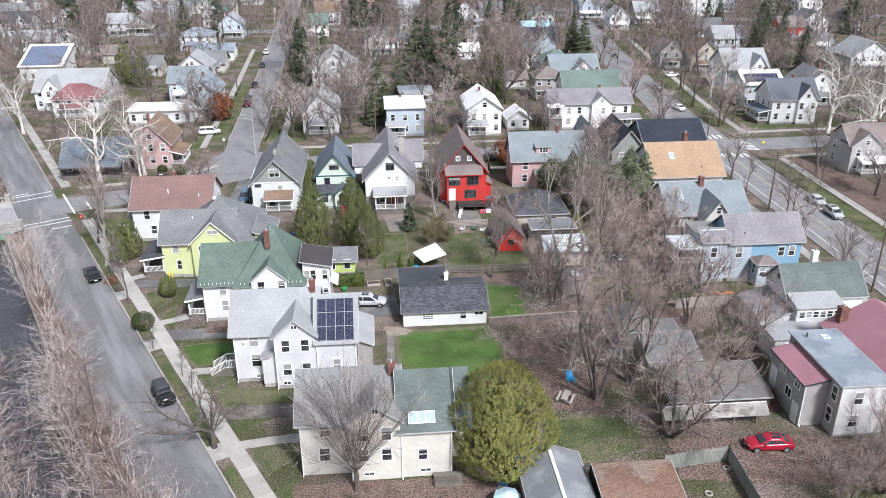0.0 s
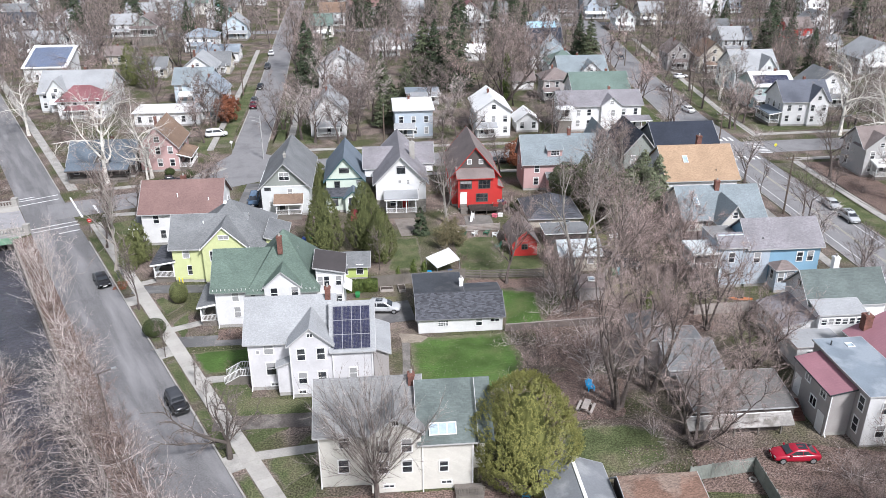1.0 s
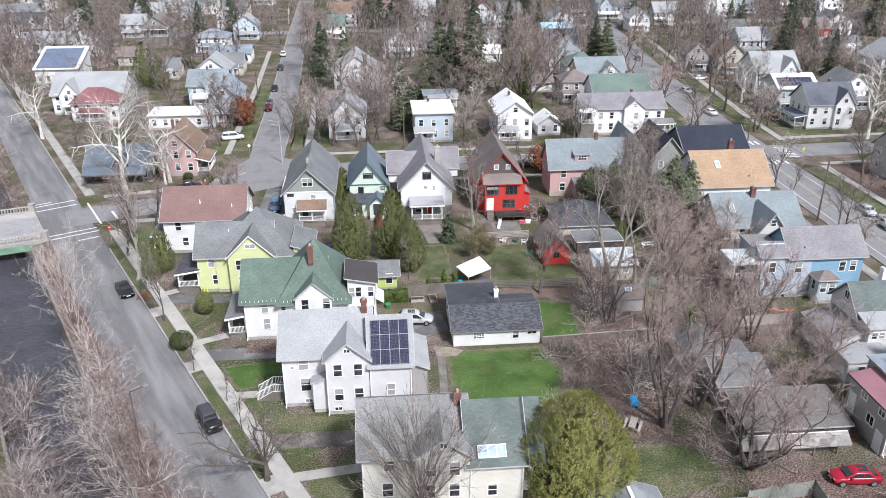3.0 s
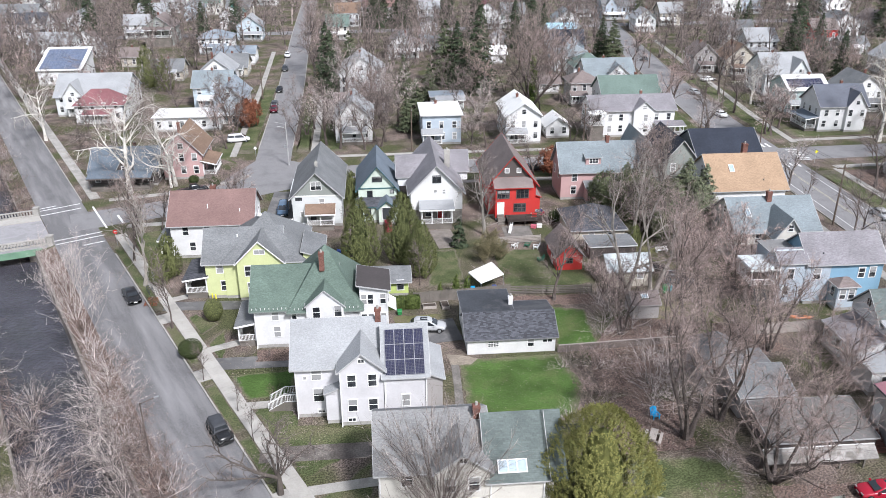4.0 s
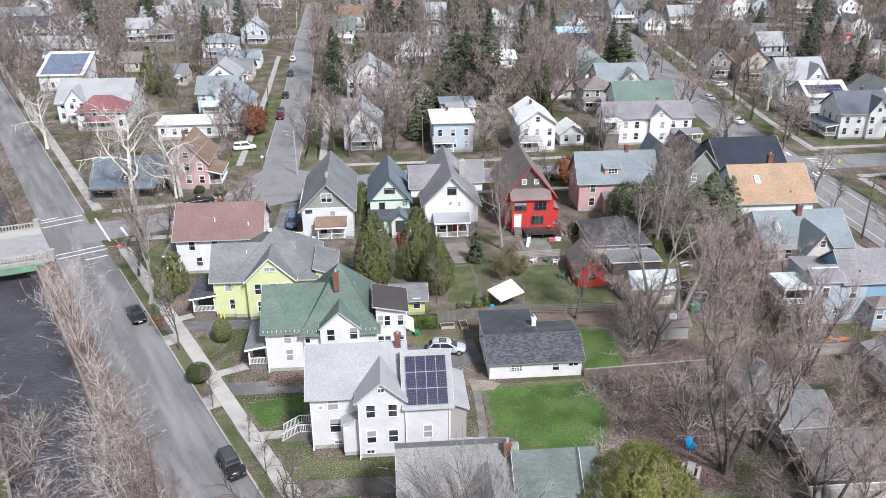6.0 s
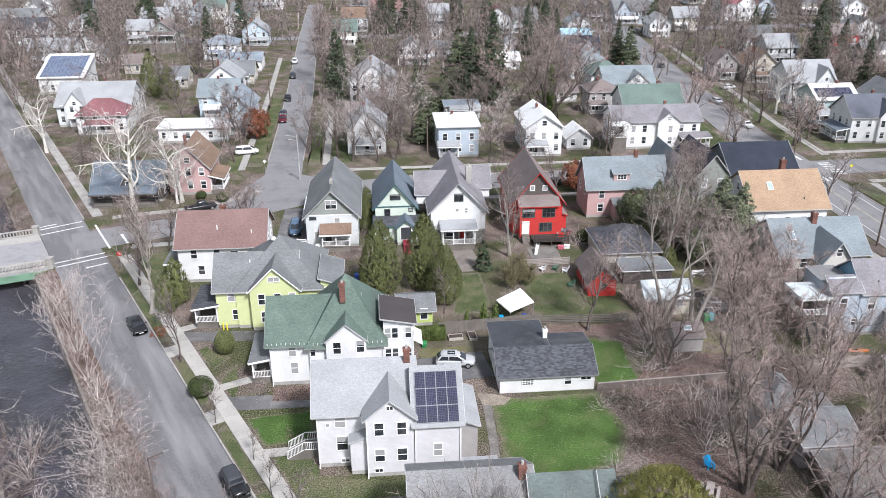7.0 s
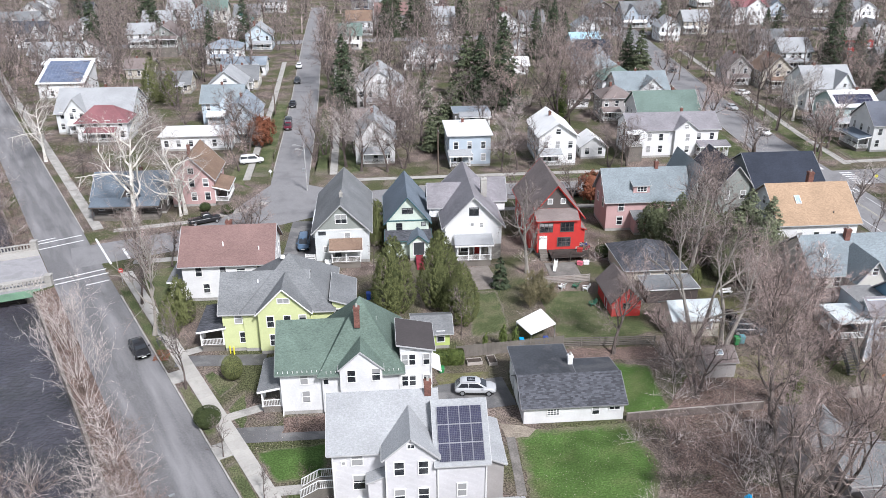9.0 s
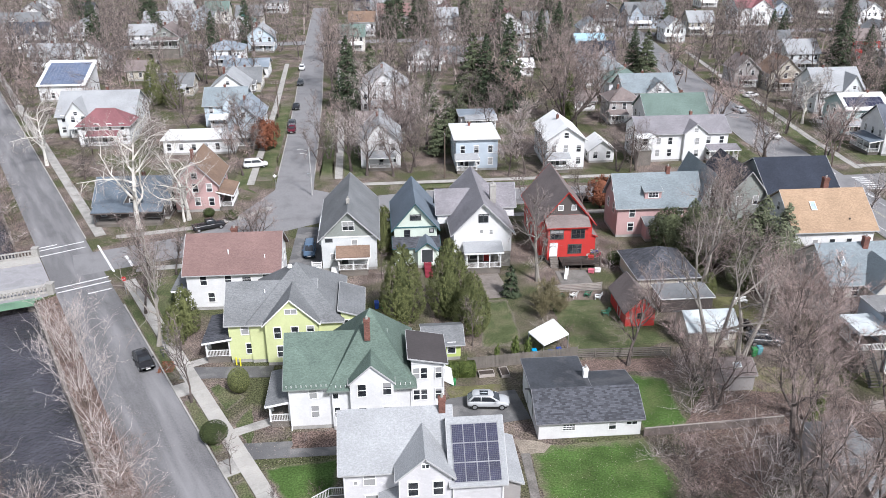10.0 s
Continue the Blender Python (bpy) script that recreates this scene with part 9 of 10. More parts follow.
fence([(-4.3, 101.9), (8.9, 103.2)], 1.6, "weathered grey board fence behind the garage")
fence([(8.9, 103.3), (20.2, 102.8)], 1.25, "weathered slatted fence behind the garage", "slat")
fence([(12.3, 87.9), (27.4, 88.7)], 0.95, "low brown board fence with a pale top rail", "capped", mat("brown_fence_wood", (0.2, 0.165, 0.15), 0.3, 0.6, 6, 0.9, rnd=0.2))
fence([(25.0, 58.6), (31.6, 59.4), (31.2, 48.0)], 1.7, "grey-green board fence round a yard", material=M_FGREEN)
fence([(7.6, 120.2), (16.6, 120.6)], 1.2, "pale wooden fence behind the red house", "slat", M_FPALE)
fence([(-24.2, 130.6), (-22.8, 130.4)], 1.4, "white garden gate beside a house", "slat", M_WHITE)
fence([(-3.0, 72.8), (13.0, 72.4)], 1.1, "thin dark wire and post fence", "slat", M_DARKTRIM)
fence([(37.5, 89.8), (46.0, 90.2)], 1.5, "pale board fence across a back yard", material=M_FPALE)

T = thing("picnic_table", 18.2, 70.6, "weathered wooden picnic table with two benches", "picnic table", yaw=62, absolute=False)
for i in range(5):
    part("board", box(bmesh.new(), -0.95, 0.95, -0.36 + 0.145 * i, -0.23 + 0.145 * i, 0.72, 0.76), M_FPALE, T)
for s in (-1, 1):
    part("bench", box(bmesh.new(), -0.95, 0.95, s * 0.75 - 0.14, s * 0.75 + 0.14, 0.42, 0.46), M_FPALE, T)
    bm = bmesh.new()
    beam(bm, (s * 0.7, -0.65, 0), (s * 0.7, -0.2, 0.72), 0.08)
    beam(bm, (s * 0.7, 0.65, 0), (s * 0.7, 0.2, 0.72), 0.08)
    beam(bm, (s * 0.7, -0.88, 0.4), (s * 0.7, 0.88, 0.4), 0.08)
    part("leg_frame", bm, M_FPALE, T)


def lounge_chair(x, y, yaw, material, label):
    C = thing("garden_chair", x, y, label, "chair", "garden chairs", yaw, False)
    bm = bmesh.new()
    hexa(bm, [(-0.3, -0.35, 0.36), (0.3, -0.35, 0.36), (0.3, 0.25, 0.24), (-0.3, 0.25, 0.24)], [(-0.3, -0.35, 0.4), (0.3, -0.35, 0.4), (0.3, 0.25, 0.28), (-0.3, 0.25, 0.28)])
    part("seat", bm, material, C)
    bm = bmesh.new()
    for i in range(5):
        xx = -0.28 + 0.14 * i
        beam(bm, (xx, 0.22, 0.26), (xx * 1.15, 0.62, 0.95 + 0.08 * (2 - abs(i - 2))), 0.12, 0.03)
    part("backrest", bm, material, C)
    for s in (-1, 1):
        bm = box(bmesh.new(), s * 0.36 - 0.07, s * 0.36 + 0.07, -0.4, 0.35, 0.52, 0.56)
        part("armrest", bm, material, C)
        for yy in (-0.34, 0.3):
            part("leg", box(bmesh.new(), s * 0.33 - 0.04, s * 0.33 + 0.04, yy - 0.04, yy + 0.04, 0, 0.52), material, C)


M_BLUEP = mat("bright_blue_plastic", (0.0, 0.3, 0.62), 0.1, 1, 5, 0.45)
lounge_chair(19.6, 74.2, 10, M_BLUEP, "bright blue plastic garden chair on leaf litter")
for i, (x, y) in enumerate(((9.3, 118.9), (10.4, 118.7), (12.2, 118.8), (14.2, 118.9), (15.4, 118.0), (15.2, 113.4))):
    lounge_chair(x, y, 180 + 20 * i, (M_WHITE, mat("green_plastic", (0.05, 0.16, 0.1), 0.1, 1, 5, 0.5))[i % 2], "white garden chair on the lawn" if i % 2 == 0 else "green garden chair on the lawn")

T = thing("canopy_tent", 5.9, 106.0, "white tilted pop-up canopy on thin metal legs", "canopy", absolute=False)
c = [(-2.35, 0.15, 2.25), (-0.9, -2.3, 1.75), (2.5, -0.5, 2.1), (1.2, 2.5, 2.6)]
bm = bmesh.new()
lo, low2 = [bm.verts.new(p) for p in c], [bm.verts.new((p[0] * 1.01, p[1] * 1.01, p[2] - 0.14)) for p in c]
hi = bm.verts.new((0.1, 0.0, 2.45))
for i in range(4):
    bm.faces.new((lo[i], lo[(i + 1) % 4], hi))
    bm.faces.new((low2[i], low2[(i + 1) % 4], lo[(i + 1) % 4], lo[i]))
part("cover", bm, M_WHITE, T)
for p in c:
    bm = bmesh.new()
    beam(bm, (p[0] * 0.98, p[1] * 0.98, 0), (p[0] * 0.98, p[1] * 0.98, p[2] - 0.02), 0.06)
    part("leg", bm, M_METAL, T)


def bin_(x, y, material, label, h=1.0):
    B = thing("wheeled_bin", x, y, label, "bin", "wheeled bins", absolute=False)
    bm = bmesh.new()
    hexa(bm, [(-0.24, -0.24, 0.08), (0.24, -0.24, 0.08), (0.24, 0.24, 0.08), (-0.24, 0.24, 0.08)], [(-0.3, -0.32, h), (0.3, -0.32, h), (0.3, 0.32, h), (-0.3, 0.32, h)])
    part("body", bm, material, B)
    bm = bmesh.new()
    hexa(bm, [(-0.32, -0.36, h), (0.32, -0.36, h), (0.32, 0.36, h), (-0.32, 0.36, h)], [(-0.28, -0.3, h + 0.1), (0.28, -0.3, h + 0.1), (0.28, 0.34, h + 0.12), (-0.28, 0.34, h + 0.12)])
    part("lid", bm, material, B)
    for s in (-1, 1):
        bm = bmesh.new()
        bmesh.ops.create_cone(bm, cap_ends=True, segments=10, radius1=0.1, radius2=0.1, depth=0.06, matrix=Matrix.Translation((s * 0.27, 0.24, 0.1)) @ Matrix.Rotation(radians(90), 4, "Y"))
        part("wheel", bm, M_RUBBER, B)


M_GBIN, M_BBIN = mat("green_bin_plastic", (0.03, 0.22, 0.07), 0.1, 1, 5, 0.5), mat("blue_bin_plastic", (0.02, 0.06, 0.28), 0.1, 1, 5, 0.5)
bin_(-6.3, 98.9, M_GBIN, "small green bin on the grass", 0.6)
bin_(3.9, 103.8, M_BLUEP, "bright blue bin beside the fence")
bin_(6.9, 103.9, M_BBIN, "dark blue bin beside the fence")
bin_(5.9, 103.7, M_BBIN, "dark blue bin beside the fence", 0.8)
bin_(30.2, 101.9, M_GBIN, "green bin near the cottage shed")
bin_(31.0, 102.2, mat("teal_bin_plastic", (0.1, 0.3, 0.34), 0.1, 1, 5, 0.5), "teal bin near the cottage shed")
bin_(-14.8, 117.9, M_BBIN, "dark blue bin behind a house")
bin_(-13.9, 117.8, M_GBIN, "green bin behind a house")
for x, y, a in ((-2.3, 100.6, 4), (-0.2, 100.7, 95)):
    B = thing("raised_bed", x, y, "wooden raised garden bed filled with soil", "garden bed", "raised beds", a, False)
    bm = bmesh.new()
    for x0, x1, y0, y1 in ((-0.9, 0.9, -0.5, -0.44), (-0.9, 0.9, 0.44, 0.5), (-0.9, -0.84, -0.44, 0.44), (0.84, 0.9, -0.44, 0.44)):
        box(bm, x0, x1, y0, y1, 0, 0.4)
    part("frame", bm, M_FPALE, B)
    part("soil", box(bmesh.new(), -0.84, 0.84, -0.44, 0.44, 0.05, 0.32), mat("dark_soil", (0.075, 0.06, 0.05), 0.25, 0.8, 9, 1.0, bump=0.03), B)
hr = np.random.default_rng(7)
for x0, x1 in ((-7.8, -5.6), (-5.4, -3.6)):
    n = 3200
    P = np.stack([hr.uniform(x0, x1, n), hr.uniform(100.2, 101.5, n), hr.uniform(0.1, 1.5, n)], 1)
    cen = np.array(((x0 + x1) / 2, 100.85, 0.75))
    d = (P - cen) / np.array(((x1 - x0) / 2, 0.65, 0.75))
    far = np.max(np.abs(d), axis=1, keepdims=True)
    P = cen + (P - cen) / far * hr.uniform(0.9, 1.06, (n, 1))
    me = leaf_mesh("hedge", P - np.array((cen[0], cen[1], 0)), d, 0.13, hr)
    core = mesh_of(box(bmesh.new(), -(x1 - x0) / 2 + 0.1, (x1 - x0) / 2 - 0.1, -0.56, 0.56, 0, 1.4), "c")
    solo("hedge", join_meshes("hedge", [me, core]), F_HEDGE, "clipped green hedge behind the white house", "hedge", at=(cen[0], cen[1], 0))


def sign(x, y, shape, material, label, h=2.3, yaw=0):
    S = thing("road_sign", x, y, label, "sign", "road signs", yaw, False)
    part("pole", box(bmesh.new(), -0.03, 0.03, -0.03, 0.03, 0, h), M_METAL, S)
    bm = bmesh.new()
    k = 8 if shape == "stop" else 4
    pts = [(0.38 * math.cos(2 * math.pi * (i + 0.5 * (k == 8)) / k), 0.38 * math.sin(2 * math.pi * (i + 0.5 * (k == 8)) / k)) for i in range(k)]
    hexa(bm, [(a, -0.035, h + b) for a, b in pts], [(a, -0.055, h + b) for a, b in pts])
    part("plate", bm, material, S)
    if shape == "stop":
        part("band", box(bmesh.new(), -0.17, 0.17, -0.06, -0.056, h - 0.05, h + 0.05), M_WHITE, S)


sign(-49.6, 125.4, "stop", mat("sign_red", (0.5, 0.02, 0.02), 0.05, 1, 5, 0.4), "red octagonal stop sign on a metal pole")
M_SY = mat("sign_yellow", (0.75, 0.68, 0.05), 0.05, 1, 5, 0.4)
sign(79.8, 155.0, "diamond", M_SY, "yellow diamond crossing sign on a metal pole")
sign(-33.6, 168.2, "diamond", M_WHITE, "white sign on a metal pole")


def utility_pole(x, y, h, yaw=0):
    U = thing("utility_pole", x, y, "brown wooden utility pole with crossarm", "utility pole", "utility poles", yaw, False)
    bm = bmesh.new()
    bmesh.ops.create_cone(bm, cap_ends=True, segments=8, radius1=0.17, radius2=0.11, depth=h + 0.4, matrix=Matrix.Translation((0, 0, h / 2 - 0.2)))
    part("pole", bm, M_POLE, U)
    part("crossarm", box(bmesh.new(), -1.2, 1.2, -0.07, 0.07, h - 0.75, h - 0.6), M_POLE, U)
    for i in (-1.05, -0.4, 0.4, 1.05):
        part("insulator", box(bmesh.new(), i - 0.05, i + 0.05, -0.05, 0.05, h - 0.6, h - 0.4), M_METAL, U)


def corner_lamp(x, y, h, yaw, material):
    """A metal post that carries two street lamps on arms and a signal box."""
    U = thing("street_lamp", x, y, "pale grey lamp post with two arms at the crossing", "street lamp", yaw=yaw, absolute=False)
    bm = bmesh.new()
    bmesh.ops.create_cone(bm, cap_ends=True, segments=10, radius1=0.15, radius2=0.09, depth=h + 0.3, matrix=Matrix.Translation((0, 0, h / 2 - 0.15)))
    part("pole", bm, material, U)
    for z, r in ((h - 0.5, 1.5), (h - 1.3, 1.1)):
        bm = bmesh.new()
        beam(bm, (0, 0, z), (-r, 0, z + 0.5), 0.07)
        arm = part("arm", bm, material, U)
        part("lamp_head", box(bmesh.new(), -r - 0.55, -r + 0.05, -0.11, 0.11, z + 0.44, z + 0.56), material, arm)
    part("signal_box", box(bmesh.new(), -0.62, -0.14, -0.16, 0.16, h * 0.42, h * 0.42 + 0.55), M_METAL, U)


POLES = [(66.0, 92, 10.5), (66.0, 123, 10.5), (66.1, 152, 10.5), (66.6, 182, 10.5), (70.6, 215, 10.5), (76.5, 250, 10.5)]
for x, y, h in POLES:
    utility_pole(x, y, h, 0)
M_WIRE = mat("black_wire", (0.03, 0.03, 0.03), 0.1, 1, 5, 0.6)
for (x0, y0, h0), (x1, y1, h1) in zip(POLES, POLES[1:]):
    for dx in (-1.05, 0.4, 1.05):
        bm = bmesh.new()
        pts = [(x0 + (x1 - x0) * t + dx, y0 + (y1 - y0) * t, h0 - 0.4 - 2.4 * t * (1 - t)) for t in (k / 8 for k in range(9))]
        loft(bm, [[(px - 0.015, py, pz - 0.015), (px + 0.015, py, pz - 0.015), (px + 0.015, py, pz + 0.015), (px - 0.015, py, pz + 0.015)] for px, py, pz in pts])
        solo("overhead_wire", bm, M_WIRE, "thin black overhead wire between poles", "wire", group="overhead wires")
corner_lamp(-26.4, 163.0, 9.0, 10, mat("pale_grey_pole", (0.36, 0.355, 0.35), 0.15, 1, 5, 0.7))
utility_pole(-38.5, 221.0, 9.0, 0)
utility_pole(78.6, 199.0, 10.0, 0)
utility_pole(-1.2, 170.6, 9.5, 90)
utility_pole(36.0, 171.0, 9.5, 90)

# ---- pavement slabs beside the riverside street ----
sl = bmesh.new()
hexa(sl, [(-0.86, -0.755, -0.06), (0.86, -0.755, -0.06), (0.86, 0.755, -0.06), (-0.86, 0.755, -0.06)], [(-0.85, -0.745, 0.07), (0.85, -0.745, 0.07), (0.85, 0.745, 0.07), (-0.85, 0.745, 0.07)])
sl = mesh_of(sl, "slab")
W = thing("pavement_slabs", *su(0, 2.45)[:2], "pale concrete footpath of square slabs", "pavement", absolute=False, kind="structure")
W.name = "pavement_riverside"
ang = math.degrees(math.atan2(0.884, -0.468)) - 90
ws = su(0, 2.45)
for i in range(62):
    x, y, _ = su(-16 + 1.52 * i, 2.45)
    part("slab", sl, M_SLAB, W, at=(x - ws[0], y - ws[1], random.uniform(-0.008, 0.008)), yaw=ang)


def scatter(name, boxes, n, size, material, label, category, seed, stretch=1.4, zs=(0.02, 0.09)):
    """Loose leaves and bits lying on the ground."""
    rng = np.random.default_rng(seed)
    area = np.array([(b - a) * (d - c) for a, b, c, d in boxes])
    P = []
    for (a, b, c, d), k in zip(boxes, (n * area / area.sum()).astype(int)):
        P.append(np.stack([rng.uniform(a, b, k), rng.uniform(c, d, k), rng.uniform(*zs, k)], 1))
    P = np.concatenate(P)
    N = np.tile(np.array((0, 0, 1.0)), (len(P), 1))
    solo(name, leaf_mesh(name, P, N, size, rng, 0.4, stretch), material, label, category, "stuff")


L_PALE = foliage_mat("pale_dead_leaves", (0.15, 0.115, 0.095), (0.38, 0.32, 0.275))
L_DARK = foliage_mat("dark_dead_leaves", (0.035, 0.028, 0.024), (0.12, 0.085, 0.07))
YARD = [(12.5, 24.5, 75, 88.5), (12, 26.5, 67.5, 75), (20, 36, 58.5, 64), (24, 36, 83, 103), (28, 40, 84, 92)]
scatter("fallen_leaves", YARD, 13000, 0.075, L_PALE, "pale fallen leaves scattered over the yards", "leaves", 61)
scatter("fallen_leaves", YARD, 8000, 0.14, L_DARK, "dark brown fallen leaves scattered over the yards", "leaves", 62)
scatter("fallen_twigs", YARD[:4], 2200, 0.04, M_TWIG, "broken pale twigs lying on leaf litter", "twigs", 63, 14.0)
LAWNS = [(-2.4, 12, 74.8, 87), (12.8, 17.6, 89.6, 98.6)]
scatter("lawn_specks", LAWNS, 1500, 0.045, L_PALE, "pale leaf bits on the mown lawn", "leaves", 64)
FRONT = [(-24, -14.5, 69, 77), (-30, -21, 86, 92), (-12, 8, 103.8, 108), (8, 16, 105, 118)]
scatter("fallen_leaves", FRONT, 1800, 0.07, L_PALE, "pale fallen leaves on the house yards", "leaves", 65)
for x, y, a, k in ((17.0, 84.6, 35, 3.2), (19.4, 80.6, 120, 2.6), (24.4, 98.6, 10, 3.0)):
    bm = bmesh.new()
    beam(bm, (-k / 2, 0, 0.08), (0.1, 0.12, 0.12), 0.1)
    beam(bm, (0.08, 0.11, 0.12), (k / 2, -0.05, 0.07), 0.08)
    beam(bm, (0.05, 0.1, 0.12), (0.5, 0.6, 0.3), 0.05)
    solo("fallen_branch", bm, M_TWIGP, "pale broken branch lying on leaf litter", "branch", group="fallen branches", at=(x, y, 0), yaw=a)

# patio and toys behind the red house
solo("patio", box(bmesh.new(), -3.2, 1.4, -1.6, 3.0, 0.0, 0.07), mat("dirty_paving", (0.2, 0.185, 0.17), 0.25, 0.6, 5, 0.9, grain=0.35), "worn concrete patio behind the red house", "patio", "structure", at=(14.6, 124.2, 0))
S_ = thing("garden_slide", 12.6, 125.0, "white plastic garden slide on a patio", "slide", yaw=70, absolute=False)
bm = bmesh.new()
hexa(bm, [(-0.9, -0.22, 0.1), (-0.9, 0.22, 0.1), (0.5, 0.22, 1.15), (0.5, -0.22, 1.15)], [(-0.95, -0.22, 0.2), (-0.95, 0.22, 0.2), (0.45, 0.22, 1.25), (0.45, -0.22, 1.25)])
part("chute", bm, M_WHITE, S_)
for sd in (-0.22, 0.22):
    bm = bmesh.new()
    beam(bm, (0.85, sd, 0.0), (0.5, sd, 1.5), 0.07)
    part("ladder_rail", bm, M_WHITE, S_)
for k in range(4):
    bm = bmesh.new()
    beam(bm, (0.8 - 0.075 * k, -0.22, 0.25 + 0.3 * k), (0.8 - 0.075 * k, 0.22, 0.25 + 0.3 * k), 0.06)
    part("rung", bm, M_WHITE, S_)


def bicycle(x, y, yaw, colour, label):
    B = thing("bicycle", x, y, label, "bicycle", "bicycles", yaw, False)
    m = mat("bike_" + colour[0], colour[1], 0.1, 1, 5, 0.4)
    for wx in (-0.5, 0.5):
        bm = bmesh.new()
        for i in range(14):
            a, b = 2 * math.pi * i / 14, 2 * math.pi * (i + 1.04) / 14
            beam(bm, (wx + 0.33 * math.cos(a), 0, 0.34 + 0.33 * math.sin(a)), (wx + 0.33 * math.cos(b), 0, 0.34 + 0.33 * math.sin(b)), 0.05)
        tagged(part("wheel", bm, M_RUBBER, B), kind="stuff")
    for p, q in (((-0.5, 0, 0.34), (-0.15, 0, 0.75)), ((-0.15, 0, 0.75), (0.38, 0, 0.8)), ((0.38, 0, 0.8), (0.0, 0, 0.34)), ((0.0, 0, 0.34), (-0.5, 0, 0.34)), ((0.38, 0, 0.95), (0.5, 0, 0.34))):
        bm = bmesh.new()
        beam(bm, p, q, 0.05)
        part("frame_tube", bm, m, B)
    part("saddle", box(bmesh.new(), -0.3, -0.02, -0.07, 0.07, 0.8, 0.88), M_RUBBER, B)
    part("handlebar", box(bmesh.new(), 0.36, 0.41, -0.28, 0.28, 0.95, 1.0), M_METAL, B)


bicycle(19.0, 131.2, 30, ("red", (0.45, 0.03, 0.08)), "red bicycle leaning by the red house")
bicycle(18.7, 132.4, -20, ("blue", (0.02, 0.05, 0.3)), "blue bicycle leaning by the red house")
for x, y, mm, lb in ((17.2, 129.0, M_REDP, "red plastic toy box on the deck"), (17.6, 126.4, M_WHITE, "white plastic toy box on the patio"), (16.6, 126.2, mat("pink_plastic", (0.6, 0.15, 0.2), 0.1, 1, 5, 0.5), "pink plastic toy box on the patio")):
    T = thing("toy_box", x, y, lb, "toy box", "toys", 20 * x, False)
    z = 0.97 if y > 128 else 0.07
    part("body", box(bmesh.new(), -0.4, 0.4, -0.28, 0.28, z, z + 0.45), mm, T)
    part("lid", box(bmesh.new(), -0.44, 0.44, -0.32, 0.32, z + 0.45, z + 0.53), mm, T)
B = thing("garden_bench", 34.3, 115.0, "white garden bench in a back yard", "bench", yaw=8, absolute=False)
for k in range(3):
    part("seat_board", box(bmesh.new(), -0.95, 0.95, -0.25 + 0.17 * k, -0.1 + 0.17 * k, 0.42, 0.46), M_WHITE, B)
for k in range(2):
    part("back_board", box(bmesh.new(), -0.95, 0.95, 0.27, 0.31, 0.55 + 0.18 * k, 0.69 + 0.18 * k), M_WHITE, B)
for sx in (-0.8, 0.8):
    part("leg", box(bmesh.new(), sx - 0.05, sx + 0.05, -0.25, 0.3, 0, 0.42), M_WHITE, B)

# kerbside rack, bollards and leaf bed
R_ = thing("bike_rack", -40.4, 108.4, "black iron bicycle rack beside the footpath", "bike rack", yaw=-62, absolute=False)
for k in range(3):
    bm = bmesh.new()
    x = -0.7 + 0.7 * k
    beam(bm, (x, -0.32, 0.0), (x, -0.32, 0.8), 0.06)
    beam(bm, (x, -0.35, 0.8), (x, 0.35, 0.8), 0.06)
    beam(bm, (x, 0.32, 0.8), (x, 0.32, 0.0), 0.06)
    part("hoop", bm, M_DARKTRIM, R_)
for sd in (-0.32, 0.32):
    part("base_rail", box(bmesh.new(), -0.85, 0.85, sd - 0.03, sd + 0.03, 0.0, 0.05), M_DARKTRIM, R_)
for x, y in ((-31.4, 105.3), (-30.9, 105.05)):
    B = thing("bollard", x, y, "yellow painted steel bollard beside a driveway", "bollard", "yellow bollards", absolute=False)
    bm = bmesh.new()
    bmesh.ops.create_cone(bm, cap_ends=True, segments=12, radius1=0.09, radius2=0.09, depth=1.0, matrix=Matrix.Translation((0, 0, 0.5)))
    part("post", bm, M_SY, B)
    bm = bmesh.new()
    bmesh.ops.create_cone(bm, cap_ends=True, segments=12, radius1=0.09, radius2=0.02, depth=0.06, matrix=Matrix.Translation((0, 0, 1.03)))
    part("cap", bm, M_SY, B)
scatter("fallen_leaves", [(-40.4, -38.6, 104.2, 106.8)], 420, 0.12, F_RUST, "reddish fallen leaves in a kerbside bed", "leaves", 66, zs=(0.05, 0.1))


# street lamp leaning over the riverside road
lx, ly, _ = su(16.6, -8.1)
L_ = thing("street_lamp", lx, ly, "slim dark street lamp with grey head over the road", "street lamp", yaw=27.9, absolute=False)
bm = bmesh.new()
bmesh.ops.create_cone(bm, cap_ends=True, segments=8, radius1=0.09, radius2=0.06, depth=7.6, matrix=Matrix.Translation((0, 0, 3.5)))
part("pole", bm, M_BARK, L_)
bm = bmesh.new()
beam(bm, (0, 0, 7.2), (1.35, 0, 7.38), 0.07)
part("arm", bm, M_BARK, L_)
part("lamp_head", box(bmesh.new(), 1.3, 1.76, -0.09, 0.09, 7.35, 7.44), M_METAL, L_)

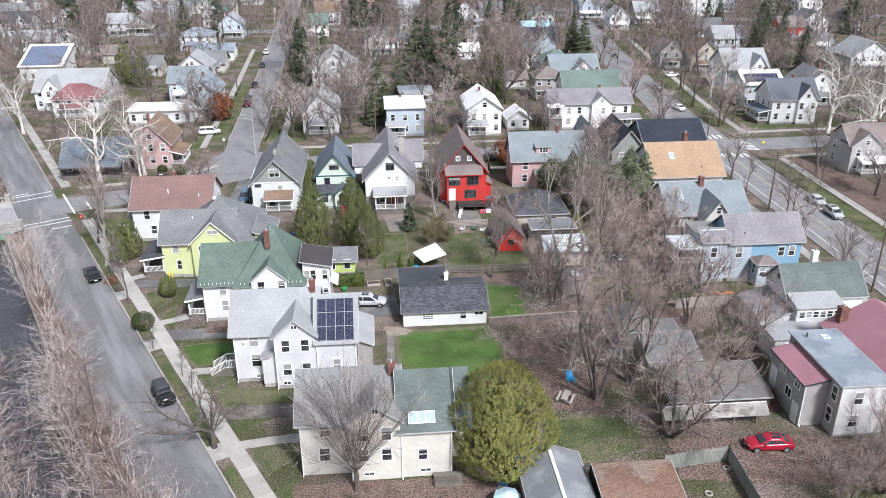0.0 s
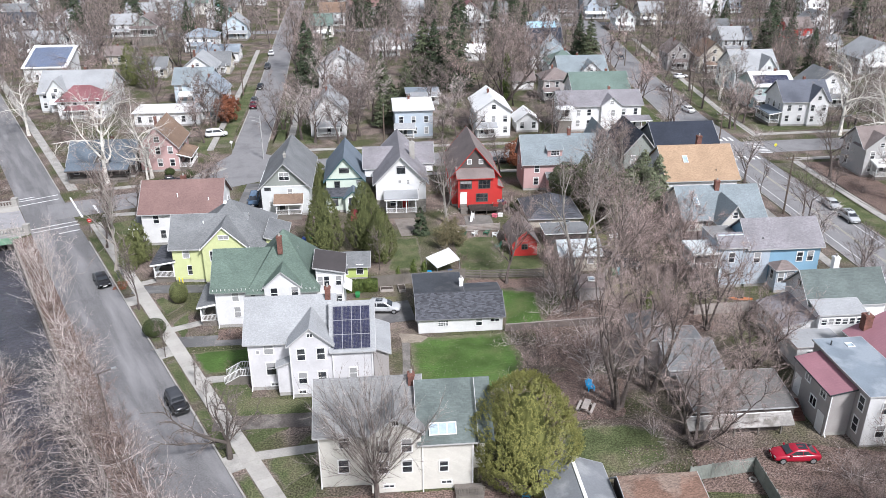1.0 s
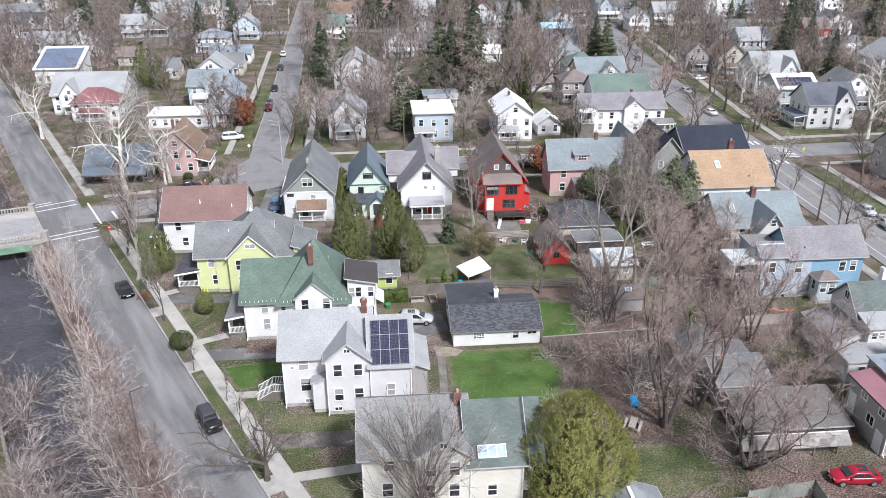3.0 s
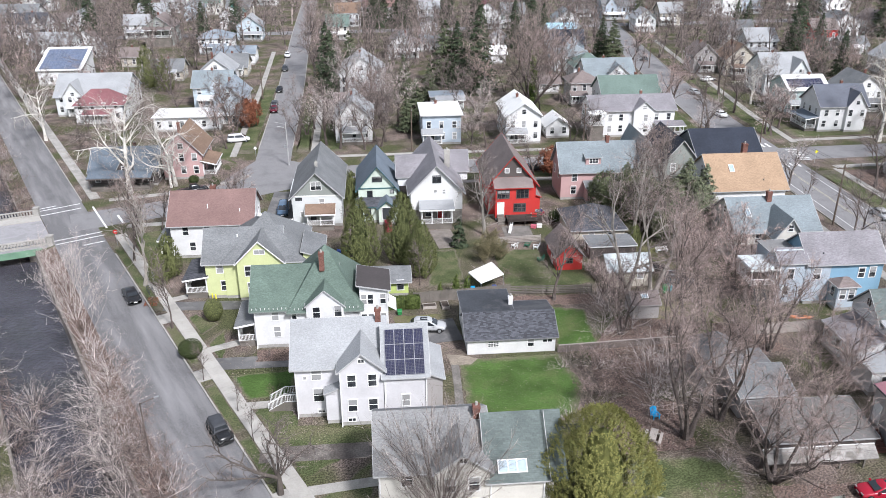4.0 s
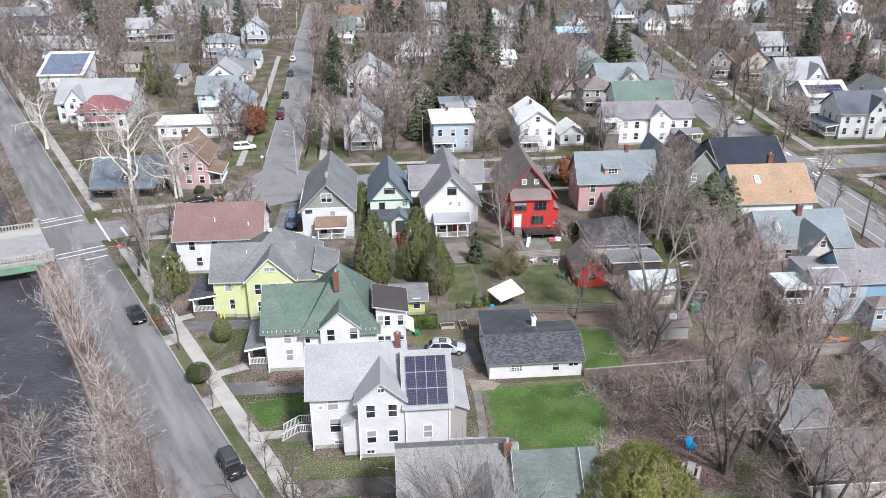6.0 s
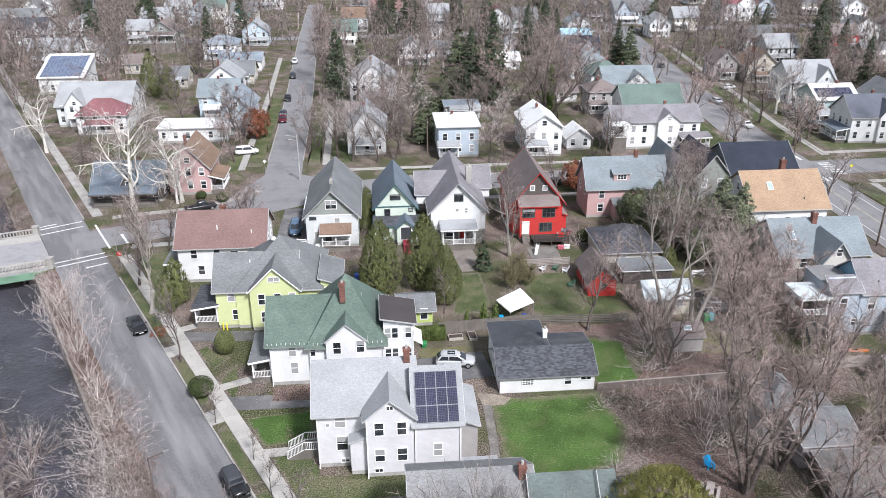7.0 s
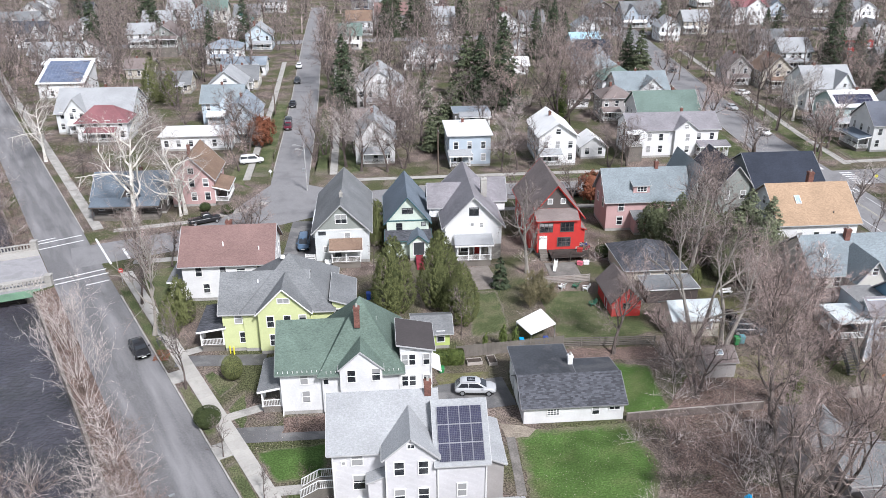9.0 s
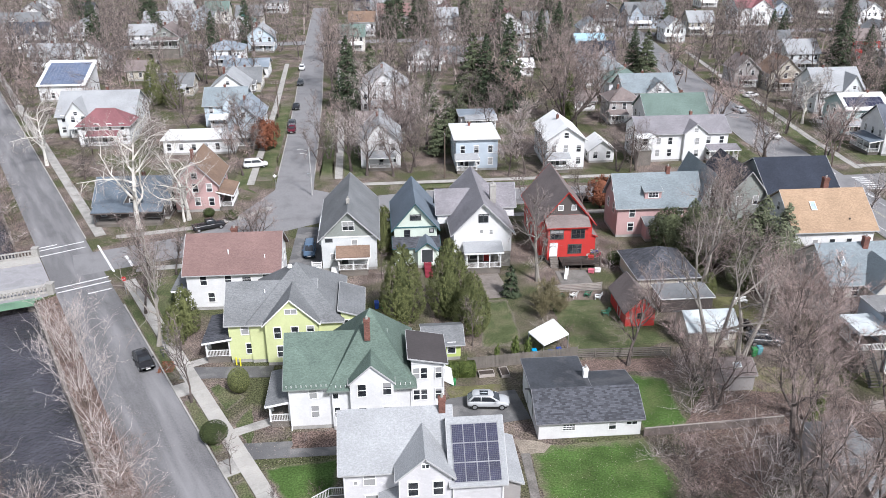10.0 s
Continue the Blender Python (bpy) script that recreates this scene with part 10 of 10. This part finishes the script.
# boat, tyres and shade in the back yards
K_ = thing("kayak", 45.3, 93.3, "faded orange kayak lying on the ground", "kayak", yaw=-8, absolute=False)
bm = bmesh.new()
loft(bm, [[(X, -w, 0.16), (X, -w * 0.6, 0.02), (X, w * 0.6, 0.02), (X, w, 0.16), (X, w * 0.7, 0.3), (X, -w * 0.7, 0.3)] for X, w in ((-1.6, 0.04), (-1.1, 0.24), (-0.4, 0.36), (0.4, 0.36), (1.1, 0.24), (1.6, 0.04))])
part("hull", bm, mat("faded_orange_plastic", (0.5, 0.16, 0.05), 0.15, 1, 5, 0.45), K_)
part("seat_well", box(bmesh.new(), -0.45, 0.35, -0.2, 0.2, 0.29, 0.31), M_RUBBER, K_)
for x, y in ((27.9, 54.9), (31.0, 58.2)):
    T = thing("old_tyre", x, y, "old black tyre lying in a fenced yard", "tyre", "old tyres", absolute=False)
    bm = bmesh.new()
    loft(bm, [[((0.3 + 0.1 * math.cos(b)) * math.cos(a), (0.3 + 0.1 * math.cos(b)) * math.sin(a), 0.1 + 0.1 * math.sin(b)) for b in (k * math.pi / 3 for k in range(6))] for a in (k * 2 * math.pi / 16 for k in range(17))])
    part("rubber_ring", bm, M_FPALE, T)
U_ = thing("parasol", 9.2, 54.7, "pale blue garden parasol, open", "parasol", absolute=False)
bm = bmesh.new()
bmesh.ops.create_cone(bm, cap_ends=True, segments=8, radius1=1.25, radius2=0.05, depth=0.55, matrix=Matrix.Translation((0, 0, 1.75)))
part("canopy", bm, mat("pale_blue_cloth", (0.42, 0.56, 0.62), 0.1, 1, 5, 0.8), U_)
bm = bmesh.new()
bmesh.ops.create_cone(bm, cap_ends=True, segments=8, radius1=0.03, radius2=0.03, depth=2.0, matrix=Matrix.Translation((0, 0, 1.0)))
part("pole", bm, M_METAL, U_)
lounge_chair(9.4, 57.9, 170, M_BLUEP, "bright blue plastic garden chair under an evergreen")

path_strip([(1.2, 127.0), (2.2, 119.6)], 3.4, "pale rubble stone terrace behind a house", M_STONE, 0.045)
